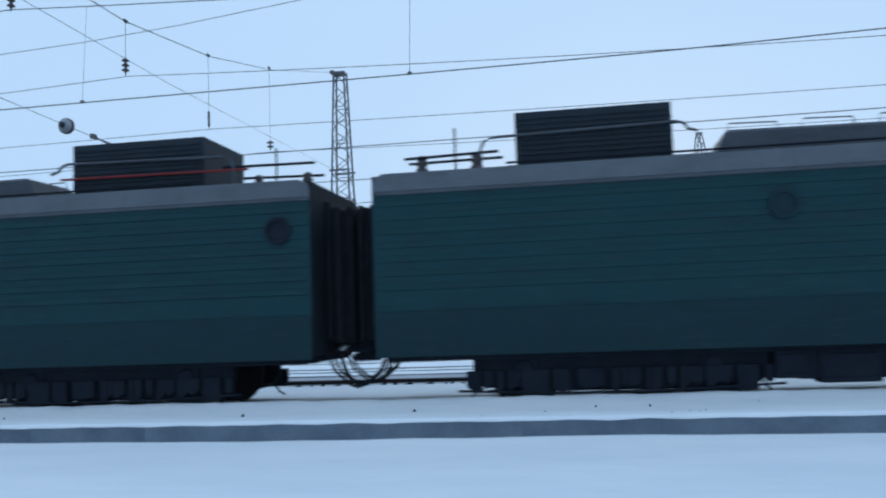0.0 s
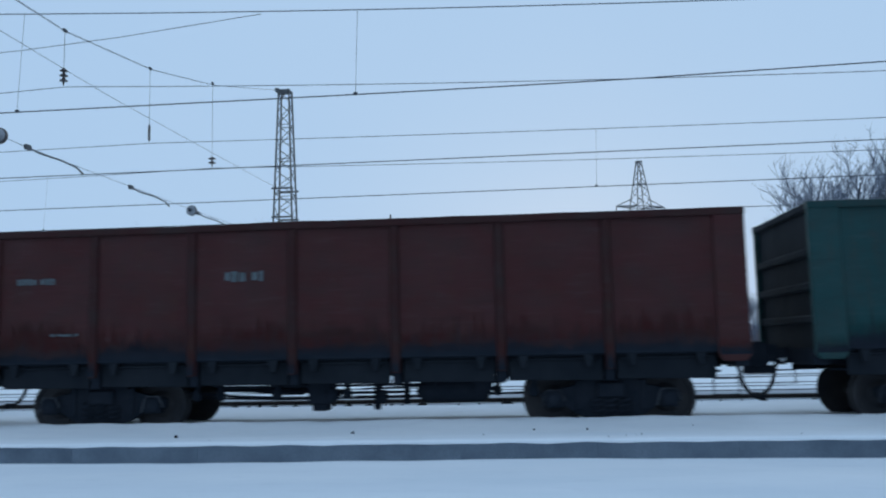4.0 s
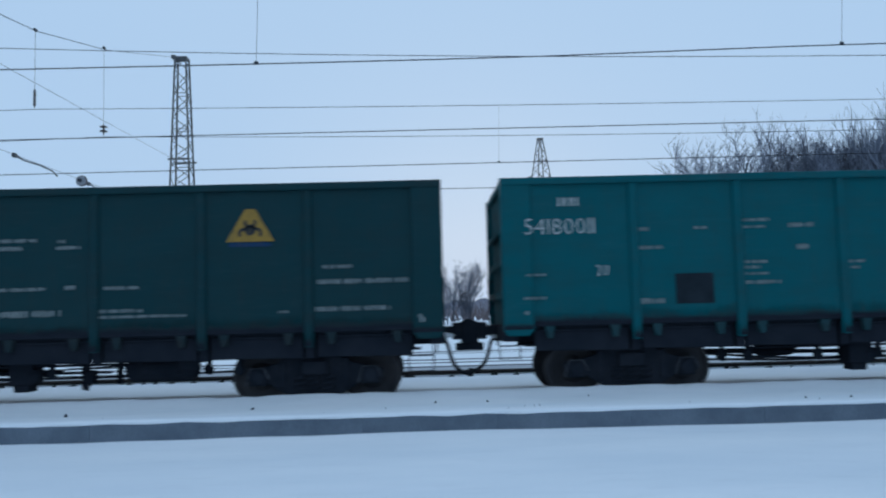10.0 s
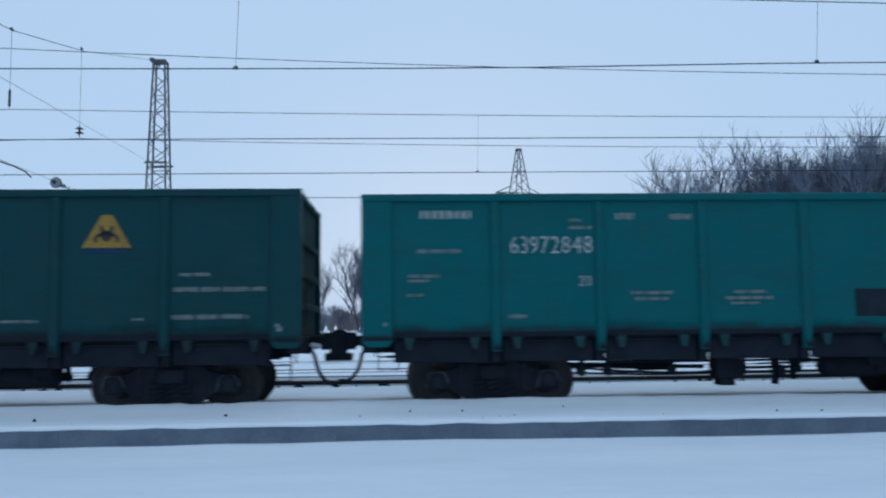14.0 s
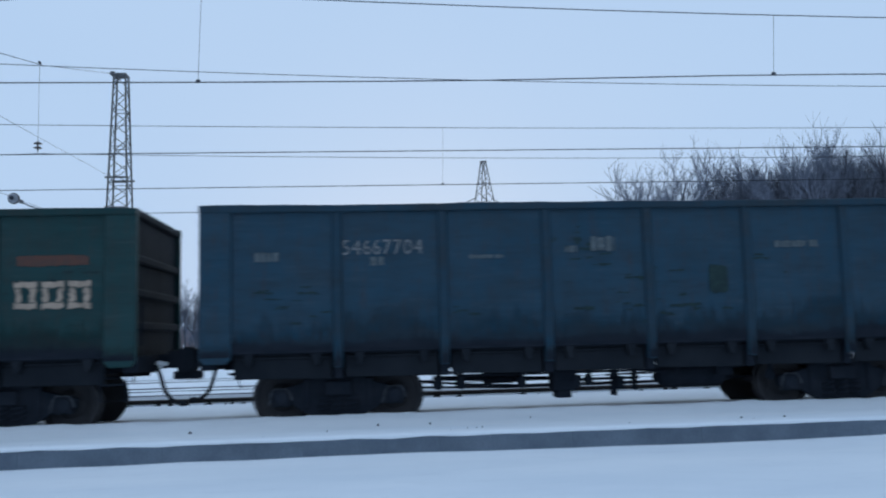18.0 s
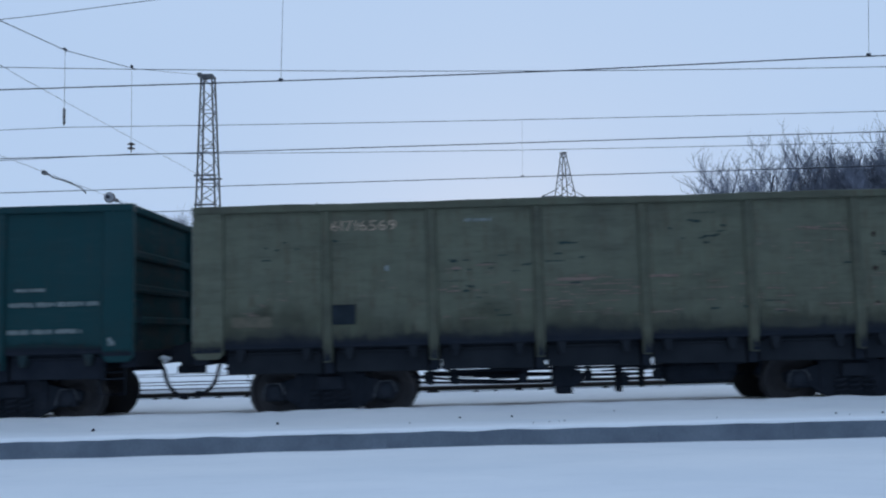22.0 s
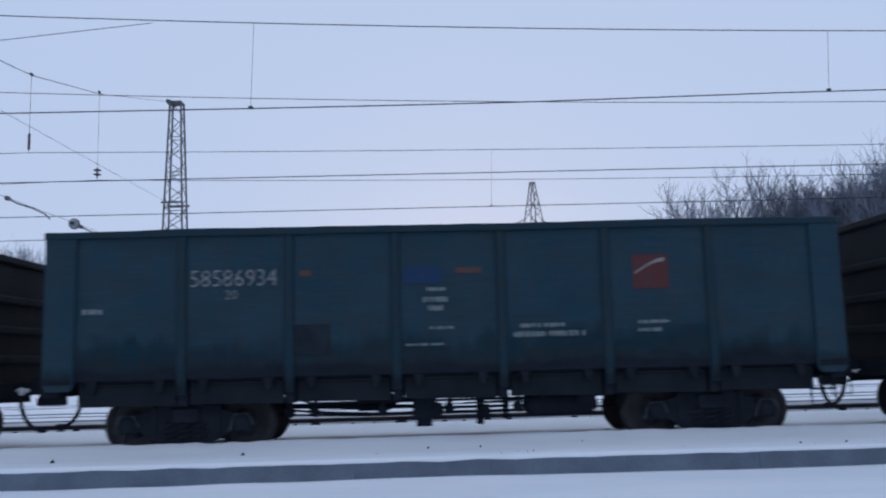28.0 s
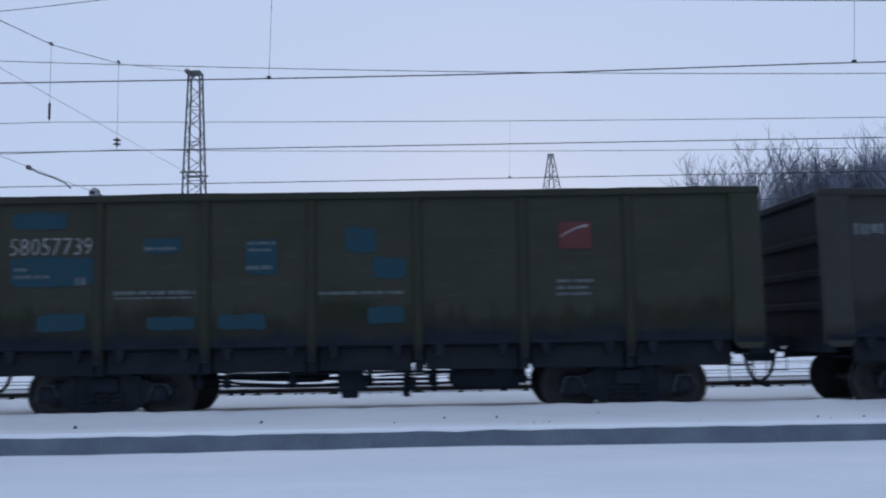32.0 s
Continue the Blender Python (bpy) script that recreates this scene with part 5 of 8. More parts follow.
def marks_24(w):
    s=Stencil(w)
    number(w,"61716569",-4.22,-3.15,3.00,3.17,mat=CREAM); s(-3.35,-3.26,2.33,2.42); s(-2.04,-1.58,3.10,3.16)
    patch(w,"chalk_board",SOOT,-4.32,-3.84,1.48,1.80)
    patch(w,"paint_patch",SCRAPE,-0.56,0.09,2.09,2.15)
    patch(w,"paint_patch",SCRAPE,0.91,1.41,2.11,2.16)
    patch(w,"paint_patch",PALE_DUST,-5.84,-5.20,1.45,1.65)
    flakes(w, 243, -1.2, 2.75, 1.5, 2.3, 120, SCRAPE, 0.3, 0.03)
    flakes(w, 244, 2.6, 5.9, 1.5, 3.0, 110, SCRAPE, 0.32, 0.03)
    flakes(w, 245, -5.9, -1.2, 1.4, 2.4, 60, SCRAPE, 0.2, 0.03)
    flakes(w, 246, -5.9, 5.9, 1.4, 3.2, 70, SMUDGE, 0.16, 0.05)
    rivet_rust(w, ((5.42, 1.5, 3.1, 0.3), (5.78, 1.5, 3.1, 0.3), (4.6, 1.6, 3.1, 0.5)), 247)
    s.done()

def marks_25(w):
    s=Stencil(w)
    number(w,"64300502",-5.90,-4.49,2.72,2.98)
    number(w,"20",-4.77,-4.55,2.27,2.42)
    glyphs(w,-5.58,-4.77,3.16,3.31,7,PAINT_WHITE)
    s(-3.65,-3.23,3.17,3.21); s(-2.29,-2.10,3.16,3.34); s(-2.42,-1.93,2.84,2.90); s(-2.38,-1.99,2.74,2.79); s(-1.58,-1.34,2.86,2.89)
    s(-1.60,-1.14,2.74,2.80); s(-3.85,-3.62,2.74,2.80); s(-3.31,-3.10,2.73,2.80); s(-5.87,-5.45,2.35,2.41); s(-5.71,-5.60,2.45,2.48)
    s(-3.63,-3.28,2.32,2.38); s(-2.46,-1.92,2.37,2.41); s(-2.46,-1.93,2.20,2.25); s(-2.35,-2.04,2.26,2.35); s(-0.70,0.47,2.56,2.62)
    s(-0.50,0.31,2.48,2.52); s(-0.50,0.31,2.39,2.44); s(-0.45,0.08,2.27,2.32); s(-0.45,0.24,2.18,2.24); s(-1.75,-1.12,1.72,1.75)
    s(-1.53,-1.48,1.54,2.02); s(-1.68,-1.27,1.99,2.02); s(-1.64,-1.39,1.52,1.56); s(-0.03,0.56,1.43,1.53); s(-4.21,-3.92,1.44,1.53)
    s(-2.49,-2.26,1.46,1.65); s(2.92,3.99,3.06,3.12); s(2.89,4.01,2.89,3.00); s(3.02,3.30,2.81,2.88); s(3.60,3.86,2.80,2.88)
    s(-6.14,-6.05,1.17,1.26)
    patch(w,"chalk_board",SOOT,-3.39,-2.82,1.39,1.89)
    roof_logo(w,3.38,3.97,3.38,3.49)
    glyphs(w,2.95,3.96,3.21,3.35,8,PAINT_WHITE)
    s.done()

def marks_26(w):
    s=Stencil(w, mat=DIM_WHITE)
    patch(w,"paint_patch",SLATE,-5.55,-4.89,2.22,2.73)
    patch(w,"paint_patch",SLATE,-4.14,-2.72,2.36,2.71)
    patch(w,"paint_patch",SLATE,-2.45,-1.04,2.36,2.75)
    patch(w,"paint_patch",SLATE,-0.56,0.46,2.26,2.72)
    patch(w,"paint_patch",SLATE,1.08,2.08,1.91,2.70)
    patch(w,"paint_patch",SLATE,2.79,3.65,1.88,2.36)
    s(3.53,4.09,1.52,1.59); s(-3.23,-2.85,1.46,1.55); s(1.15,1.94,2.37,2.56)
    s.done()

def marks_28(w):
    s=Stencil(w)
    s(2.72,2.98,1.28,1.39); s(6.00,6.14,1.27,1.34)
    s.done()

def marks_29(w):
    s=Stencil(w, mat=DIM_WHITE)
    number(w,"559",-4.14,-3.62,2.58,2.81,mat=OLD_CREAM); s(-3.56,-2.83,2.58,2.80); s(-3.67,-3.48,2.35,2.46); s(-5.49,-4.77,2.61,2.72); s(1.40,1.73,2.67,2.74)
    s(0.86,2.21,1.79,1.89); s(2.99,3.58,2.00,2.06); s(2.99,3.61,1.83,1.94)
    patch(w,"paint_patch",SLATE,0.92,1.38,2.10,2.33)
    patch(w,"paint_patch",SLATE,-5.37,-4.53,1.36,1.58)
    s.done()

def marks_30(w):
    s=Stencil(w)
    number(w,"58586934",-4.16,-2.78,2.59,2.86,mat=OLD_WHITE)
    number(w,"20",-3.61,-3.41,2.38,2.53,mat=OLD_WHITE)
    s(-0.35,-0.03,2.44,2.50); s(-0.42,-0.00,2.26,2.35); s(-0.33,-0.08,2.12,2.21); s(-0.32,0.08,1.82,1.87); s(-0.71,-0.08,1.56,1.60)
    s(1.15,1.89,1.81,1.88); s(1.05,2.20,1.66,1.75); s(-5.88,-5.54,2.18,2.27); s(3.09,3.60,1.83,1.89); s(3.08,3.46,1.70,1.76)
    swoosh_logo(w,3.03,3.62,2.40,2.96)
    patch(w,"paint_patch",BLUE_BAR,-0.73,-0.11,2.54,2.86)
    patch(w,"paint_patch",PRIMER,0.12,0.54,2.71,2.83)
    patch(w,"paint_patch",PRIMER,-2.41,-2.22,2.72,2.83)
    patch(w,"chalk_board",SOOT,-2.50,-1.93,1.46,1.94)
    s.done()

def marks_31(w):
    s=Stencil(w, mat=DIM_WHITE)
    number(w,"56280522",-5.86,-4.57,2.61,2.88,mat=OLD_WHITE)
    glyphs(w,-5.57,-4.72,3.09,3.24,7,PAINT_WHITE)
    s(-2.33,-1.89,2.83,2.88); s(-2.33,-1.30,2.73,2.78); s(-1.66,-1.30,2.83,2.88); s(-0.75,-0.25,2.68,2.79); s(-3.65,-3.29,2.57,2.62)
    s(-5.90,-5.30,1.98,2.03); s(-5.90,-5.30,1.87,1.93); s(-4.84,-4.69,1.90,2.04); s(-3.54,-2.96,1.43,1.52); s(-2.29,-2.15,1.45,1.70)
    s(2.79,3.86,2.09,2.18); s(5.33,5.74,1.50,1.68)
    patch(w,"paint_patch",FADED_TEAL,-4.04,-2.93,2.47,3.02)
    patch(w,"paint_patch",FADED_TEAL,1.03,2.14,1.75,2.39)
    patch(w,"paint_patch",FADED_TEAL,-0.80,0.61,1.33,1.78)
    swoosh_logo(w,3.00,3.58,2.44,3.07)
    patch(w,"chalk_board",SOOT,-4.21,-3.63,1.39,1.86)
    s.done()

def marks_32(w):
    s=Stencil(w)
    number(w,"53131157",-5.72,-4.60,2.43,2.69)
    glyphs(w,-5.57,-4.73,2.92,3.07,7,PAINT_WHITE)
    s(-3.56,-3.27,2.46,2.53); s(-2.32,-1.39,2.53,2.60); s(-2.32,-1.27,2.40,2.48); s(-0.39,0.19,2.32,2.38); s(-0.34,0.13,2.15,2.26)
    s(-0.37,0.06,2.04,2.11); s(1.35,1.72,2.29,2.34); s(1.26,1.86,2.18,2.23); s(1.23,1.90,2.07,2.13); s(-4.80,-4.63,1.90,2.02)
    s(-5.89,-5.48,1.88,1.94); s(-5.86,-5.59,1.76,1.81); s(-3.50,-2.99,1.72,1.79); s(-1.91,-1.73,1.53,1.76); s(5.34,5.83,1.51,1.65)
    swoosh_logo(w,3.02,3.55,2.11,2.67)
    s.done()

def marks_33(w):
    s=Stencil(w, mat=DIM_WHITE)
    s(-4.06,-3.44,2.64,2.90); s(-3.39,-2.80,2.63,2.89); s(-3.48,-3.29,2.15,2.31); s(-5.42,-4.91,2.36,2.41); s(-5.41,-4.90,2.21,2.25)
    s(-3.70,-3.02,1.99,2.05); s(-2.06,-1.15,1.91,2.05); s(-0.66,-0.31,2.12,2.19); s(-0.65,-0.35,1.92,2.03); s(3.09,3.74,2.04,2.13)
    s(3.11,3.62,1.86,1.95)
    swoosh_logo(w,3.06,3.52,2.60,3.06)
    patch(w,"chalk_board",SOOT,-4.04,-3.53,1.36,1.82)
    patch(w,"paint_patch",PRIMER,-5.05,-4.51,1.39,1.66)
    flakes(w, 331, -5.9, 5.9, 1.5, 3.1, 130, SMUDGE, 0.3, 0.07)
    flakes(w, 332, -5.9, 5.9, 1.6, 3.0, 70, SLATE, 0.22, 0.05)
    flakes(w, 333, -5.9, -2.5, 1.4, 2.6, 50, FLAKE_RUST, 0.2, 0.05)
    s.done()

def marks_34(w):
    s=Stencil(w, mat=DIM_WHITE)
    number(w,"58057739",-5.75,-4.42,2.66,2.94,mat=OLD_WHITE)
    patch(w,"paint_patch",FADED_TEAL,-5.72,-4.84,3.07,3.38)
    patch(w,"paint_patch",FADED_TEAL,-5.73,-4.39,2.13,2.65)
    patch(w,"paint_patch",FADED_TEAL,-5.28,-4.51,1.40,1.72)
    patch(w,"paint_patch",FADED_TEAL,-3.58,-2.98,2.65,2.93)
    patch(w,"paint_patch",FADED_TEAL,-1.92,-1.42,2.26,2.90)
    patch(w,"paint_patch",FADED_TEAL,-0.31,0.19,2.60,3.06)
    patch(w,"paint_patch",FADED_TEAL,0.14,0.68,2.18,2.55)
    patch(w,"paint_patch",FADED_TEAL,0.05,0.64,1.45,1.77)
    patch(w,"paint_patch",FADED_TEAL,-3.51,-2.74,1.41,1.64)
    patch(w,"paint_patch",FADED_TEAL,-2.37,-1.60,1.39,1.67)
    s(-4.06,-2.74,1.99,2.06); s(-4.02,-2.79,1.92,1.96); s(-0.73,0.67,1.94,2.00); s(3.13,3.77,2.08,2.14); s(3.12,3.63,1.97,2.03)
    s(3.12,3.67,1.87,1.93); s(-1.90,-1.44,2.78,2.83); s(-1.88,-1.51,2.67,2.72); s(-1.92,-1.51,2.37,2.44); s(-3.57,-3.05,2.71,2.77)
    s(-5.67,-5.46,2.40,2.46); s(-5.67,-5.09,2.28,2.34); s(-4.68,-4.52,2.16,2.29)
    swoosh_logo(w,3.18,3.71,2.64,3.08)
    s.done()

def marks_35(w):
    s=Stencil(w, mat=DIM_WHITE)
    s(-5.89,-5.63,2.79,2.98); s(-5.60,-5.38,2.79,2.98)
    s.done()


# ---------------------------------------------------------------- gondola wagons
BAYS = [(-6.02, -4.35)] + [(a + 0.05, b - 0.05) for a, b in zip(POSTS, POSTS[1:])] + [(4.35, 6.02)]
SILL = 1.22
WHEELS = {}


def panel_mesh(width, top, v):
    """A steel sheet, slightly dished and dented."""
    g = Geo()
    n, m = 9, 6
    for j in range(m):
        for i in range(n):
            u, t = i / (n - 1), j / (m - 1)
            edge = min(1.0, 6 * min(u, 1 - u), 6 * min(t, 1 - t))
            d = edge * 0.011 * max(0.0, noise.noise(Vector((u * 2.5, t * 2.5, v * 3.7))) + 0.75)
            g.v.append((-width / 2 + width * u, -0.025 + d, SILL - 0.05 + (top - 0.05 - SILL) * t))
    for j in range(m - 1):
        for i in range(n - 1):
            a = j * n + i
            g.f.append((a, a + 1, a + n + 1, a + n))
    g.box(-width / 2, width / 2, 0.0, 0.025, SILL - 0.05, top - 0.1)
    return g.mesh("side_panel")


def rib_mesh(width):
    h = width / 2 - 0.10
    return Geo().prism([(-h, -0.045), (h, -0.045), (h, 0.045), (-h, 0.045)], -0.045, -0.01).mesh("panel_rib", 0.014)


def top_rail_mesh(top, bent, v):
    """The rim of a flank; old wagons have it knocked out of line."""
    g = Geo()
    n = 40
    for i in range(n + 1):
        x = -6.48 + 12.96 * i / n
        dz = bent * (noise.noise(Vector((x * 0.5, v * 5.1, 0))) + 0.5 * noise.noise(Vector((x * 1.7, v * 2.3, 4))))
        for y, z in ((-0.08, -0.105), (-0.07, -0.12), (0.07, -0.12), (0.07, -0.015), (0.055, 0), (-0.06, 0), (-0.08, -0.02)):
            g.v.append((x, y + 0.4 * dz, top + z + (dz if z > -0.1 else dz * 0.3)))
    for i in range(n):
        for j in range(7):
            a, b = i * 7 + j, i * 7 + (j + 1) % 7
            g.f.append((a, b, b + 7, a + 7))
    g.f += [tuple(range(7)), tuple(n * 7 + j for j in range(7))]
    return g.mesh("top_rail")


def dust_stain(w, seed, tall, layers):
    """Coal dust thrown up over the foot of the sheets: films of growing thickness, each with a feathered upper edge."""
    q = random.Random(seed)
    # Stacked, the films make the flank darker towards the bottom.
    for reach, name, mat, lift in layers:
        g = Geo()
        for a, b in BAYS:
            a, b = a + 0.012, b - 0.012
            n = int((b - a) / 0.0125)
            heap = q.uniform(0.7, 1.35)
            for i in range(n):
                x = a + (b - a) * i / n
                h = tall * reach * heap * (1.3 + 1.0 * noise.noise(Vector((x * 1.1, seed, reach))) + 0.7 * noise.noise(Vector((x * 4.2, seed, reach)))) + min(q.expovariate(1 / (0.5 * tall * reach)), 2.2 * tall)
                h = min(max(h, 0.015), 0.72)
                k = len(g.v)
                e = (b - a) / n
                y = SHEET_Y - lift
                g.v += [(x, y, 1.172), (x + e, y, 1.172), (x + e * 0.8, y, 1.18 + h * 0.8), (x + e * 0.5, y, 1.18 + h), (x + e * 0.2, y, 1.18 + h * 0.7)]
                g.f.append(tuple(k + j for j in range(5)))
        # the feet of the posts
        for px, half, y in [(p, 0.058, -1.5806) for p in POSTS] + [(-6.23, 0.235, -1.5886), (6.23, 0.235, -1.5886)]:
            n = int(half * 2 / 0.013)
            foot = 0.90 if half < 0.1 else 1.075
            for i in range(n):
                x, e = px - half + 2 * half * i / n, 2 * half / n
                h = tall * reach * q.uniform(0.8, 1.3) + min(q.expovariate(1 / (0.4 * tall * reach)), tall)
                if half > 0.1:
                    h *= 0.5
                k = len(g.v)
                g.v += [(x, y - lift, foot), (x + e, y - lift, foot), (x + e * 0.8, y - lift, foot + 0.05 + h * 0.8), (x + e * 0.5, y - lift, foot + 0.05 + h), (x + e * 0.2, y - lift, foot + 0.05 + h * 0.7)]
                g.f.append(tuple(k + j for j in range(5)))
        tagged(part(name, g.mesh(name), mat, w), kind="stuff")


def gondola(k, x, top, paints, label, ribs=0, dust=0.0, marks=None, extra=None):
    """One open wagon, its origin on the rails under its middle."""
    mat, frame_mat, end_mat, coal_mat = paints
    w = thing("gondola_wagon", label, "freight wagon", (x, 0, 0), "open freight wagons of the train")
    for s in (-1, 1):
        flip = 0 if s < 0 else 180
        for a, b in BAYS:
            v = (k * 3 + int(a * 2)) % 4
            part("side_panel", kept(("panel", round(b - a, 2), top, v), lambda: panel_mesh(b - a, top, v)), mat, w, "", ((a + b) / 2, s * 1.505, 0), (0, 0, flip))
            for i in range(ribs):
                part("panel_rib", kept(("panel_rib", round(b - a, 2)), lambda: rib_mesh(b - a)), mat, w, "", ((a + b) / 2, s * 1.52, SILL + (top - SILL) * (i + 1) / (ribs + 1)), (0, 0, flip))
        for px in POSTS:
            def post():
                # a pressed hat section with sloping flanks
                g = Geo()
                rim = [(-0.092, 0.03), (-0.086, -0.002), (-0.060, -0.050), (0.060, -0.050), (0.086, -0.002), (0.092, 0.03)]
                n = len(rim)
                for z, wide in ((0.88, 0.80), (1.12, 0.92), (1.24, 1.0), (top - 0.03, 0.94)):
                    g.v += [(px * wide, py, z) for px, py in rim]
                g.f = [(i * n + j, i * n + j + 1, (i + 1) * n + j + 1, (i + 1) * n + j) for i in range(3) for j in range(n - 1)]
                g.f += [tuple(reversed(range(n))), tuple(3 * n + j for j in range(n))]
                return g.mesh("side_post", 0.008)
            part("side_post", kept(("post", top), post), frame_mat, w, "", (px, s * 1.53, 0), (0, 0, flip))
        for e in (-1, 1):
            def corner():
                g = Geo().prism([(-0.25, 1.06), (-0.17, 0.97), (0.17, 0.97), (0.25, 1.06), (0.25, top - 0.03), (-0.25, top - 0.03)], -0.058, 0.05)
                return g.mesh("corner_post", 0.02)
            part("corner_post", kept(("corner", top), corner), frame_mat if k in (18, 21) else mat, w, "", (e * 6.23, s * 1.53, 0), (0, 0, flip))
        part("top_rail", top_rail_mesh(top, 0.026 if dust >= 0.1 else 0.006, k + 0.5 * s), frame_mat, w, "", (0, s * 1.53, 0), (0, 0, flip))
        part("lower_rail", kept("lower_rail", lambda: Geo().box(-6.2, 6.2, -0.05, 0.05, SILL - 0.10, SILL - 0.03).mesh("lower_rail", 0.01)), GRIME, w, "", (0, s * 1.48, 0))
        for i, (a, b) in enumerate(BAYS):
            def hatch(d=b - a):
                g = Geo().prism([(-d / 2 + 0.06, 0.72), (d / 2 - 0.06, 0.70), (d / 2 - 0.06, 1.13), (-d / 2 + 0.06, 1.13)], 0.06, 0.10)
                g.tube([(-d / 2 + 0.1, 0.03, 1.05), (d / 2 - 0.1, 0.03, 1.05)], 0.022, 5)
                return g.mesh("floor_hatch", 0.008)
            part("floor_hatch", kept(("hatch", round(b - a, 2)), hatch), SOOT_SHADE if dust > 0.1 else GRIME, w, "", ((a + b) / 2, s * 1.46, 0), (0, 0, flip))
            for q in (-0.32, 0.32):
                part("hatch_hinge", kept("hinge", lambda: Geo().prism([(-0.035, 0.92), (0.045, 0.92), (0.085, 1.12), (0.075, 1.19), (-0.075, 1.19), (-0.085, 1.12)], -0.055, 0.07).mesh("hatch_hinge", 0.01)), SOOT_SHADE if dust > 0.1 else coal_mat, w, "", ((a + b) / 2 + q * (b - a), s * 1.46, 0), (0, 0, flip))
    # Shade of the gap between wagons is put into the end colours.
    end = SOOT_SHADE if dust > 0.07 else end_mat
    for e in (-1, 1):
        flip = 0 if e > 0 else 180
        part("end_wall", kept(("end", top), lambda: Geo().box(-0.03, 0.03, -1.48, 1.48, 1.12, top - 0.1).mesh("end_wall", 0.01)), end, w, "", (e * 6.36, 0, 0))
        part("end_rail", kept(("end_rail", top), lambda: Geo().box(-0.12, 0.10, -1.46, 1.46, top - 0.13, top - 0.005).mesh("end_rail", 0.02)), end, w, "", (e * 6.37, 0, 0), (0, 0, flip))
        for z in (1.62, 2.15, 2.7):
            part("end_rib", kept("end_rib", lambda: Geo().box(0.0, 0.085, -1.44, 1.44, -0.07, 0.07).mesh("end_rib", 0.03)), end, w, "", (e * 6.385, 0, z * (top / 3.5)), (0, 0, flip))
        part("end_beam", kept("end_beam", lambda: Geo().box(-0.12, 0.12, -1.45, 1.45, 0.88, 1.14).mesh("end_beam", 0.02)), GRIME, w, "", (e * 6.36, 0, 0))
        part("corner_step", kept("step", lambda: Geo().tube([(-0.2, 0, 0.95), (-0.2, 0, 0.45), (0.2, 0, 0.45), (0.2, 0, 0.95)], 0.014, 5).tube([(-0.2, 0, 0.7), (0.2, 0, 0.7)], 0.014, 5).mesh("corner_step")), GRIME, w, "", (e * 6.1, -1.42 * e, 0))
        part("end_handrail", kept("handrail", lambda: Geo().tube([(0, 0, 1.3), (0.09, 0, 1.32), (0.09, 0, 1.95), (0, 0, 1.97)], 0.013, 5).mesh("end_handrail")), GRIME, w, "", (e * 6.4, -1.3 * e, 0), (0, 0, flip))
    part("floor", kept("floor", lambda: Geo().box(-6.33, 6.33, -1.44, 1.44, 1.10, 1.17).mesh("floor")), GRIME, w)
    part("centre_sill", kept("sill", lambda: Geo().box(-6.3, 6.3, -0.28, 0.28, 0.84, 1.12).mesh("centre_sill", 0.01)), GRIME, w)
    for px in POSTS:
        part("cross_bearer", kept("bearer", lambda: Geo().prism([(-0.07, 0.70), (0.07, 0.70), (0.07, 1.1), (-0.07, 1.1)], -1.42, 1.42).mesh("cross_bearer")), GRIME, w, "", (px, 0, 0))
    wheels = []
    for e in (-1, 1):
        bogie(w, e * 4.325, wheels)
    ends(w, 6.96)
    brake_gear(w, (0.0, 0.12, -0.1)[k % 3], -1 if k in (9, 10) else 1)
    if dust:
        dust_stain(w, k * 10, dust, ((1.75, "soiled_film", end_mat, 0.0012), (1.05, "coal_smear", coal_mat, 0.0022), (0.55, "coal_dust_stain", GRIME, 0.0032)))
    if dust < 0.07:
        for e in (-1, 1):
            plate(w, "corner_dot", STENCIL_WHITE, [(e * 6.10 + 0.035 * math.cos(i * math.pi / 4), 1.34 + 0.035 * math.sin(i * math.pi / 4)) for i in range(8)], [range(8)], y=-1.588)
    if marks:
        marks(w)
    if extra:
        extra(w, top)
    WHEELS[k] = (w, wheels, WHEEL_R)
    return w


# ---------------------------------------------------------------- tank wagons
TANK_Z, TANK_R = 2.79, 1.555


def strip_on_barrel(w, name, mat, x0, x1, z0, z1, lift=0.006, label=""):
    """A painted field on the near flank of the barrel."""
    a = [180 - math.degrees(math.asin(max(-1, min(1, (z - TANK_Z) / TANK_R)))) for z in (z0, z1)]
    g = Geo().lathe([(x0, TANK_R + lift), (x1, TANK_R + lift)], "x", 8, (0, 0, TANK_Z), (a[1], a[0]))
    return part(name, g.mesh(name, smooth=True), mat, w, label)


def on_barrel(x, z, lift):
    """A point of the near flank at that height."""
    a = math.asin(max(-1.0, min(1.0, (z - TANK_Z) / TANK_R)))
    return (x, -math.cos(a) * (TANK_R + lift), TANK_Z + math.sin(a) * (TANK_R + lift))


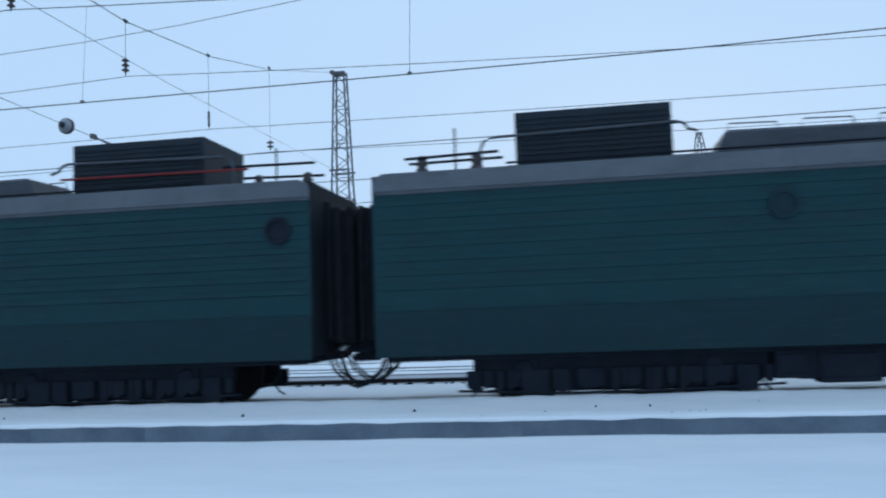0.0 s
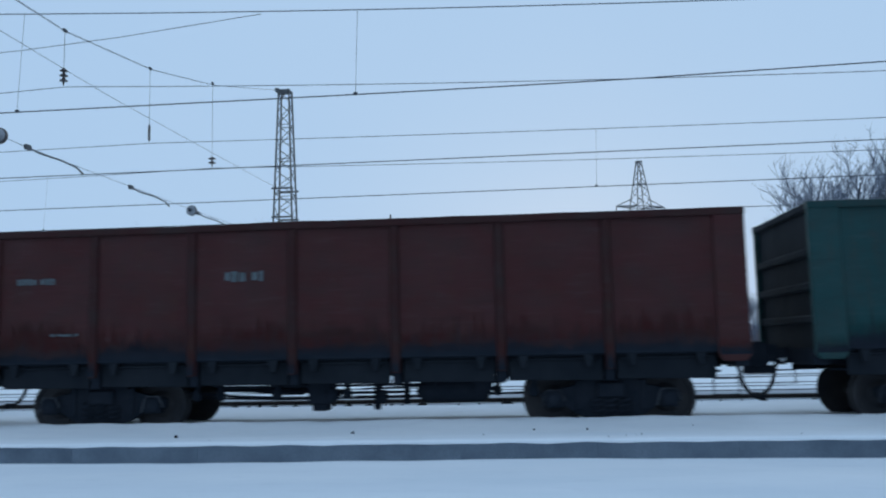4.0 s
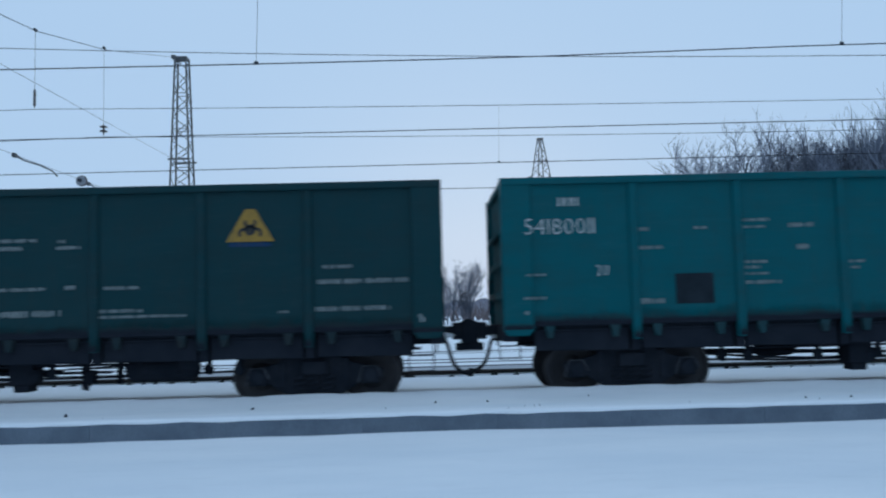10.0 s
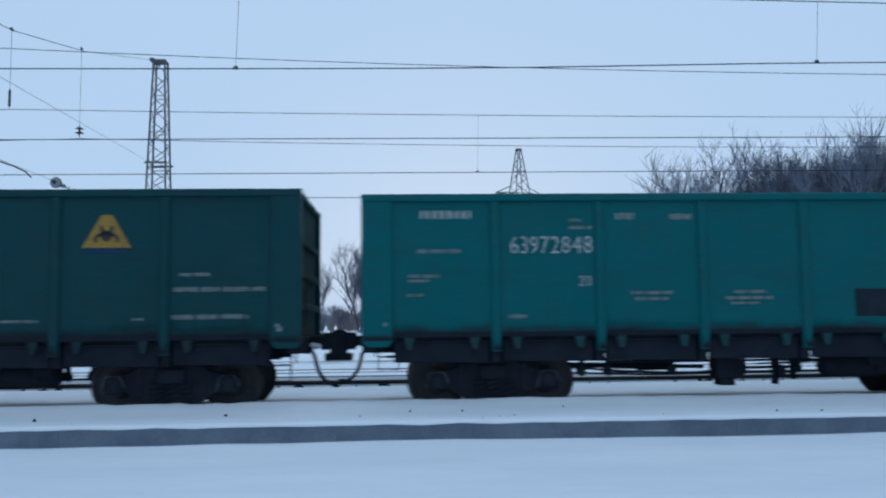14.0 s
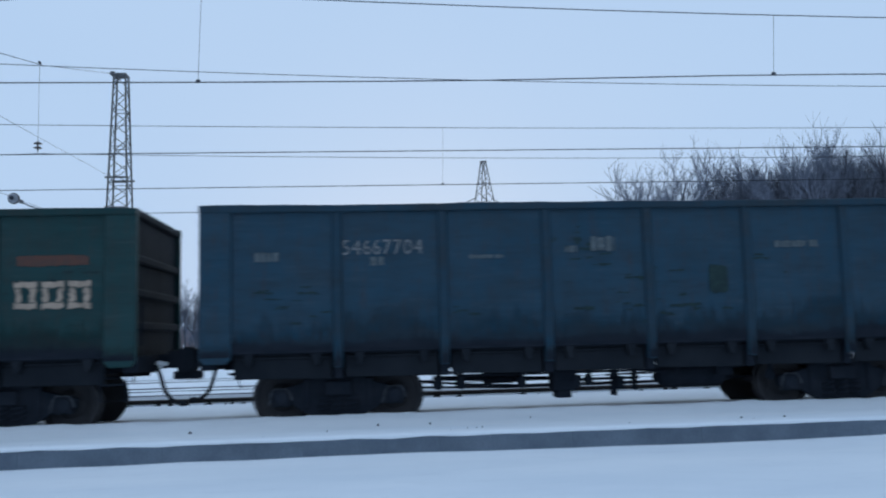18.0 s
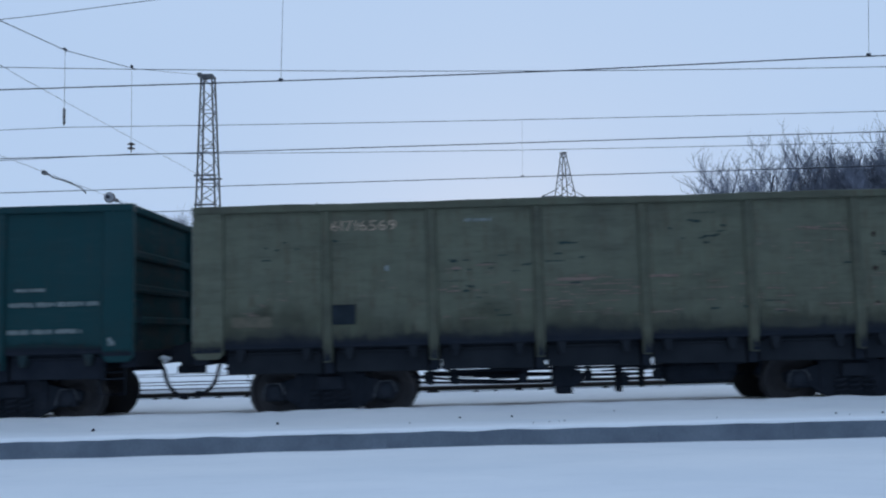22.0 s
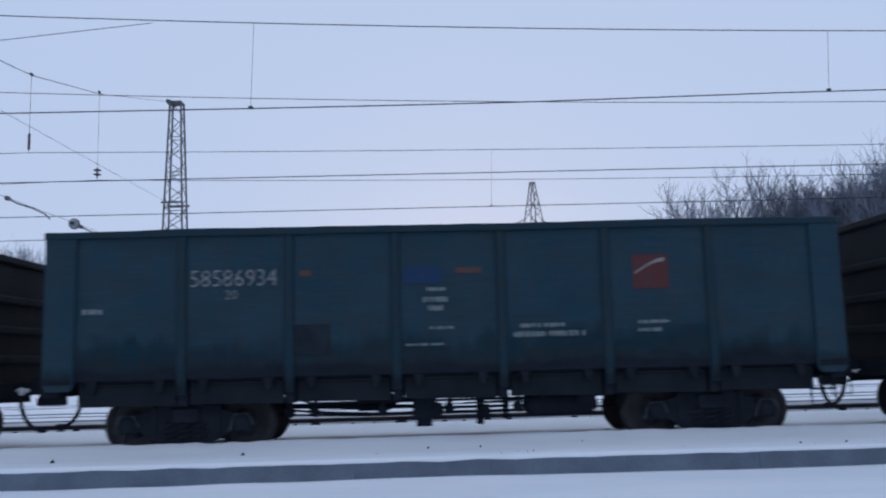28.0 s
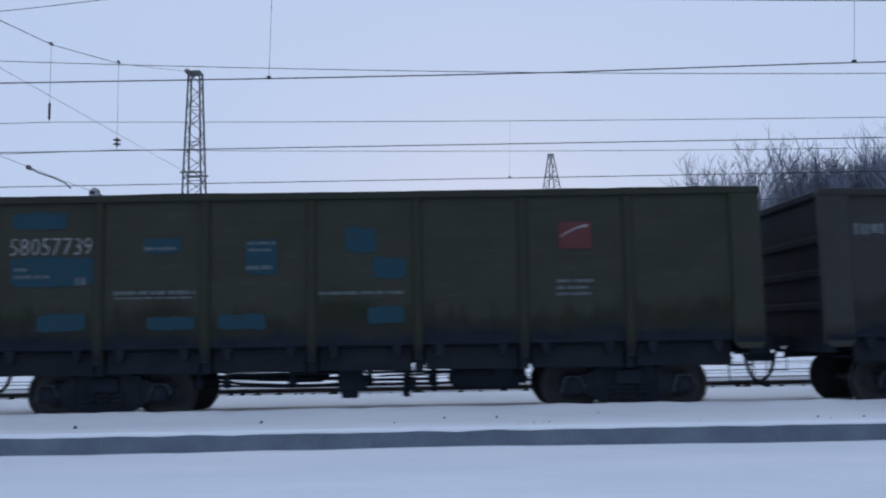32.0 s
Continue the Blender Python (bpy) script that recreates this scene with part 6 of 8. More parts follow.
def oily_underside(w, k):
    """Five tones under the barrel, darker towards the bottom, each with a feathered upper edge."""
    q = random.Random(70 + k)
    for name, mat, base, lift in (("dust_film", TANK_TAN, 1.66, 0.0075), ("brown_film", TANK_BROWN, 1.585, 0.0082), ("sooty_film", TANK_UMBER, 1.53, 0.0089), ("black_film", TANK_BLACK, 1.485, 0.0096), ("oily_underside", GRIME, 1.44, 0.0103)):
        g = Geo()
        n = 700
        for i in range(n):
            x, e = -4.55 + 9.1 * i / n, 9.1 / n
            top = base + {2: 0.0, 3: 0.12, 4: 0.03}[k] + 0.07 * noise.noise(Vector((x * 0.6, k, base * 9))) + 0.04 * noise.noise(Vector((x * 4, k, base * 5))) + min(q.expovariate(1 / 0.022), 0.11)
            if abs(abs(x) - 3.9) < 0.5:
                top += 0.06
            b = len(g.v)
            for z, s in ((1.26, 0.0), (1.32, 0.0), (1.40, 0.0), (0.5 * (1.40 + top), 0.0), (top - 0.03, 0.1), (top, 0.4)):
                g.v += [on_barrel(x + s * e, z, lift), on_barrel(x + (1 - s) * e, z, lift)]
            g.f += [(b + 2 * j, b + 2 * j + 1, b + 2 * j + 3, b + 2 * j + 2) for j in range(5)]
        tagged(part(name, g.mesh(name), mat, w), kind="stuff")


def stain_column(w, name, mat, x, half, z0, z1, seed, lift=0.005, label=""):
    """A run of rust down the barrel with uneven sides, narrowing towards its foot."""
    g = Geo()
    n = 46
    for i in range(n + 1):
        z = z1 + (z0 - z1) * i / n
        wide = half * (1 - 0.45 * i / n)
        left = wide * (1 + 0.5 * noise.noise(Vector((z * 3.1, seed, 1))) + 0.35 * noise.noise(Vector((z * 14, seed, 2))))
        right = wide * (1 + 0.5 * noise.noise(Vector((z * 3.1, seed, 5))) + 0.35 * noise.noise(Vector((z * 14, seed, 7))))
        g.v += [on_barrel(x - left, z, lift), on_barrel(x + right, z, lift)]
    g.f = [(2 * i, 2 * i + 1, 2 * i + 3, 2 * i + 2) for i in range(n)]
    part(name, g.mesh(name, smooth=True), mat, w, label)


def tank_wagon(k, x, body, end_a, end_b, label, fields, stripe_from=-4.55, stripe=None):
    w = thing("tank_wagon", label, "tank wagon", (x, 0, 0), "tank wagons of the train")

    def barrel():
        return Geo().lathe([(-4.62, TANK_R), (-2.4, TANK_R), (0, TANK_R), (2.4, TANK_R), (4.62, TANK_R)], "x", 48, (0, 0, TANK_Z)).mesh("barrel", smooth=True)
    part("barrel", kept("barrel", barrel), body, w)

    def dish():
        pr = [(4.62 + 0.88 * math.sin(a), TANK_R * math.cos(a) if a < 1.55 else 0.01) for a in [i * math.pi / 2 / 14 for i in range(15)]]
        return Geo().lathe(pr, "x", 48, (0, 0, TANK_Z)).mesh("dished_end", smooth=True)
    for s, m in ((1, end_b), (-1, end_a)):
        part("dished_end", kept("dish", dish), m, w, "", (0, 0, 0), (0, 0, 0 if s > 0 else 180))

        def rim():
            ring = [(4.56, TANK_R + 0.006)] + [(4.62 + 0.888 * math.sin(a), (TANK_R + 0.008) * math.cos(a)) for a in [i * math.pi / 4 / 8 for i in range(9)]]
            return Geo().lathe(ring, "x", 48, (0, 0, TANK_Z)).mesh("end_rim", smooth=True)
        part("end_rim", kept("rim", rim), RIM_CREAM, w, "pale cream end ring", (0, 0, 0), (0, 0, 0 if s > 0 else 180))
    for px in (-3.75, -1.5, 1.6, 3.75):
        part("barrel_band", kept("band", lambda: Geo().lathe([(-0.04, TANK_R + 0.001), (-0.03, TANK_R + 0.004), (0.03, TANK_R + 0.004), (0.04, TANK_R + 0.001)], "x", 48, (0, 0, TANK_Z), (-60, 240)).mesh("barrel_band", smooth=True)), body, w, "", (px, 0, 0))

    def snow_cap():
        g = Geo()
        n, m = 45, 9
        for i in range(n):
            px = -5.15 + 10.3 * i / (n - 1)
            shrink = 1.0 if abs(px) < 4.62 else math.cos(math.asin(min((abs(px) - 4.62) / 0.88, 0.98)))
            for j in range(m):
                a = radians(90 + (j - 4) * 10.5 * (1 + 0.12 * noise.noise(Vector((px * 1.3, j * 0.2, 3)))))
                edge = 1 - abs(j - 4) / 4
                rr = TANK_R * shrink + 0.004 + 0.055 * edge ** 0.5 * (1 + 0.4 * noise.noise(Vector((px, j, 1))))
                if j in (0, m - 1):
                    rr = TANK_R * shrink - 0.01
                g.v.append((px, rr * math.cos(a), TANK_Z + rr * math.sin(a)))
        for i in range(n - 1):
            for j in range(m - 1):
                g.f.append((i * m + j, (i + 1) * m + j, (i + 1) * m + j + 1, i * m + j + 1))
        return g.mesh("snow_cap", smooth=True)
    part("snow_cap", kept("snow_cap", snow_cap), SNOW_DIRTY, w, "thin layer of grey snow along the top")
    # frame, saddles, end shields
    for s in (-1, 1):
        part("side_sill", kept("tank_sill", lambda: Geo().box(-5.75, 5.75, -0.06, 0.06, 0.93, 1.12).mesh("side_sill", 0.012)), SILL_PAINT, w, "", (0, s * 1.40, 0))
        for a, b, m in ((-3.35, -2.35, FRESH_TEAL), (0.78, 0.98, TANK_PALE)) if s < 0 and k == 2 else ():
            part("sill_patch", Geo().box(a, b, -1.465, -1.45, 0.945, 1.105).mesh("sill_patch", 0.003), m, w, "repainted patch of the side sill")
        part("end_beam", kept("tank_beam", lambda: Geo().box(-0.12, 0.12, -1.46, 1.46, 0.86, 1.16).mesh("end_beam", 0.02)), HAZE_IRON, w, "", (s * 5.62, 0, 0))

        def shield():
            g = Geo()
            for y in (-0.75, 0.55):
                pts = [(-0.42, 1.12), (-0.30, 1.16), (0.02, 1.42), (0.22, 1.80), (0.30, 2.28), (0.20, 2.30), (0.08, 1.92), (-0.12, 1.56), (-0.42, 1.28)]
                g.prism(pts, y, y + 0.2)
            g.box(0.06, 0.10, -0.6, 0.6, 1.7, 1.95)
            return g.mesh("end_shield", 0.015)
        part("end_shield", kept("shield", shield), HAZE_IRON, w, "curved black steel end shield", (s * 5.50, 0, 0), (0, 0, 0 if s > 0 else 180))
        part("saddle", kept("saddle", lambda: Geo().box(-0.35, 0.35, -1.25, 1.25, 1.0, 1.45).mesh("saddle", 0.03)), HAZE_IRON, w, "", (s * 3.9, 0, 0))
    # The wide upper box is added to block the light under the barrel.
    part("centre_sill", kept("tank_centre", lambda: Geo().box(-5.6, 5.6, -0.25, 0.25, 0.82, 1.2).box(-4.5, 4.5, -0.55, 0.55, 1.0, 1.30).mesh("centre_sill", 0.01)), HAZE_IRON, w)
    # top fittings
    part("valve_dome", kept("dome", lambda: Geo().lathe([(4.30, 0.42), (4.42, 0.42), (4.44, 0.35), (4.93, 0.34), (4.97, 0.30), (4.98, 0.02)], "z", 24).mesh("valve_dome", smooth=False)), GALV_LIGHT, w, "grey cylindrical valve housing", (0.24, 0, 0))
    for s in (-1, 1):
        part("walkway", kept("walkway", lambda: Geo().box(-0.36, 0.36, -0.6, 0.6, 4.44, 4.48).prism([(-0.30, 4.44), (-0.10, 4.33), (0.10, 4.33), (0.30, 4.44)], -0.55, -0.45).prism([(-0.30, 4.44), (-0.10, 4.33), (0.10, 4.33), (0.30, 4.44)], 0.45, 0.55).mesh("walkway", 0.008)), HAZE_IRON, w, "", (0.24 + s * 0.68, 0, 0))

        def rail():
            g = Geo()
            for y in (-0.58, 0.58):
                g.tube([(-0.46, y, 4.46), (-0.46, y, 4.96), (0.36, y, 4.98), (0.36, y, 4.46)], 0.018, 6)
                g.tube([(-0.46, y, 4.72), (0.36, y, 4.74)], 0.013, 6)
            g.tube([(0.36, -0.58, 4.98), (0.36, 0.58, 4.98)], 0.016, 6)
            return g.mesh("guard_rail")
        part("guard_rail", kept("guard", rail), GALV_LIGHT, w, "", (0.22 + s * 0.62, 0, 0), (0, 0, 0 if s > 0 else 180))

        def horn(s=s):
            g = Geo().tube([(0.0, -0.50, 4.12), (0.0, -0.50, 4.66), (0.0, -0.47, 4.82), (0.0, -0.38, 4.93), (0.0, -0.2, 4.98), (0.0, 0.2, 4.98), (0.0, 0.38, 4.93), (0.0, 0.47, 4.82), (0.0, 0.50, 4.66), (0.0, 0.50, 4.12)], 0.052, 10)
            for y in (-0.5, 0.5):
                g.tube([(s * 0.01, y, 4.78), (s * 0.30, y * 0.9, 4.24)], 0.026, 6)
                g.lathe([(4.16, 0.10), (4.24, 0.10), (4.25, 0.05)], "z", 12, (0, y, 0))
            return g.mesh("vent_pipe", smooth=False)
        part("vent_pipe", kept(("horn", s), horn), GALV_LIGHT, w, "bent grey vent pipe", (-1.50 if s < 0 else 1.82, 0, 0))

    def ladder():
        g = Geo()
        for px in (-0.21, 0.21):
            pts = [(px, -math.cos(a) * (TANK_R + 0.10), TANK_Z + math.sin(a) * (TANK_R + 0.10)) for a in [radians(-44 + 11 * i) for i in range(12)]]
            g.tube(pts, 0.014, 5)
        return g.mesh("ladder")
    steps = part("ladder", kept("ladder", ladder), LADDER, w, "narrow rust-washed steel ladder", (0.27, 0, 0))
    for z in (1.92, 2.38, 3.05, 3.28, 3.56, 3.86):
        a = math.asin((z - TANK_Z) / (TANK_R + 0.1))
        part("ladder_step", kept("ladder_step", lambda: Geo().box(-0.20, 0.20, -0.05, 0.10, -0.02, 0.02).box(-0.20, 0.20, -0.05, -0.03, -0.05, 0.0).mesh("ladder_step", 0.006)), RUSTY, steps, "", (0, -math.cos(a) * (TANK_R + 0.10), z))
    stain_column(w, "rust_wash", RUST_WASH, 0.27, 0.36, 1.55, 4.12, k * 7.0, 0.004, "rust-washed paint behind the ladder")
    for i, px in enumerate((-3.75, -1.5, 1.6, 3.75)):
        stain_column(w, "seam_rust", RUST_WASH, px, (0.028, 0.022, 0.075, 0.03)[i], (2.95, 3.4, 3.05, 3.1)[i], 4.10, k * 7.0 + i + 1, 0.0055, "rust along a weld seam")
    strip_on_barrel(w, "red_stripe", stripe or STRIPE, stripe_from, 4.72, 2.58, 2.90, 0.007, "long dark red hazard stripe")
    if stripe_from > -4:
        strip_on_barrel(w, "faded_stripe", STRIPE_FADED, -4.55, stripe_from, 2.58, 2.90, 0.007, "overpainted, faded stretch of the stripe")
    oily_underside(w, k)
    for f in fields:
        f(w)
    wheels = []
    for e in (-1, 1):
        bogie(w, e * 3.9, wheels)
    ends(w, 6.0)
    brake_gear(w, 0.15)
    WHEELS[k] = (w, wheels, WHEEL_R)
    return w


# ---------------------------------------------------------------- locomotive
LOCO_R = 0.625


def loco_section(k, x, flip, label, raised):
    """One section of the electric locomotive; its cab is at +x, the plain end at -x."""
    w = thing("electric_locomotive", label, "locomotive", (x, 0, 0), "locomotive sections")
    w.matrix_basis = pose(x, 0, 0, 0, 0, 180 if flip else 0)
    rear, cab0 = -7.66, 4.6
    for s in (-1, 1):
        part("side_wall", kept("loco_side", lambda: Geo().box(rear, cab0, -0.02, 0.02, 0.86, 3.52).mesh("side_wall", 0.01)), LOCO_GREEN, w, "", (0, s * 1.53, 0))
        for z in np.arange(1.95, 3.45, 0.235):
            part("corrugation", kept("corr", lambda: Geo().prism([(rear + 0.05, -0.055), (cab0 - 0.12, -0.055), (cab0 - 0.12, 0.055), (rear + 0.05, 0.055)], -0.012, 0.02).mesh("corrugation", 0.012)), LOCO_GREEN, w, "", (0, s * 1.552, float(z)))
        # Band of darker green along the foot of the wall.
        part("skirt_band", kept("skirt", lambda: Geo().box(rear, cab0 + 2.65, -0.03, 0.02, 0.80, 1.55).mesh("skirt_band", 0.012)), LOCO_DARK, w, "darker lower band", (0, s * 1.56, 0))
        for px in (-1.1, 2.02, -7.1) if flip else (-1.1, 2.02):
            g = kept("porthole", lambda: Geo().lathe([(-0.02, 0.24), (0.012, 0.235), (0.012, 0.17), (-0.03, 0.17), (-0.03, 0.02)], "y", 24).mesh("porthole"))
            part("porthole", g, GRIME if px < -7 else LOCO_DARK, w, "round dark porthole", (px, s * 1.60, 3.0), (0, 0, 0 if s > 0 else 180))
        part("gutter", kept("gutter", lambda: Geo().box(rear, 7.05, -0.03, 0.03, 3.50, 3.56).mesh("gutter", 0.01)), LOCO_GREY, w, "", (0, s * 1.55, 0))
        part("cornice", kept("cornice", lambda: Geo().prism([(rear, 3.56), (4.7, 3.56), (4.7, 3.87), (rear + 0.18, 3.87), (rear + 0.04, 3.80), (rear, 3.68)], -0.03, 0.03).mesh("cornice", 0.012)), LOCO_CORNICE, w, "pale grey cornice panel under the roof", (0, s * 1.535, 0))

    def roof():
        pts = [(1.54, 3.55), (1.50, 3.72), (1.34, 3.85), (0.9, 3.97), (0, 4.03), (-0.9, 3.97), (-1.34, 3.85), (-1.50, 3.72), (-1.54, 3.55)]
        g = Geo()
        n = len(pts)
        for px, drop in ((rear, 0.30), (rear + 0.25, 0.06), (rear + 0.7, 0.0), (5.5, 0), (7.0, 0.03), (7.12, 0.12)):
            g.v += [(px, y, z - drop) for y, z in pts]
        for i in range(5):
            for j in range(n - 1):
                g.f.append((i * n + j, i * n + j + 1, (i + 1) * n + j + 1, (i + 1) * n + j))
        g.f += [tuple(range(n)), tuple(5 * n + j for j in range(n))]
        return g.mesh("roof", smooth=False)
    part("roof", kept("loco_roof", roof), LOCO_GREY, w, "grey rounded roof with snow dust")

    cab_parts = [("cab_front", "front", lambda: Geo().prism([(7.16, 0.9), (7.22, 0.9), (7.42, 1.2), (7.44, 2.2), (7.40, 2.70), (7.34, 2.70), (7.38, 2.2), (7.36, 1.2)], -1.48, 1.48)),
                 ("cab_header", "header", lambda: Geo().prism([(7.07, 3.42), (7.13, 3.42), (7.06, 3.56), (7.0, 3.56)], -1.48, 1.48)),
                 ("windscreen_post", "wpost", lambda: Geo().prism([(7.34, 2.70), (7.40, 2.70), (7.13, 3.42), (7.07, 3.42)], -0.06, 0.06)),
                 ("cab_bulkhead", "bulk", lambda: Geo().box(cab0 + 0.8, cab0 + 0.86, -1.48, 1.48, 1.1, 3.44)),
                 ("cab_ceiling", "ceil", lambda: Geo().box(cab0, 7.0, -1.48, 1.48, 3.44, 3.5))]
    for y in (-1.54, 1.48):
        cab_parts += [("cab_panel", ("low", y), lambda y=y: Geo().prism([(cab0, 0.9), (7.22, 0.9), (7.42, 1.2), (7.44, 2.2), (7.40, 2.68), (cab0, 2.68)], y, y + 0.06)),
                      ("cab_panel", ("high", y), lambda y=y: Geo().prism([(cab0, 3.42), (7.13, 3.42), (7.06, 3.56), (cab0, 3.56)], y, y + 0.06)),
                      ("cab_panel", ("back", y), lambda y=y: Geo().prism([(cab0, 2.68), (5.82, 2.68), (5.82, 3.42), (cab0, 3.42)], y, y + 0.06)),
                      ("cab_panel", ("fore", y), lambda y=y: Geo().prism([(6.86, 2.68), (7.40, 2.68), (7.13, 3.42), (6.86, 3.42)], y, y + 0.06)),
                      ("window_post", ("post", y), lambda y=y: Geo().box(6.36, 6.42, y, y + 0.06, 2.68, 3.42))]
    for name, key, make in cab_parts:
        part(name, kept(("cab", key), lambda: make().mesh(name, 0.006)), LOCO_FRONT if key in ("front", "header") else LOCO_GREEN, w)
    for y in (-1.1, 0.5):
        part("driver_seat", kept("seat", lambda: Geo().box(5.75, 6.15, 0, 0.5, 2.2, 2.35).box(5.75, 5.85, 0, 0.5, 2.3, 3.0).mesh("driver_seat", 0.03)), RUBBER, w, "", (0, y, 0))
    for s in (-1, 1):
        part("side_window", kept("cabwin", lambda: Geo().box(5.82, 6.86, -0.006, 0.006, 2.68, 3.42).mesh("side_window")), GLASS, w, "dark cab side window", (0, s * 1.50, 0))
        part("window_frame", kept("cabframe", lambda: Geo().box(5.78, 6.90, -0.012, 0.012, 2.64, 2.69).box(5.78, 6.90, -0.012, 0.012, 3.41, 3.46).box(5.78, 5.83, -0.012, 0.012, 2.69, 3.41).box(6.85, 6.90, -0.012, 0.012, 2.69, 3.41).mesh("window_frame")), LOCO_DARK, w, "", (0, s * 1.55, 0))
        # Flat dark strip: the door recess's shade is put into its colour.
        part("door_groove", kept("groove", lambda: Geo().box(4.66, 4.92, -0.006, 0.006, 1.1, 3.40).mesh("door_groove")), LOCO_DARK, w, "dark strip painted for the shade of the cab door recess", (0, s * 1.545, 0))
        part("handrail", kept("cabrail", lambda: Geo().tube([(5.02, 0, 1.2), (5.02, -0.06, 1.25), (5.02, -0.06, 2.6), (5.02, 0, 2.65)], 0.016, 6).mesh("handrail")), LOCO_DARK, w, "", (0, s * 1.545, 0), (0, 0, 0))
        part("corner_lamp", kept("lamp", lambda: Geo().lathe([(0, 0.12), (0.1, 0.13), (0.14, 0.10), (0.145, 0.02)], "x", 18).mesh("corner_lamp", smooth=True)), GALV_LIGHT, w, "round grey buffer lamp", (7.42, s * 1.05, 1.98))
        part("windscreen", kept("screen", lambda: Geo().prism([(7.365, 2.70), (7.377, 2.705), (7.107, 3.42), (7.095, 3.415)], 0.06, 1.48).mesh("windscreen")), GLASS, w, "raked windscreen", (0, 0 if s > 0 else -1.54, 0))
        part("drip_strip", kept("drip", lambda: Geo().box(4.7, 7.08, -0.02, 0.02, 3.545, 3.575).mesh("drip_strip", 0.006)), GALV_LIGHT, w, "pale rain strip over the cab", (0, s * 1.59, 0))
        part("step", kept("locostep", lambda: Geo().box(4.6, 5.1, -0.08, 0.06, 0.35, 0.40).box(4.6, 4.64, -0.02, 0.02, 0.35, 0.95).box(5.06, 5.1, -0.02, 0.02, 0.35, 0.95).mesh("step", 0.008)), GRIME, w, "", (0, s * 1.5, 0))
        part("mirror", kept("mirror", lambda: Geo().box(7.25, 7.35, -0.14, 0.0, 2.95, 3.2).mesh("mirror", 0.02)), GRIME, w, "", (0, s * 1.6, 0))
        part("red_band", kept("redband", lambda: Geo().box(6.98, 7.455, -0.01, 0.01, 1.78, 2.02).mesh("red_band", 0.006)), LOCO_RED, w, "red warning band", (0, s * 1.60, 0))
        part("lower_red_band", kept("redband2", lambda: Geo().box(6.95, 7.84, -0.01, 0.01, 1.24, 1.45).mesh("lower_red_band", 0.006)), LOCO_RED, w, "red warning band", (0, s * 1.605, 0))
        part("upper_red_stripe", kept("redband3", lambda: Geo().box(7.0, 7.42, -0.008, 0.008, 2.55, 2.64).mesh("upper_red_stripe", 0.006)), LOCO_RED, w, "", (0, s * 1.56, 0))
    # Added dark panels; they stop light passing through the cab windows.
    part("cab_partition", kept("partition", lambda: Geo().box(6.12, 7.05, 0.9, 0.95, 1.9, 3.43).box(5.45, 5.9, 0.9, 0.95, 1.9, 3.43).box(5.46, 7.2, -1.4, 1.4, 2.0, 2.66).mesh("cab_partition", 0.01)), GRIME, w, "added dark panels that block the light through the cab")
    part("front_red_band", kept("redfront", lambda: Geo().box(7.445, 7.46, -1.5, 1.5, 1.80, 2.0).mesh("front_red_band", 0.004)), LOCO_RED, w)
    part("buffer_platform", kept("bufplat", lambda: Geo().prism([(7.2, 0.86), (7.84, 0.95), (7.84, 1.64), (7.2, 1.64)], -1.57, 1.57).mesh("buffer_platform", 0.03)), LOCO_FRONT, w, "dark front apron")
    part("snow_plough", kept("plough", lambda: Geo().prism([(6.5, 0.30), (6.62, 0.16), (7.36, 0.14), (7.56, 0.24), (7.44, 0.85), (6.5, 0.85)], -1.4, 1.4).mesh("snow_plough", 0.02)), GRIME, w)
    part("roof_headlight", kept("headlight", lambda: Geo().prism([(6.2, 3.95), (7.02, 3.85), (7.14, 3.86), (7.18, 4.30), (7.08, 4.31), (6.95, 4.20), (6.5, 4.10)], -0.36, 0.36).lathe([(7.1, 0.16), (7.19, 0.18), (7.20, 0.16), (7.19, 0.02)], "x", 20, (0, 0, 4.08)).mesh("roof_headlight", 0.01)), LOCO_GREY, w, "grey roof headlight housing")
    # The gap's shade is put into this end wall's colour.
    part("end_wall", kept("loco_end", lambda: Geo().box(rear - 0.02, rear + 0.06, -1.5, 1.5, 0.86, 3.85).box(rear - 0.12, rear - 0.02, -0.75, 0.75, 1.1, 3.58).mesh("end_wall", 0.02)), SOOT_SHADE, w, "dark end wall with gangway frame")
    for fold, (a, b, half, z0, z1) in enumerate(((0.5, 0.4, 0.68, 1.05, 3.5), (0.39, 0.3, 0.64, 1.08, 3.46), (0.29, 0.12, 0.68, 1.05, 3.5))):
        part("gangway_fold", kept(("bellows", fold), lambda: Geo().box(rear - a, rear - b, -half, half, z0, z1).mesh("gangway_fold", 0.04)), RUBBER, w)
    part("underframe", kept("locoframe", lambda: Geo().box(-7.5, 7.2, -1.35, 1.35, 0.72, 0.92).box(-1.0, 0.7, -1.3, 1.3, 0.28, 0.74).mesh("underframe", 0.02)), GRIME, w)

    # roof gear
    shift = -0.45 if flip else -0.24

    def intake():
        return Geo().box(-5.02, -2.4, -0.92, 0.92, 3.9, 4.90).mesh("roof_intake", 0.01)
    part("roof_intake", kept("intake", intake), INTAKE, w, "big black louvred roof box", (shift, 0, 0))
    for i in range(9):
        for y in (-0.925, 0.925):
            part("louvre", kept("louvre", lambda: Geo().box(-4.95, -2.47, -0.025, 0.025, 0, 0.03).mesh("louvre")), INTAKE, w, "", (shift, y, 4.06 + i * 0.088))
    near = 1.0 if flip else -1.0
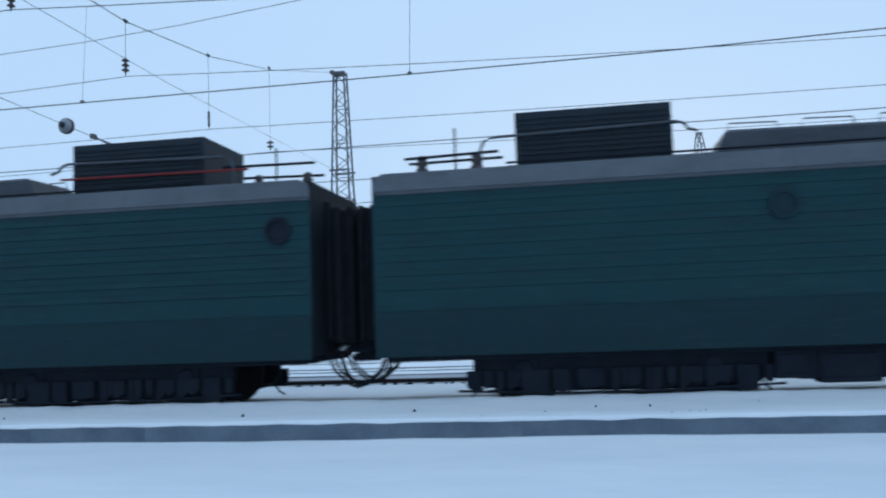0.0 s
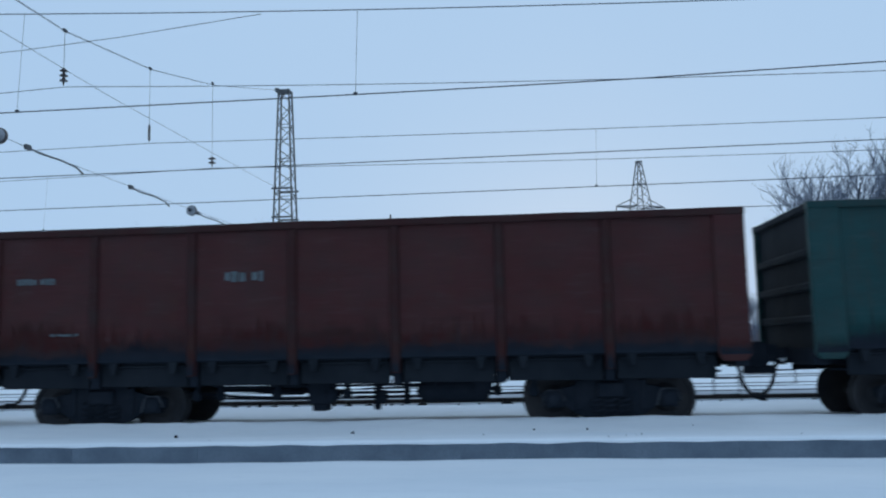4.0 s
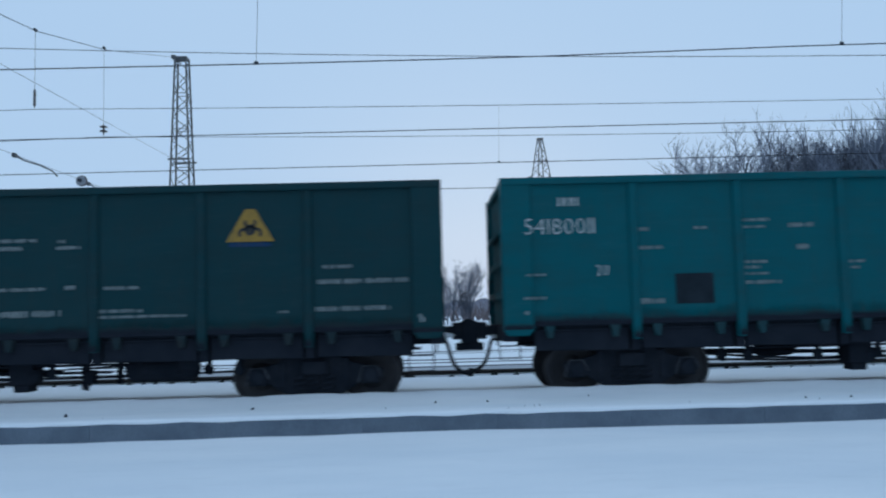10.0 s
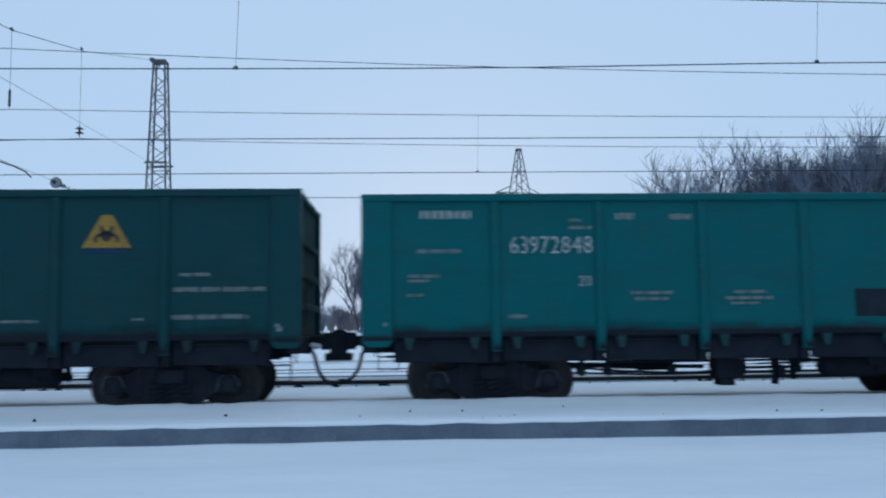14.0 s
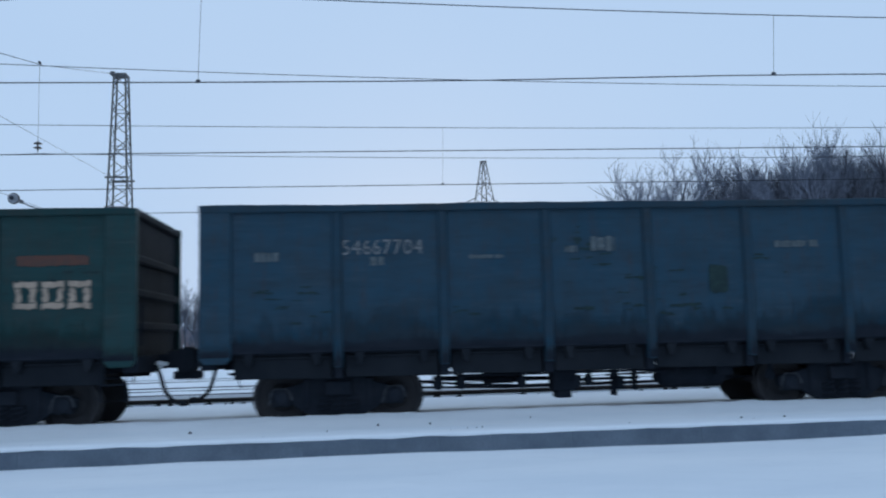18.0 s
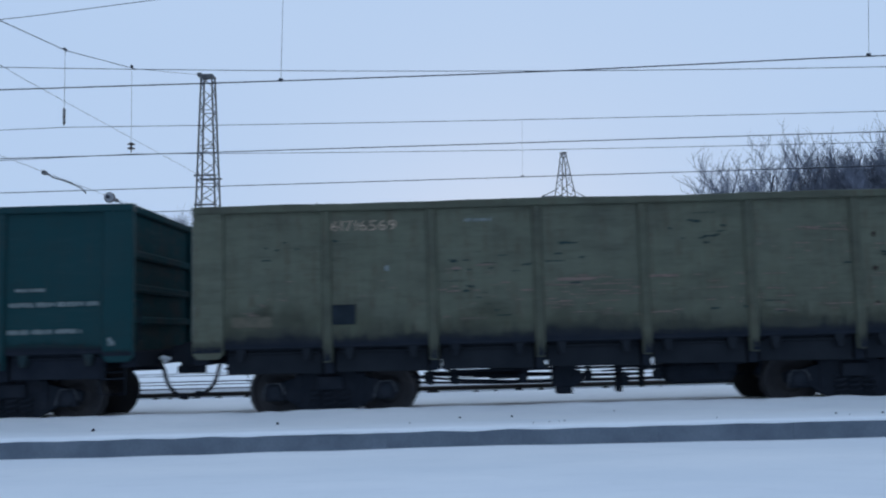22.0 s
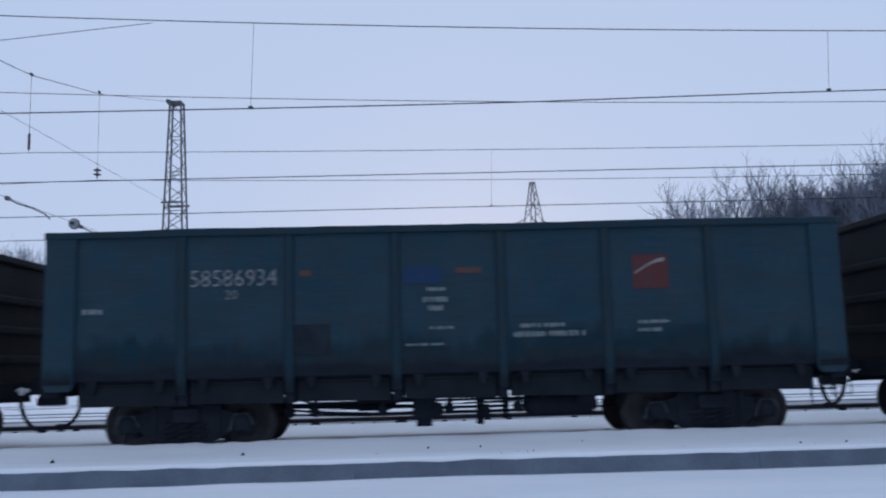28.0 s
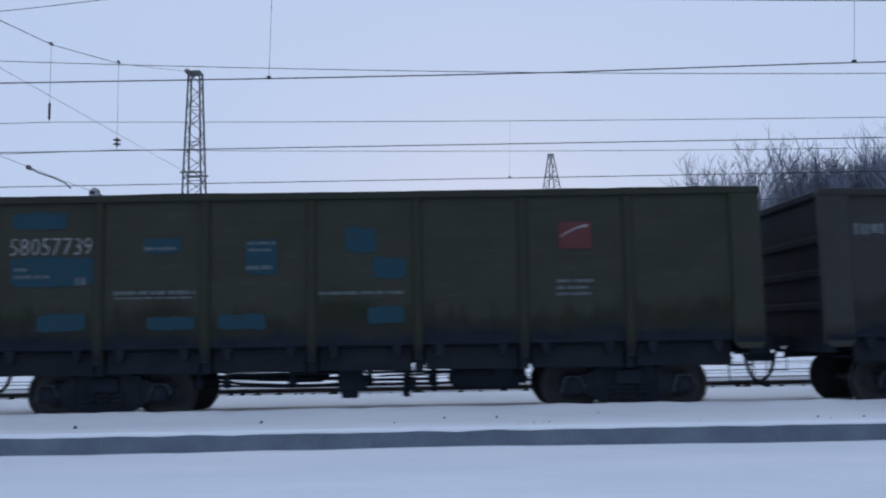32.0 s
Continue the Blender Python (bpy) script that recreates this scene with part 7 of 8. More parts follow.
    part("intake_conduit", Geo().tube([(-5.62, near, 3.9), (-5.62, near, 4.28), (-5.56, near, 4.42), (-5.42, near, 4.48), (-2.35, near, 4.54), (-2.22, near, 4.50), (-2.15, near, 4.40), (-2.0, near, 4.36)], 0.026, 8).mesh("intake_conduit"), LOCO_GREY, w, "grey conduit round the roof box", (shift, 0, 0))
    if flip:
        part("red_busbar", Geo().tube([(-5.9, near, 4.22), (-2.2, near, 4.25)], 0.024, 6).mesh("red_busbar"), LOCO_RED, w, "dull red busbar along the roof box", (shift, 0, 0))
    # Dark strip with a pipe along the line above the cornice.
    part("roof_cable_tray", kept("tray", lambda: Geo().box(-5.4, 4.6, -0.04, 0.04, 3.86, 3.92).tube([(-5.4, -0.02, 3.97), (4.6, -0.02, 3.97)], 0.02, 6).mesh("roof_cable_tray")), GRIME, w, "dark strip with a pipe above the cornice", (0, near * 1.28, 0))
    part("roof_monitor", kept("monitor", lambda: Geo().prism([(-1.95, 3.93), (5.3, 3.93), (5.2, 4.30), (-1.75, 4.40)], -0.72, 0.72).mesh("roof_monitor", 0.05)), LOCO_GREY, w, "long grey roof monitor")
    for px in (-1.3, -0.1, 1.1):
        part("grab_rail", kept("grab", lambda: Geo().tube([(-0.42, 0, 4.38), (-0.38, 0, 4.52), (0.38, 0, 4.50), (0.42, 0, 4.36)], 0.014, 5).mesh("grab_rail")), GALV, w, "", (px, -0.6, 0))
    part("roof_busbar", kept("busbar", lambda: Geo().tube([(-7.3, -0.5, 4.30), (-5.6, -0.5, 4.34)], 0.028, 6).tube([(-7.4, 0.4, 4.38), (-5.6, 0.4, 4.4)], 0.028, 6).tube([(-6.4, -0.3, 4.1), (-6.4, -0.3, 4.85)], 0.02, 6).mesh("roof_busbar")), GRIME, w, "dark busbars and an aerial post")
    for px in (-7.0, -6.0, 5.42):
        part("post_insulator", kept("postins", lambda: Geo().lathe([(3.95, 0.10), (4.10, 0.12), (4.16, 0.07), (4.20, 0.12), (4.26, 0.07), (4.30, 0.11), (4.36, 0.05)], "z", 14).mesh("post_insulator", smooth=True)), PORCELAIN, w, "", (px, -0.4, 0))
    part("whistle", kept("whistle", lambda: Geo().lathe([(3.95, 0.05), (4.12, 0.17), (4.30, 0.19), (4.42, 0.12), (4.46, 0.02)], "z", 16).mesh("whistle", smooth=True)), GALV, w, "", (5.6, -0.2, 0))
    pantograph(w, 3.75, raised)
    wheels = []
    for e in (-1, 1):
        b = part("bogie", kept("loco_bogie", lambda: Geo().prism([(-2.35, 0.5), (-2.2, 0.34), (-0.9, 0.26), (0.9, 0.26), (2.2, 0.34), (2.35, 0.5), (2.35, 0.88), (-2.35, 0.88)], -1.22, -1.02).prism([(-2.35, 0.5), (-2.2, 0.34), (-0.9, 0.26), (0.9, 0.26), (2.2, 0.34), (2.35, 0.5), (2.35, 0.88), (-2.35, 0.88)], 1.02, 1.22).box(-0.4, 0.4, -1.1, 1.1, 0.45, 0.8).mesh("bogie", 0.03)), GRIME, w, "two-axle traction bogie", (e * 3.75, 0, -SUNK))
        for s in (-1, 1):
            wheels.append(part("wheelset", kept(("wheelset", LOCO_R), lambda: wheelset_mesh(LOCO_R)), TREAD, b, "", (s * 1.5, 0, LOCO_R)))
            for y in (-1, 1):
                part("axle_box", kept("axlebox", lambda: Geo().box(-0.24, 0.24, -0.12, 0.12, 0.36, 0.86).lathe([(-0.16, 0.1), (-0.15, 0.17), (0, 0.18)], "y", 14, (0, 0, 0.62)).mesh("axle_box", 0.02)), GRIME, b, "", (s * 1.5, y * 1.14, 0), (0, 0, 0 if y < 0 else 180))
                part("leaf_spring", kept("leaf", lambda: Geo().prism([(-0.62, 0.30), (0.62, 0.30), (0.3, 0.20), (-0.3, 0.20)], -0.06, 0.06).mesh("leaf_spring", 0.01)), GRIME, b, "", (s * 1.5, y * 1.16, 0))
                part("sand_pipe", kept("sand", lambda: Geo().tube([(0, 0, 0.75), (0.1, 0, 0.45), (0.28, 0, 0.2), (0.4, 0, 0.12)], 0.02, 5).mesh("sand_pipe")), GRIME, b, "", (s * 2.1, y * 0.95, 0), (0, 0, 0 if s > 0 else 180))
        def rigging():
            q = random.Random(12)
            g = Geo()
            x = -2.45
            while x < 2.4:
                d = q.uniform(0.08, 0.42)
                low = q.uniform(0.17, 0.36)
                g.prism([(x, low + q.uniform(0, 0.1)), (x + d * 0.4, low), (x + d, low + q.uniform(0, 0.12)), (x + d, 0.62), (x, 0.62)], -0.05, q.uniform(0.02, 0.06))
                x += d * q.uniform(0.9, 1.5)
            g.tube([(-2.6, -0.04, 0.30), (-1.0, -0.04, 0.24), (0.9, -0.04, 0.25), (2.55, -0.04, 0.32)], 0.022, 6)
            return g.mesh("brake_rigging")
        for y in (-1, 1):
            part("brake_rigging", kept("rigging", rigging), GRIME, b, "ragged brake rigging caked with snow and oil", (0, y * 1.27, 0), (0, 0, 0 if y < 0 else 180))
    for px, d, low in ((-1.35, 0.5, 0.30), (-0.7, 0.9, 0.22), (0.35, 0.6, 0.34), (1.05, 0.35, 0.26)):
        part("equipment_box", Geo().box(px, px + d, -1.36, -0.9, low, 0.75).box(px + 0.05, px + d - 0.05, -1.38, -1.3, low + 0.08, 0.68).mesh("equipment_box", 0.02), GRIME, w)
    ends(w, 8.21)
    for px in (-0.62, 1.0):
        part("cable_loop", kept("loop", lambda: Geo().tube([(0, 0, 0.75), (0.04, 0, 0.45), (0.25, 0, 0.22), (0.45, 0, 0.45), (0.48, 0, 0.75)], 0.018, 5).mesh("cable_loop")), RUBBER, w, "", (px, -1.15, 0))
    for y in (-0.75, -0.45, 0.4, 0.7):
        part("jumper_cable", kept("jumper", lambda: Geo().tube([(-7.6, 0, 1.0), (-7.8, 0, 0.55), (-8.1, 0, 0.30), (-8.22, 0, 0.27)], 0.024, 6).mesh("jumper_cable")), RUBBER, w, "", (0, y, 0))
    if not flip:
        sy = -1.575
        number(w, "ВЛ11м-6506", 5.84, 7.04, 2.11, 2.32, y=sy - 0.005, name="loco_digit")
        plate(w, "arrow_mark", PAINT_WHITE, [(6.02, 1.96), (6.28, 1.95), (6.28, 1.92), (6.42, 1.975), (6.28, 2.01), (6.28, 1.985), (6.06, 2.0)], [range(7)], y=sy)
        s = Stencil(w, -0.05)
        for q in ((5.45, 5.72, 2.75, 2.83), (5.35, 5.75, 2.55, 2.63), (6.2, 6.75, 1.52, 1.64)):
            s(*q)
        # Flat dark plate; the step hole's shade is put into its colour.
        part("toe_hole", Geo().box(4.75, 5.1, -1.6, -1.585, 1.14, 1.27).mesh("toe_hole", 0.005), INTAKE, w)
    WHEELS[k] = (w, wheels, LOCO_R)
    return w


def pantograph(w, x, raised):
    base = part("pantograph", Geo().box(-1.2, 1.2, -0.75, -0.65, 4.55, 4.63).box(-1.2, 1.2, 0.65, 0.75, 4.55, 4.63).box(-0.75, -0.60, -0.75, 0.75, 4.52, 4.62).box(0.6, 0.75, -0.75, 0.75, 4.52, 4.62).box(-0.5, 0.5, -0.25, 0.25, 4.5, 4.78).mesh("pantograph", 0.01), GRIME, w, "raised diamond pantograph" if raised else "folded diamond pantograph", (x, 0, 0))
    for px in (-1.05, 1.05):
        for y in (-0.7, 0.7):
            part("foot_insulator", kept("footins", lambda: Geo().lathe([(4.28, 0.09), (4.32, 0.11), (4.37, 0.06), (4.41, 0.11), (4.46, 0.06), (4.56, 0.05)], "z", 12).mesh("foot_insulator", smooth=True)), PORCELAIN, base, "", (px, y, 0))
    for y in (-0.42, 0.42):
        part("spring_box", kept("springbox", lambda: Geo().lathe([(-0.62, 0.03), (-0.6, 0.07), (0.1, 0.075), (0.12, 0.05), (0.58, 0.045), (0.6, 0.02)], "x", 12).mesh("spring_box")), GRIME, base, "", (0, y, 4.72))
    part("air_cylinder", kept("aircyl", lambda: Geo().lathe([(-0.45, 0.04), (-0.43, 0.11), (0.30, 0.11), (0.33, 0.06), (0.62, 0.03)], "x", 14).mesh("air_cylinder")), GRIME, base, "", (0.1, 0.12, 4.70))
    part("arm_shaft", kept("armshaft", lambda: Geo().tube([(-0.72, -0.7, 4.68), (-0.72, 0.7, 4.68)], 0.045, 8).tube([(0.72, -0.7, 4.68), (0.72, 0.7, 4.68)], 0.045, 8).mesh("arm_shaft")), GRIME, base)
    part("surge_arrester", kept("arrester", lambda: Geo().lathe([(4.35, 0.05), (4.45, 0.09), (4.5, 0.05), (4.56, 0.09), (4.61, 0.05), (4.67, 0.09), (4.72, 0.05), (4.86, 0.03)], "z", 12).mesh("surge_arrester", smooth=True)), PORCELAIN, base, "brown porcelain surge arrester", (-1.5, -0.45, 0))
    part("supply_loop", kept("supply", lambda: Geo().tube([(1.2, -0.6, 4.6), (1.5, -0.62, 4.82), (1.72, -0.62, 4.86), (1.78, -0.62, 4.7), (1.76, -0.6, 4.4)], 0.025, 6).mesh("supply_loop")), GRIME, base)
    knee, top = (5.2, 6.05) if raised else (4.72, 4.85)
    reach = 1.62 if raised else 2.3
    for s in (-1, 1):
        for y in (-0.62, 0.62):
            part("lower_arm", Geo().tube([(s * 0.72, y * 0.8, 4.64), (s * reach, y, knee)], 0.03, 6, 0.022).mesh("lower_arm"), GRIME, base)
            part("upper_arm", Geo().tube([(s * reach, y, knee), (s * 0.12, y * 0.55, top - 0.06)], 0.02, 6, 0.016).mesh("upper_arm"), GRIME, base)
        part("knee_bar", Geo().tube([(s * reach, -0.66, knee), (s * reach, 0.66, knee)], 0.018, 6).mesh("knee_bar"), GRIME, base)
        part("cross_tie", Geo().tube([(s * reach, -0.62, knee), (s * 0.5, 0.45, (knee + top) / 2 + 0.05)], 0.012, 5).mesh("cross_tie"), GRIME, base)
        part("contact_strip", Geo().tube([(s * 0.16, -1.0, top - 0.28), (s * 0.16, -0.85, top - 0.08), (s * 0.16, -0.62, top), (s * 0.16, 0.62, top), (s * 0.16, 0.85, top - 0.08), (s * 0.16, 1.0, top - 0.28)], 0.028, 6).mesh("contact_strip"), GRIME, base)
    part("head_frame", Geo().box(-0.2, 0.2, -0.35, -0.28, top - 0.14, top - 0.03).box(-0.2, 0.2, 0.28, 0.35, top - 0.14, top - 0.03).mesh("head_frame", 0.008), GRIME, base)


# ---------------------------------------------------------------- the train
SILL_PAINT = paint("sill_paint", (0.050, 0.052, 0.047), (0.035, 0.062, 0.062), fade=0.8, rust=0.6, soil=0.6)
GALV_LIGHT = rough("light_grey_paint", (0.36, 0.37, 0.38), (0.26, 0.27, 0.28), 2.0, 0.6, 0, 0.15)
LADDER = paint("ladder_paint", (0.31, 0.235, 0.165), fade=0.5, rust=0.6, soil=0.5)
STRIPE = flat("hazard_stripe_red", (0.135, 0.032, 0.034), 0.75, 0.7, (0.10, 0.052, 0.045))
STRIPE_FADED = flat("hazard_stripe_overpainted", (0.18, 0.105, 0.112), 0.75, 0.7, (0.21, 0.13, 0.125))
STRIPE_DULL = flat("hazard_stripe_dull", (0.165, 0.066, 0.070), 0.75, 0.5, (0.17, 0.105, 0.10))
TANK_BROWN = flat("tank_brown_film", (0.075, 0.062, 0.050), 0.9, 0.7, (0.14, 0.11, 0.085))
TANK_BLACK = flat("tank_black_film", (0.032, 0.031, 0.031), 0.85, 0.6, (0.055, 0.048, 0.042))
RUSTY = flat("rusty_step", (0.13, 0.090, 0.068), 0.9, 0.7, (0.07, 0.048, 0.040))
RIM_CREAM = paint("rim_cream", (0.42, 0.325, 0.235), (0.46, 0.385, 0.30), fade=0.5, rust=0.2, soil=0.25)
TANK_TAN = flat("tank_tan_film", (0.12, 0.095, 0.075), 0.9, 0.6, (0.22, 0.17, 0.13))
RUST_WASH = flat("rust_wash", (0.34, 0.245, 0.175), 0.8, 0.7, (0.21, 0.135, 0.095))
BEIGE = paint("tank_cream", (0.45, 0.325, 0.235), (0.47, 0.37, 0.29), fade=0.6, rust=0.45, soil=0.22)
BEIGE_GREY = paint("tank_grey_cream", (0.295, 0.25, 0.215), (0.27, 0.255, 0.25), fade=0.6, rust=0.3, soil=0.25)
END_GREEN = paint("tank_end_green", (0.022, 0.085, 0.06), fade=0.3, rust=0.3, soil=0.4)
END_BLUE = paint("tank_end_blue", (0.015, 0.10, 0.14), fade=0.3, rust=0.3, soil=0.4)
TANK_BLUE = flat("tank_blue_overpaint", (0.14, 0.175, 0.195), 0.7, 0.6, (0.22, 0.20, 0.17))
TANK_TEAL = flat("tank_teal_band", (0.050, 0.090, 0.112), 0.7, 0.5, (0.12, 0.12, 0.11))
TANK_SKY = flat("tank_sky_blue", (0.060, 0.125, 0.185), 0.7, 0.6, (0.10, 0.15, 0.18))
TANK_STEEL = flat("tank_steel_blue", (0.10, 0.118, 0.145), 0.6, 0.5, (0.14, 0.14, 0.14))
TANK_MAUVE = flat("tank_dull_grey", (0.125, 0.115, 0.122), 0.7, 0.65, (0.20, 0.18, 0.16))
TANK_GREEN = flat("tank_green_overpaint", (0.055, 0.080, 0.060), 0.7, 0.5)
TANK_UMBER = flat("tank_umber_film", (0.045, 0.039, 0.034), 0.8, 0.5, (0.10, 0.08, 0.065))
BEIGE_WARM = paint("tank_warm_cream", (0.47, 0.35, 0.24), (0.49, 0.40, 0.31), fade=0.6, rust=0.35, soil=0.2)
TANK_PALE = flat("tank_pale_lettering_field", (0.36, 0.33, 0.30), 0.7, 0.6, (0.3, 0.2, 0.16))
LOCO_CORNICE = paint("loco_pale_grey", (0.115, 0.127, 0.145), (0.150, 0.161, 0.178), fade=0.5, rust=0.12, soil=0.25)
LOCO_GREEN = paint("loco_green", (0.0105, 0.044, 0.052), fade=0.10, rust=0.08, soil=0.35)
LOCO_DARK = paint("loco_dark_green", (0.010, 0.031, 0.038), (0.012, 0.037, 0.044), fade=0.3, rust=0.1, soil=0.12)
# Darker, duller copy of the loco green for the faces at the front.
LOCO_FRONT = paint("loco_dark_front", (0.009, 0.026, 0.032), fade=0.1, rust=0.1, soil=0.5, gloss=0.9)
LOCO_GREY = paint("loco_grey", (0.075, 0.085, 0.10), (0.105, 0.115, 0.13), fade=0.4, rust=0.15, soil=0.5)
SIGN_RED = flat("hazard_sign_red", (0.42, 0.045, 0.04), 0.7, 0.4)
LETTER_GREY = flat("worn_grey_lettering", (0.10, 0.10, 0.105), 0.7, 0.6, (0.25, 0.22, 0.19))
LOAD = rough("pale_tan_load", (0.42, 0.38, 0.33), (0.24, 0.21, 0.18), 1.5, 0.95, 0, 0.5, 12)
LOCO_RED = flat("loco_red", (0.21, 0.028, 0.030), 0.75, 0.6)
INTAKE = rough("intake_black", (0.020, 0.027, 0.036), (0.030, 0.038, 0.048), 2, 0.7, 0, 0.2)

LOCO_LEN, TANK_LEN, GONDOLA_LEN = 16.42, 11.99, 13.92


def centre(k):
    """Place of a vehicle's middle, counted from the coupling between the two locomotive sections."""
    if k < 2:
        return (k - 0.5) * LOCO_LEN
    if k < 5:
        return LOCO_LEN + (k - 1.5) * TANK_LEN
    return LOCO_LEN + 3 * TANK_LEN + (k - 4.5) * GONDOLA_LEN


def field(name, mat, x0, x1, z0, z1, label=""):
    return lambda w: strip_on_barrel(w, name, mat, x0, x1, z0, z1, 0.007, label)


def lettering(x0, x1, z0, z1):
    """Unreadable lettering on the barrel, as short bars."""
    def put(w):
        q = random.Random(int(abs(x0 * 77 + z0 * 13) * 10))
        x = x0
        g = Geo()
        a = [180 - math.degrees(math.asin((z - TANK_Z) / TANK_R)) for z in (z0, z1)]
        while x < x1:
            e = min(x1, x + q.uniform(0.03, 0.07))
            g.lathe([(x, TANK_R + 0.010), (e, TANK_R + 0.010)], "x", 3, (0, 0, TANK_Z), (a[1], a[0]))
            x = e + q.choice((0.015, 0.02, 0.02, 0.06))
        tagged(part("lettering_line", g.mesh("lettering_line"), LETTER_GREY, w), kind="stuff")
    return put


def wagon_bars(w):
    """The worn teal number of the first tank, too faint to read."""
    g = Geo()
    for i in range(8):
        x = -3.62 + 0.142 * i
        for a, b, c, d in ((0, 0.035, 2.95, 3.15), (0.06, 0.105, 2.97, 3.13)):
            g.v += [on_barrel(x + a, c, 0.011), on_barrel(x + b, c, 0.011), on_barrel(x + b, d, 0.011), on_barrel(x + a, d, 0.011)]
            g.f.append(tuple(len(g.v) - 4 + j for j in range(4)))
    tagged(part("number_line", g.mesh("number_line"), FRESH_TEAL, w, "worn teal wagon number"), kind="stuff")


def weld_line(w):
    """A dark run of dirt along the upper edge of the lettering field."""
    stains = [(-3.45 + 0.05 * i, 3.285 + 0.012 * noise.noise(Vector((i * 0.2, 3, 1)))) for i in range(46)]
    g = Geo()
    for x, z in stains:
        g.v += [on_barrel(x, z, 0.010), on_barrel(x, z + 0.018, 0.010)]
    g.f = [(2 * i, 2 * i + 2, 2 * i + 3, 2 * i + 1) for i in range(len(stains) - 1)]
    part("dirt_line", g.mesh("dirt_line"), TANK_UMBER, w, "thin dark line of dirt")


def tank_number(w):
    number(w, "577 36365", -3.45, -2.0, 2.14, 2.42, y=-1.50, mat=EMBLEM)
    number(w, "СЖИЖЕННЫЙ ГАЗ", -1.78, -0.30, 2.93, 3.07, y=-1.562, mat=EMBLEM, name="letter")


def hazard_set(x, panel=True):
    def put(w):
        if panel:
            strip_on_barrel(w, "hazard_panel", TANK_MAUVE, x - 0.25, x + 0.55, 1.62, 2.52, 0.0125, "dull grey panel under the hazard signs")
            strip_on_barrel(w, "white_label", PAINT_WHITE, x - 0.18, x + 0.06, 2.32, 2.52, 0.02, "small square white label")
        strip_on_barrel(w, "hazard_plate", ORANGE, x, x + 0.42, 1.86, 1.975, 0.02, "orange hazard plate")
        strip_on_barrel(w, "hazard_plate", ORANGE, x, x + 0.42, 1.985, 2.10, 0.02, "orange hazard plate")
        g, cx, cz = Geo(), x + 0.24, 2.29
        g.v = [on_barrel(cx + dx, cz + dz, 0.022) for dx, dz in ((0, -0.17), (0.17, 0), (0, 0.17), (-0.17, 0))]
        g.f.append((0, 1, 2, 3))
        part("hazard_label", g.mesh("hazard_label"), SIGN_RED, w, "red hazard diamond label")
        g, tilt = Geo(), 0.0 if panel else 0.14
        g.v = [on_barrel(x + dx, 1.66 + dz + tilt * (dx - 0.5) / 0.25, 0.022) for dx, dz in ((0.32, -0.045), (0.70, -0.045), (0.70, 0.045), (0.32, 0.045))]
        g.f.append((0, 1, 2, 3))
        part("white_plate", g.mesh("white_plate"), PAINT_WHITE, w, "small white plate")
    return put


def heaped_load(w, top):
    g = Geo()
    q = random.Random(4)
    xs = [-6.25 + 0.25 * i for i in range(51)]
    ys = [-1.40 + 0.35 * i for i in range(9)]
    for x in xs:
        for y in ys:
            e = min(1.0, (1.42 - abs(y)) / 0.25, (6.28 - abs(x)) / 0.3)
            g.v.append((x, y, top - 0.05 + max(e, 0) * (0.20 + 0.10 * noise.noise(Vector((x * 0.8, y, 2))) + 0.06 * noise.noise(Vector((x * 3.0, y * 2, 7))))))
    n = len(ys)
    for i in range(len(xs) - 1):
        for j in range(n - 1):
            g.f.append((i * n + j, (i + 1) * n + j, (i + 1) * n + j + 1, i * n + j + 1))
    part("snowy_load", g.mesh("snowy_load"), LOAD, w, "pale tan heaped load dusted with snow")


loco_section(0, centre(0), True, "front section of a dark green electric locomotive with a lowered pantograph", False)
loco_section(1, centre(1), False, "rear section of a dark green electric locomotive with a raised pantograph", True)
tank_wagon(2, centre(2), BEIGE_WARM, END_GREEN, END_GREEN, "cream gas tank wagon with a red stripe and green ends",
           [field("blue_field", TANK_BLUE, 0.6, 1.0, 2.95, 3.25), field("pale_field", TANK_PALE, -3.7, -1.2, 2.92, 3.22), wagon_bars, lettering(-2.4, -1.9, 2.99, 3.12), weld_line,
            field("green_field", TANK_GREEN, -3.0, -0.5, 1.42, 1.68), field("soot_field", TANK_UMBER, 1.2, 1.8, 1.55, 1.85), lettering(-3.7, -2.2, 2.2, 2.3), field("blue_field", TANK_BLUE, -1.5, -0.5, 2.1, 2.4),
            field("blue_field", TANK_BLUE, 0.6, 2.4, 2.25, 2.48), lettering(0.8, 2.2, 2.05, 2.14), lettering(-4.3, -4.0, 3.05, 3.22), hazard_set(3.9, False)], -1.9)
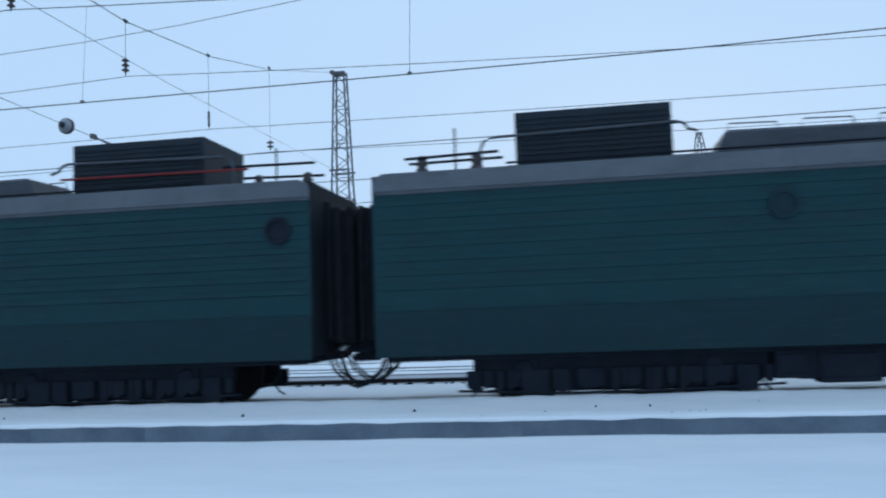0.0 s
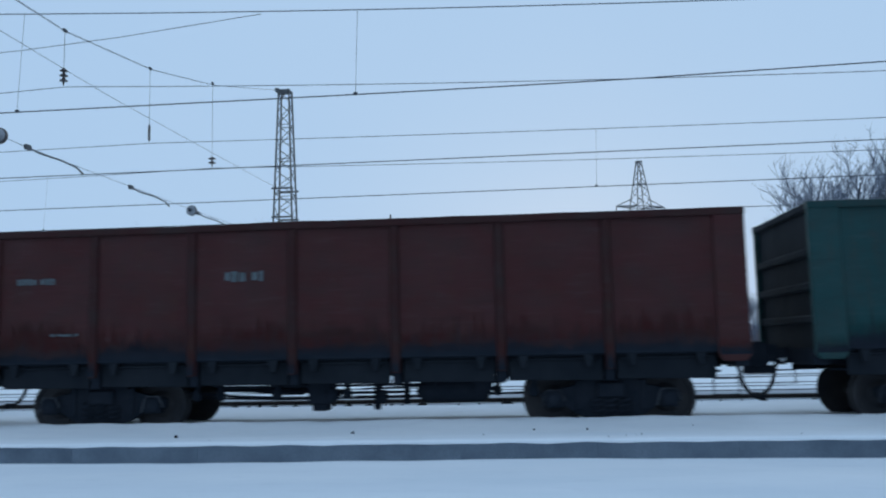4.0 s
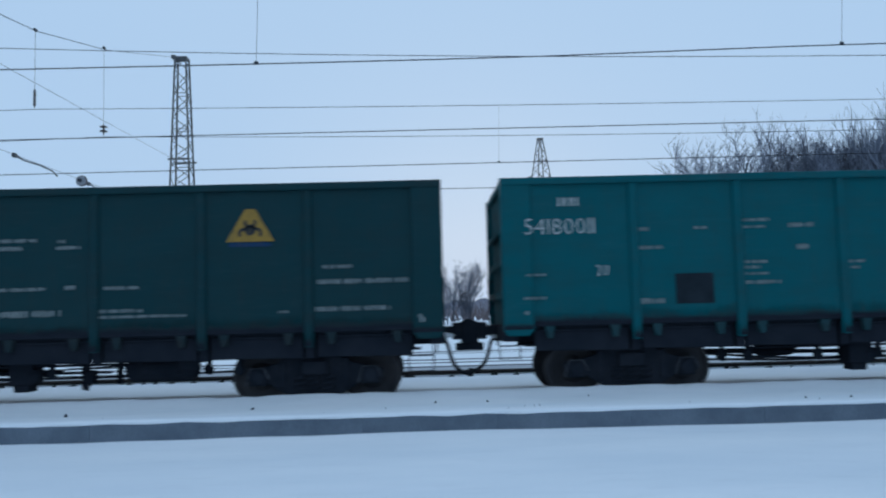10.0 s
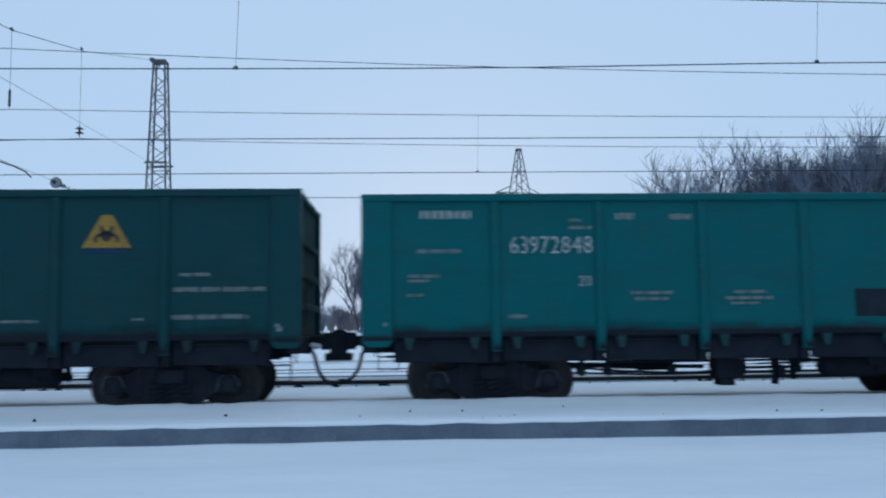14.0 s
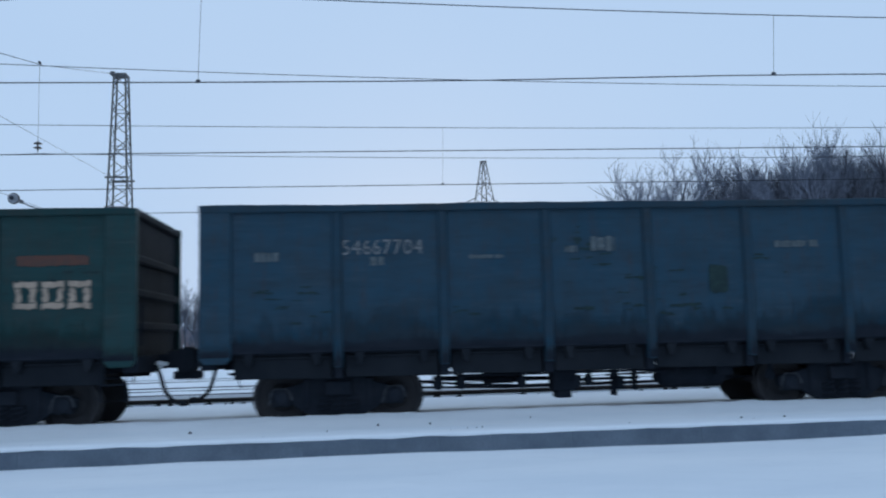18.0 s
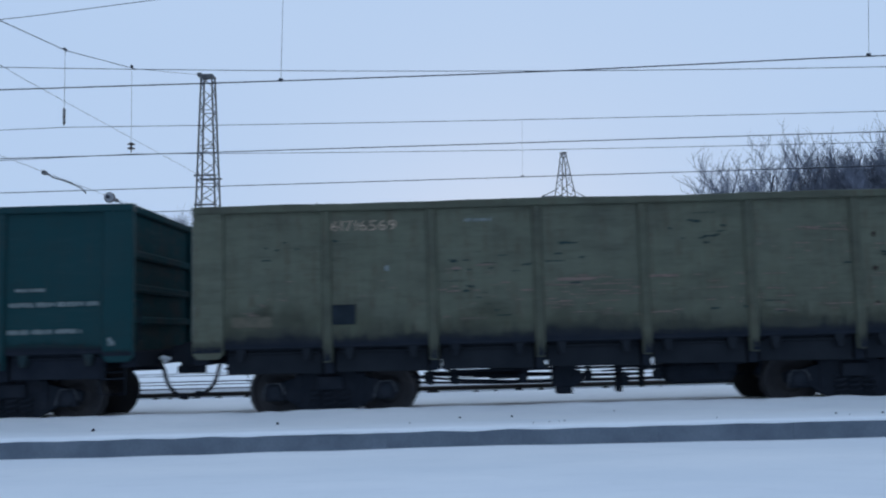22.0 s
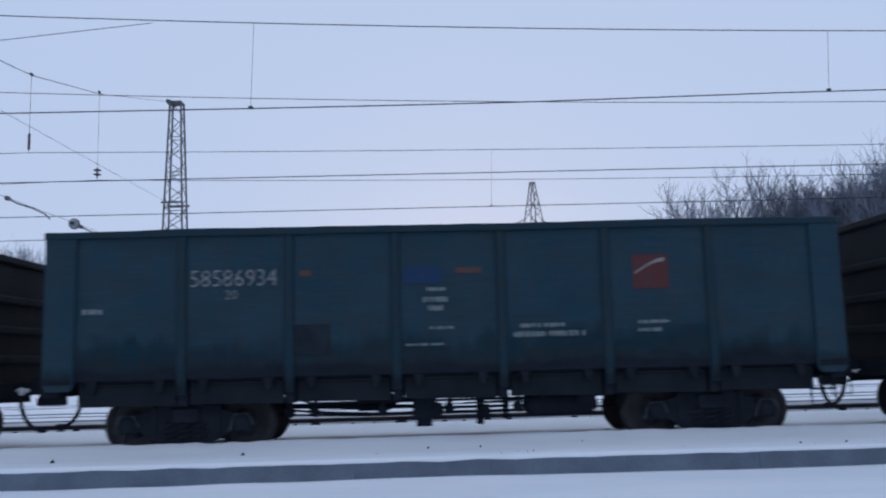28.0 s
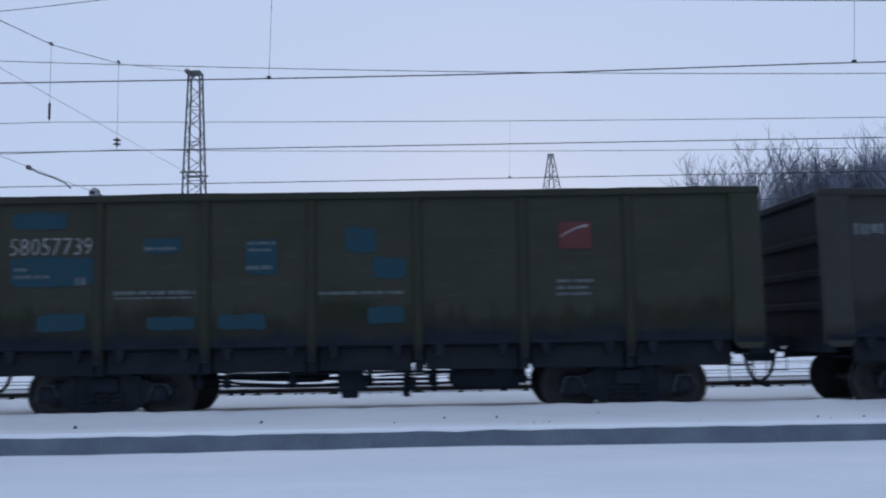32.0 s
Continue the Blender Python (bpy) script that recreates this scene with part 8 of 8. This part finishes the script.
tank_wagon(3, centre(3), BEIGE, END_GREEN, END_BLUE, "cream gas tank wagon with a red stripe and blue patches",
           [field("blue_field", TANK_BLUE, -3.15, -0.7, 3.08, 3.32), field("blue_field", TANK_BLUE, -3.15, -1.75, 2.93, 3.10), field("teal_field", TANK_TEAL, 0.45, 3.0, 2.28, 2.50), field("steel_field", TANK_STEEL, 2.2, 4.9, 1.62, 2.22),
            field("pale_field", TANK_PALE, -1.75, -0.4, 2.93, 3.06), field("pale_field", TANK_PALE, 0.5, 1.7, 1.80, 2.25), field("green_field", TANK_GREEN, -1.4, -0.3, 1.42, 1.62), field("soot_field", TANK_UMBER, 1.65, 2.2, 1.52, 1.86),
            field("blue_field", TANK_BLUE, -2.1, -1.6, 1.86, 2.0), lettering(-4.25, -4.0, 3.0, 3.18), lettering(-1.3, -0.1, 2.25, 2.34), lettering(-1.3, -0.3, 2.05, 2.13), lettering(0.5, 0.9, 3.6, 3.66), hazard_set(4.1)])
tank_wagon(4, centre(4), BEIGE_GREY, END_BLUE, END_BLUE, "grey-cream gas tank wagon with blue-grey patches",
           [field("blue_field", TANK_BLUE, -3.55, -1.2, 3.38, 3.68), field("blue_field", TANK_BLUE, -3.0, -1.9, 2.95, 3.22), field("blue_field", TANK_BLUE, 0.7, 4.35, 2.95, 3.62), field("blue_field", TANK_BLUE, 0.8, 4.3, 2.92, 2.98),
            field("pale_field", TANK_PALE, 0.75, 2.4, 1.8, 2.46), field("blue_field", TANK_SKY, -4.53, -4.0, 1.7, 2.6), lettering(-1.6, -0.3, 2.25, 2.34), lettering(0.8, 2.2, 2.3, 2.38),
            field("blue_field", TANK_BLUE, -2.9, -1.45, 1.42, 1.70), field("soot_field", TANK_UMBER, 1.15, 1.75, 1.50, 1.86), field("blue_field", TANK_BLUE, 1.85, 3.7, 1.46, 1.66), tank_number, hazard_set(4.15)], stripe=STRIPE_DULL)

gondola(5, centre(5), 3.40, livery("wagon_paint_a", (0.052, 0.013, 0.0135), 0.35, 0.35, 0.45, 0.65),
        "weathered brown-red open gondola wagon of riveted steel", 0, 0.16, marks_5)
gondola(6, centre(6), 3.45, livery("wagon_paint_b", (0.013, 0.050, 0.051), 0.35, 0.35, 0.45),
        "dark green open gondola wagon, ring-marked", 0, 0.15, marks_6)
gondola(7, centre(7), 3.45, livery("wagon_paint_c", (0.071, 0.0115, 0.012), 0.35, 0.35, 0.45, 0.6),
        "dark red open gondola wagon with white stencilling", 0, 0.13, marks_7)
gondola(8, centre(8), 3.28, livery("wagon_paint_d", (0.070, 0.119, 0.137), 0.35, 0.35, 0.32, 0.95),
        "faded light blue-grey open gondola wagon, patched", 2, 0.14, marks_8)
gondola(9, centre(9), 3.55, livery("wagon_paint_e", (0.011, 0.047, 0.048), 0.35, 0.60, 0.45),
        "dark green open gondola wagon with repainted patches", 0, 0.19, marks_9)
gondola(10, centre(10), 3.28, livery("wagon_paint_f", (0.086, 0.017, 0.021), 0.35, 0.35, 0.45, 0.5),
        "wine-red open gondola wagon with smooth steel sides", 0, 0.22, marks_10)
gondola(11, centre(11), 3.55, livery("wagon_paint_g", (0.003, 0.034, 0.041), 0.12, 0.10, 0.22),
        "deep teal open gondola wagon with a yellow triangle emblem", 0, 0.05, lambda w: marks_dark(w, "61862819"))
gondola(12, centre(12), 3.55, livery("wagon_paint_h", (0.003, 0.084, 0.100), 0.12, 0.10, 0.22),
        "teal green open gondola wagon with smooth steel sides", 0, 0.05, marks_12)
gondola(13, centre(13), 3.55, livery("wagon_paint_i", (0.003, 0.046, 0.056), 0.12, 0.10, 0.22),
        "deep teal open gondola wagon with a yellow triangle emblem", 0, 0.05, lambda w: marks_dark(w, "61854451"))
gondola(14, centre(14), 3.45, livery("wagon_paint_j", (0.003, 0.097, 0.106), 0.12, 0.10, 0.22),
        "bright teal open gondola wagon with a small yellow triangle", 0, 0.05, lambda w: marks_teal(w, "63972905"))
gondola(15, centre(15), 3.55, livery("wagon_paint_k", (0.003, 0.046, 0.053), 0.12, 0.10, 0.22),
        "deep teal open gondola wagon with a yellow triangle emblem", 0, 0.05, lambda w: marks_dark(w, "61847505"))
gondola(16, centre(16), 3.45, livery("wagon_paint_l", (0.003, 0.100, 0.108), 0.12, 0.10, 0.22),
        "bright teal open gondola wagon with a small yellow triangle", 0, 0.05, lambda w: marks_teal(w, "63972848"))
gondola(17, centre(17), 3.55, livery("wagon_paint_m", (0.010, 0.030, 0.034), 0.35, 0.35, 0.45, 0.75),
        "sooty dark green open gondola wagon of riveted steel", 0, 0.14, marks_17)
gondola(18, centre(18), 3.55, peeled("wagon_paint_n", (0.040, 0.082, 0.072), (0.052, 0.070, 0.058), (0.085, 0.068, 0.052), (0.042, 0.118, 0.106)),
        "flaking green open gondola wagon, rust-streaked", 2, 0.13, marks_18)
gondola(19, centre(19), 3.50, livery("wagon_paint_o", (0.012, 0.046, 0.048), 0.35, 0.35, 0.45),
        "dark green open gondola wagon with big cream lettering shapes", 0, 0.14, marks_19)
gondola(20, centre(20), 3.50, livery("wagon_paint_p", (0.018, 0.052, 0.082), 0.35, 0.35, 0.45),
        "slate blue open gondola wagon of riveted steel", 0, 0.15, marks_20)
gondola(21, centre(21), 3.53, peeled("wagon_paint_q", (0.038, 0.094, 0.090), (0.036, 0.066, 0.078), (0.088, 0.078, 0.060), (0.036, 0.090, 0.090)),
        "flaking green open gondola wagon with big cream lettering shapes", 2, 0.16, marks_21)
gondola(22, centre(22), 3.45, livery("wagon_paint_r", (0.003, 0.089, 0.095), 0.12, 0.10, 0.22),
        "bright teal open gondola wagon with a small yellow triangle", 0, 0.05, lambda w: marks_teal(w, "63972715"))
gondola(23, centre(23), 3.55, livery("wagon_paint_s", (0.003, 0.035, 0.041), 0.12, 0.10, 0.22),
        "deep teal open gondola wagon with a yellow triangle emblem", 0, 0.05, lambda w: marks_dark(w, "61853040"))
gondola(24, centre(24), 3.45, livery("wagon_paint_t", (0.100, 0.111, 0.080), 0.35, 0.50, 0.45),
        "dusty olive-grey open gondola wagon with smooth steel sides", 0, 0.13, marks_24)
gondola(25, centre(25), 3.55, livery("wagon_paint_u", (0.003, 0.095, 0.100), 0.12, 0.10, 0.22),
        "clean teal open gondola wagon with white markings", 0, 0.05, marks_25)
gondola(26, centre(26), 3.28, livery("wagon_paint_v", (0.015, 0.026, 0.027), 0.35, 0.50, 0.45),
        "sooty black-green open gondola wagon with slate patches", 0, 0.16, marks_26)
gondola(27, centre(27), 3.45, livery("wagon_paint_w", (0.004, 0.061, 0.188), 0.12, 0.10, 0.22),
        "bright blue open gondola wagon, loaded above the rim", 0, 0.05, lambda w: marks_teal(w, "64015159"), heaped_load)
gondola(28, centre(28), 3.28, livery("wagon_paint_x", (0.005, 0.044, 0.074), 0.12, 0.10, 0.22),
        "plain dark blue-teal open gondola wagon with smooth steel sides", 0, 0.1, marks_28)
gondola(29, centre(29), 3.28, livery("wagon_paint_y", (0.017, 0.026, 0.027), 0.35, 0.35, 0.45),
        "sooty brown-black open gondola wagon of riveted steel", 0, 0.16, marks_29)
gondola(30, centre(30), 3.53, livery("wagon_paint_z", (0.009, 0.040, 0.060), 0.35, 0.35, 0.45, 0.75),
        "navy blue open gondola wagon with a red square emblem", 0, 0.16, marks_30)
gondola(31, centre(31), 3.62, livery("wagon_paint_A", (0.027, 0.045, 0.026), 0.35, 0.35, 0.45),
        "olive green open gondola wagon with a red emblem", 0, 0.16, marks_31)
gondola(32, centre(32), 3.32, livery("wagon_paint_B", (0.006, 0.048, 0.066), 0.12, 0.10, 0.22),
        "dark teal-blue open gondola wagon with a red emblem", 0, 0.13, marks_32)
gondola(33, centre(33), 3.55, livery("wagon_paint_C", (0.029, 0.046, 0.047), 0.35, 0.35, 0.45),
        "grimy grey-green open gondola wagon with a red emblem", 0, 0.16, marks_33)
gondola(34, centre(34), 3.62, livery("wagon_paint_D", (0.026, 0.031, 0.020), 0.35, 0.35, 0.45),
        "olive-brown open gondola wagon with teal repainted patches", 0, 0.17, marks_34)
gondola(35, centre(35), 3.55, livery("wagon_paint_E", (0.029, 0.030, 0.030), 0.35, 0.35, 0.45),
        "grimy grey-olive open gondola wagon of riveted steel", 0, 0.17, marks_35)


# ---------------------------------------------------------------- the run of the train
RUN = [
    (0, -3.98), (1, -18.47), (2, -32.94), (3, -47.51), (3.5, -54.97), (5.5, -83.85), (6, -91.06), (6.5, -98.27),
    (7, -105.86), (8, -120.43), (9, -134.70), (10, -149.08), (11, -163.82), (12, -178.13), (13, -192.37), (14, -206.66), (14.5, -214.26), (15, -221.33), (15.5, -228.54), (17.5, -257.01), (18, -264.36), (19, -278.65), (19.5, -285.80), (20, -292.77), (21, -306.91), (22, -321.53), (22.5, -328.73), (23, -335.75), (24.5, -357.06), (26.5, -385.73), (27, -392.72), (27.5, -399.90), (28, -406.86), (29, -421.42), (30, -435.50), (30.5, -442.68), (31, -449.65),
    (32, -464.19),
]


def train_at(t):
    return float(np.interp(t, [a for a, _ in RUN], [b for _, b in RUN]))


def motions():
    """The train rolls past to the left; its wheels turn while they can be seen."""
    for k, (w, wheels, radius) in WHEELS.items():
        back = k == 0
        walk(w, [(t, pose(s + centre(k), 0, 0, 0, 0, 180 if back else 0)) for t, s in RUN])
        seen_at = [f for f in range(0, 32 * FPS + 1) if abs(train_at(f / FPS) + centre(k)) < 19.0]
        for ws in wheels:
            x, y, z = ws.location
            spin = [(f / FPS, pose(x, y, z, 0, math.degrees(train_at(f / FPS) / radius) * (-1 if back else 1) % 360, 0)) for f in seen_at]
            if not spin:
                continue
            rows = spin
            if seen_at[0] > 0:
                rows = [(0.0, spin[0][1])] + rows
            if seen_at[-1] < 32 * FPS:
                rows = rows + [(32.0, spin[-1][1])]
            walk(ws, rows)


motions()
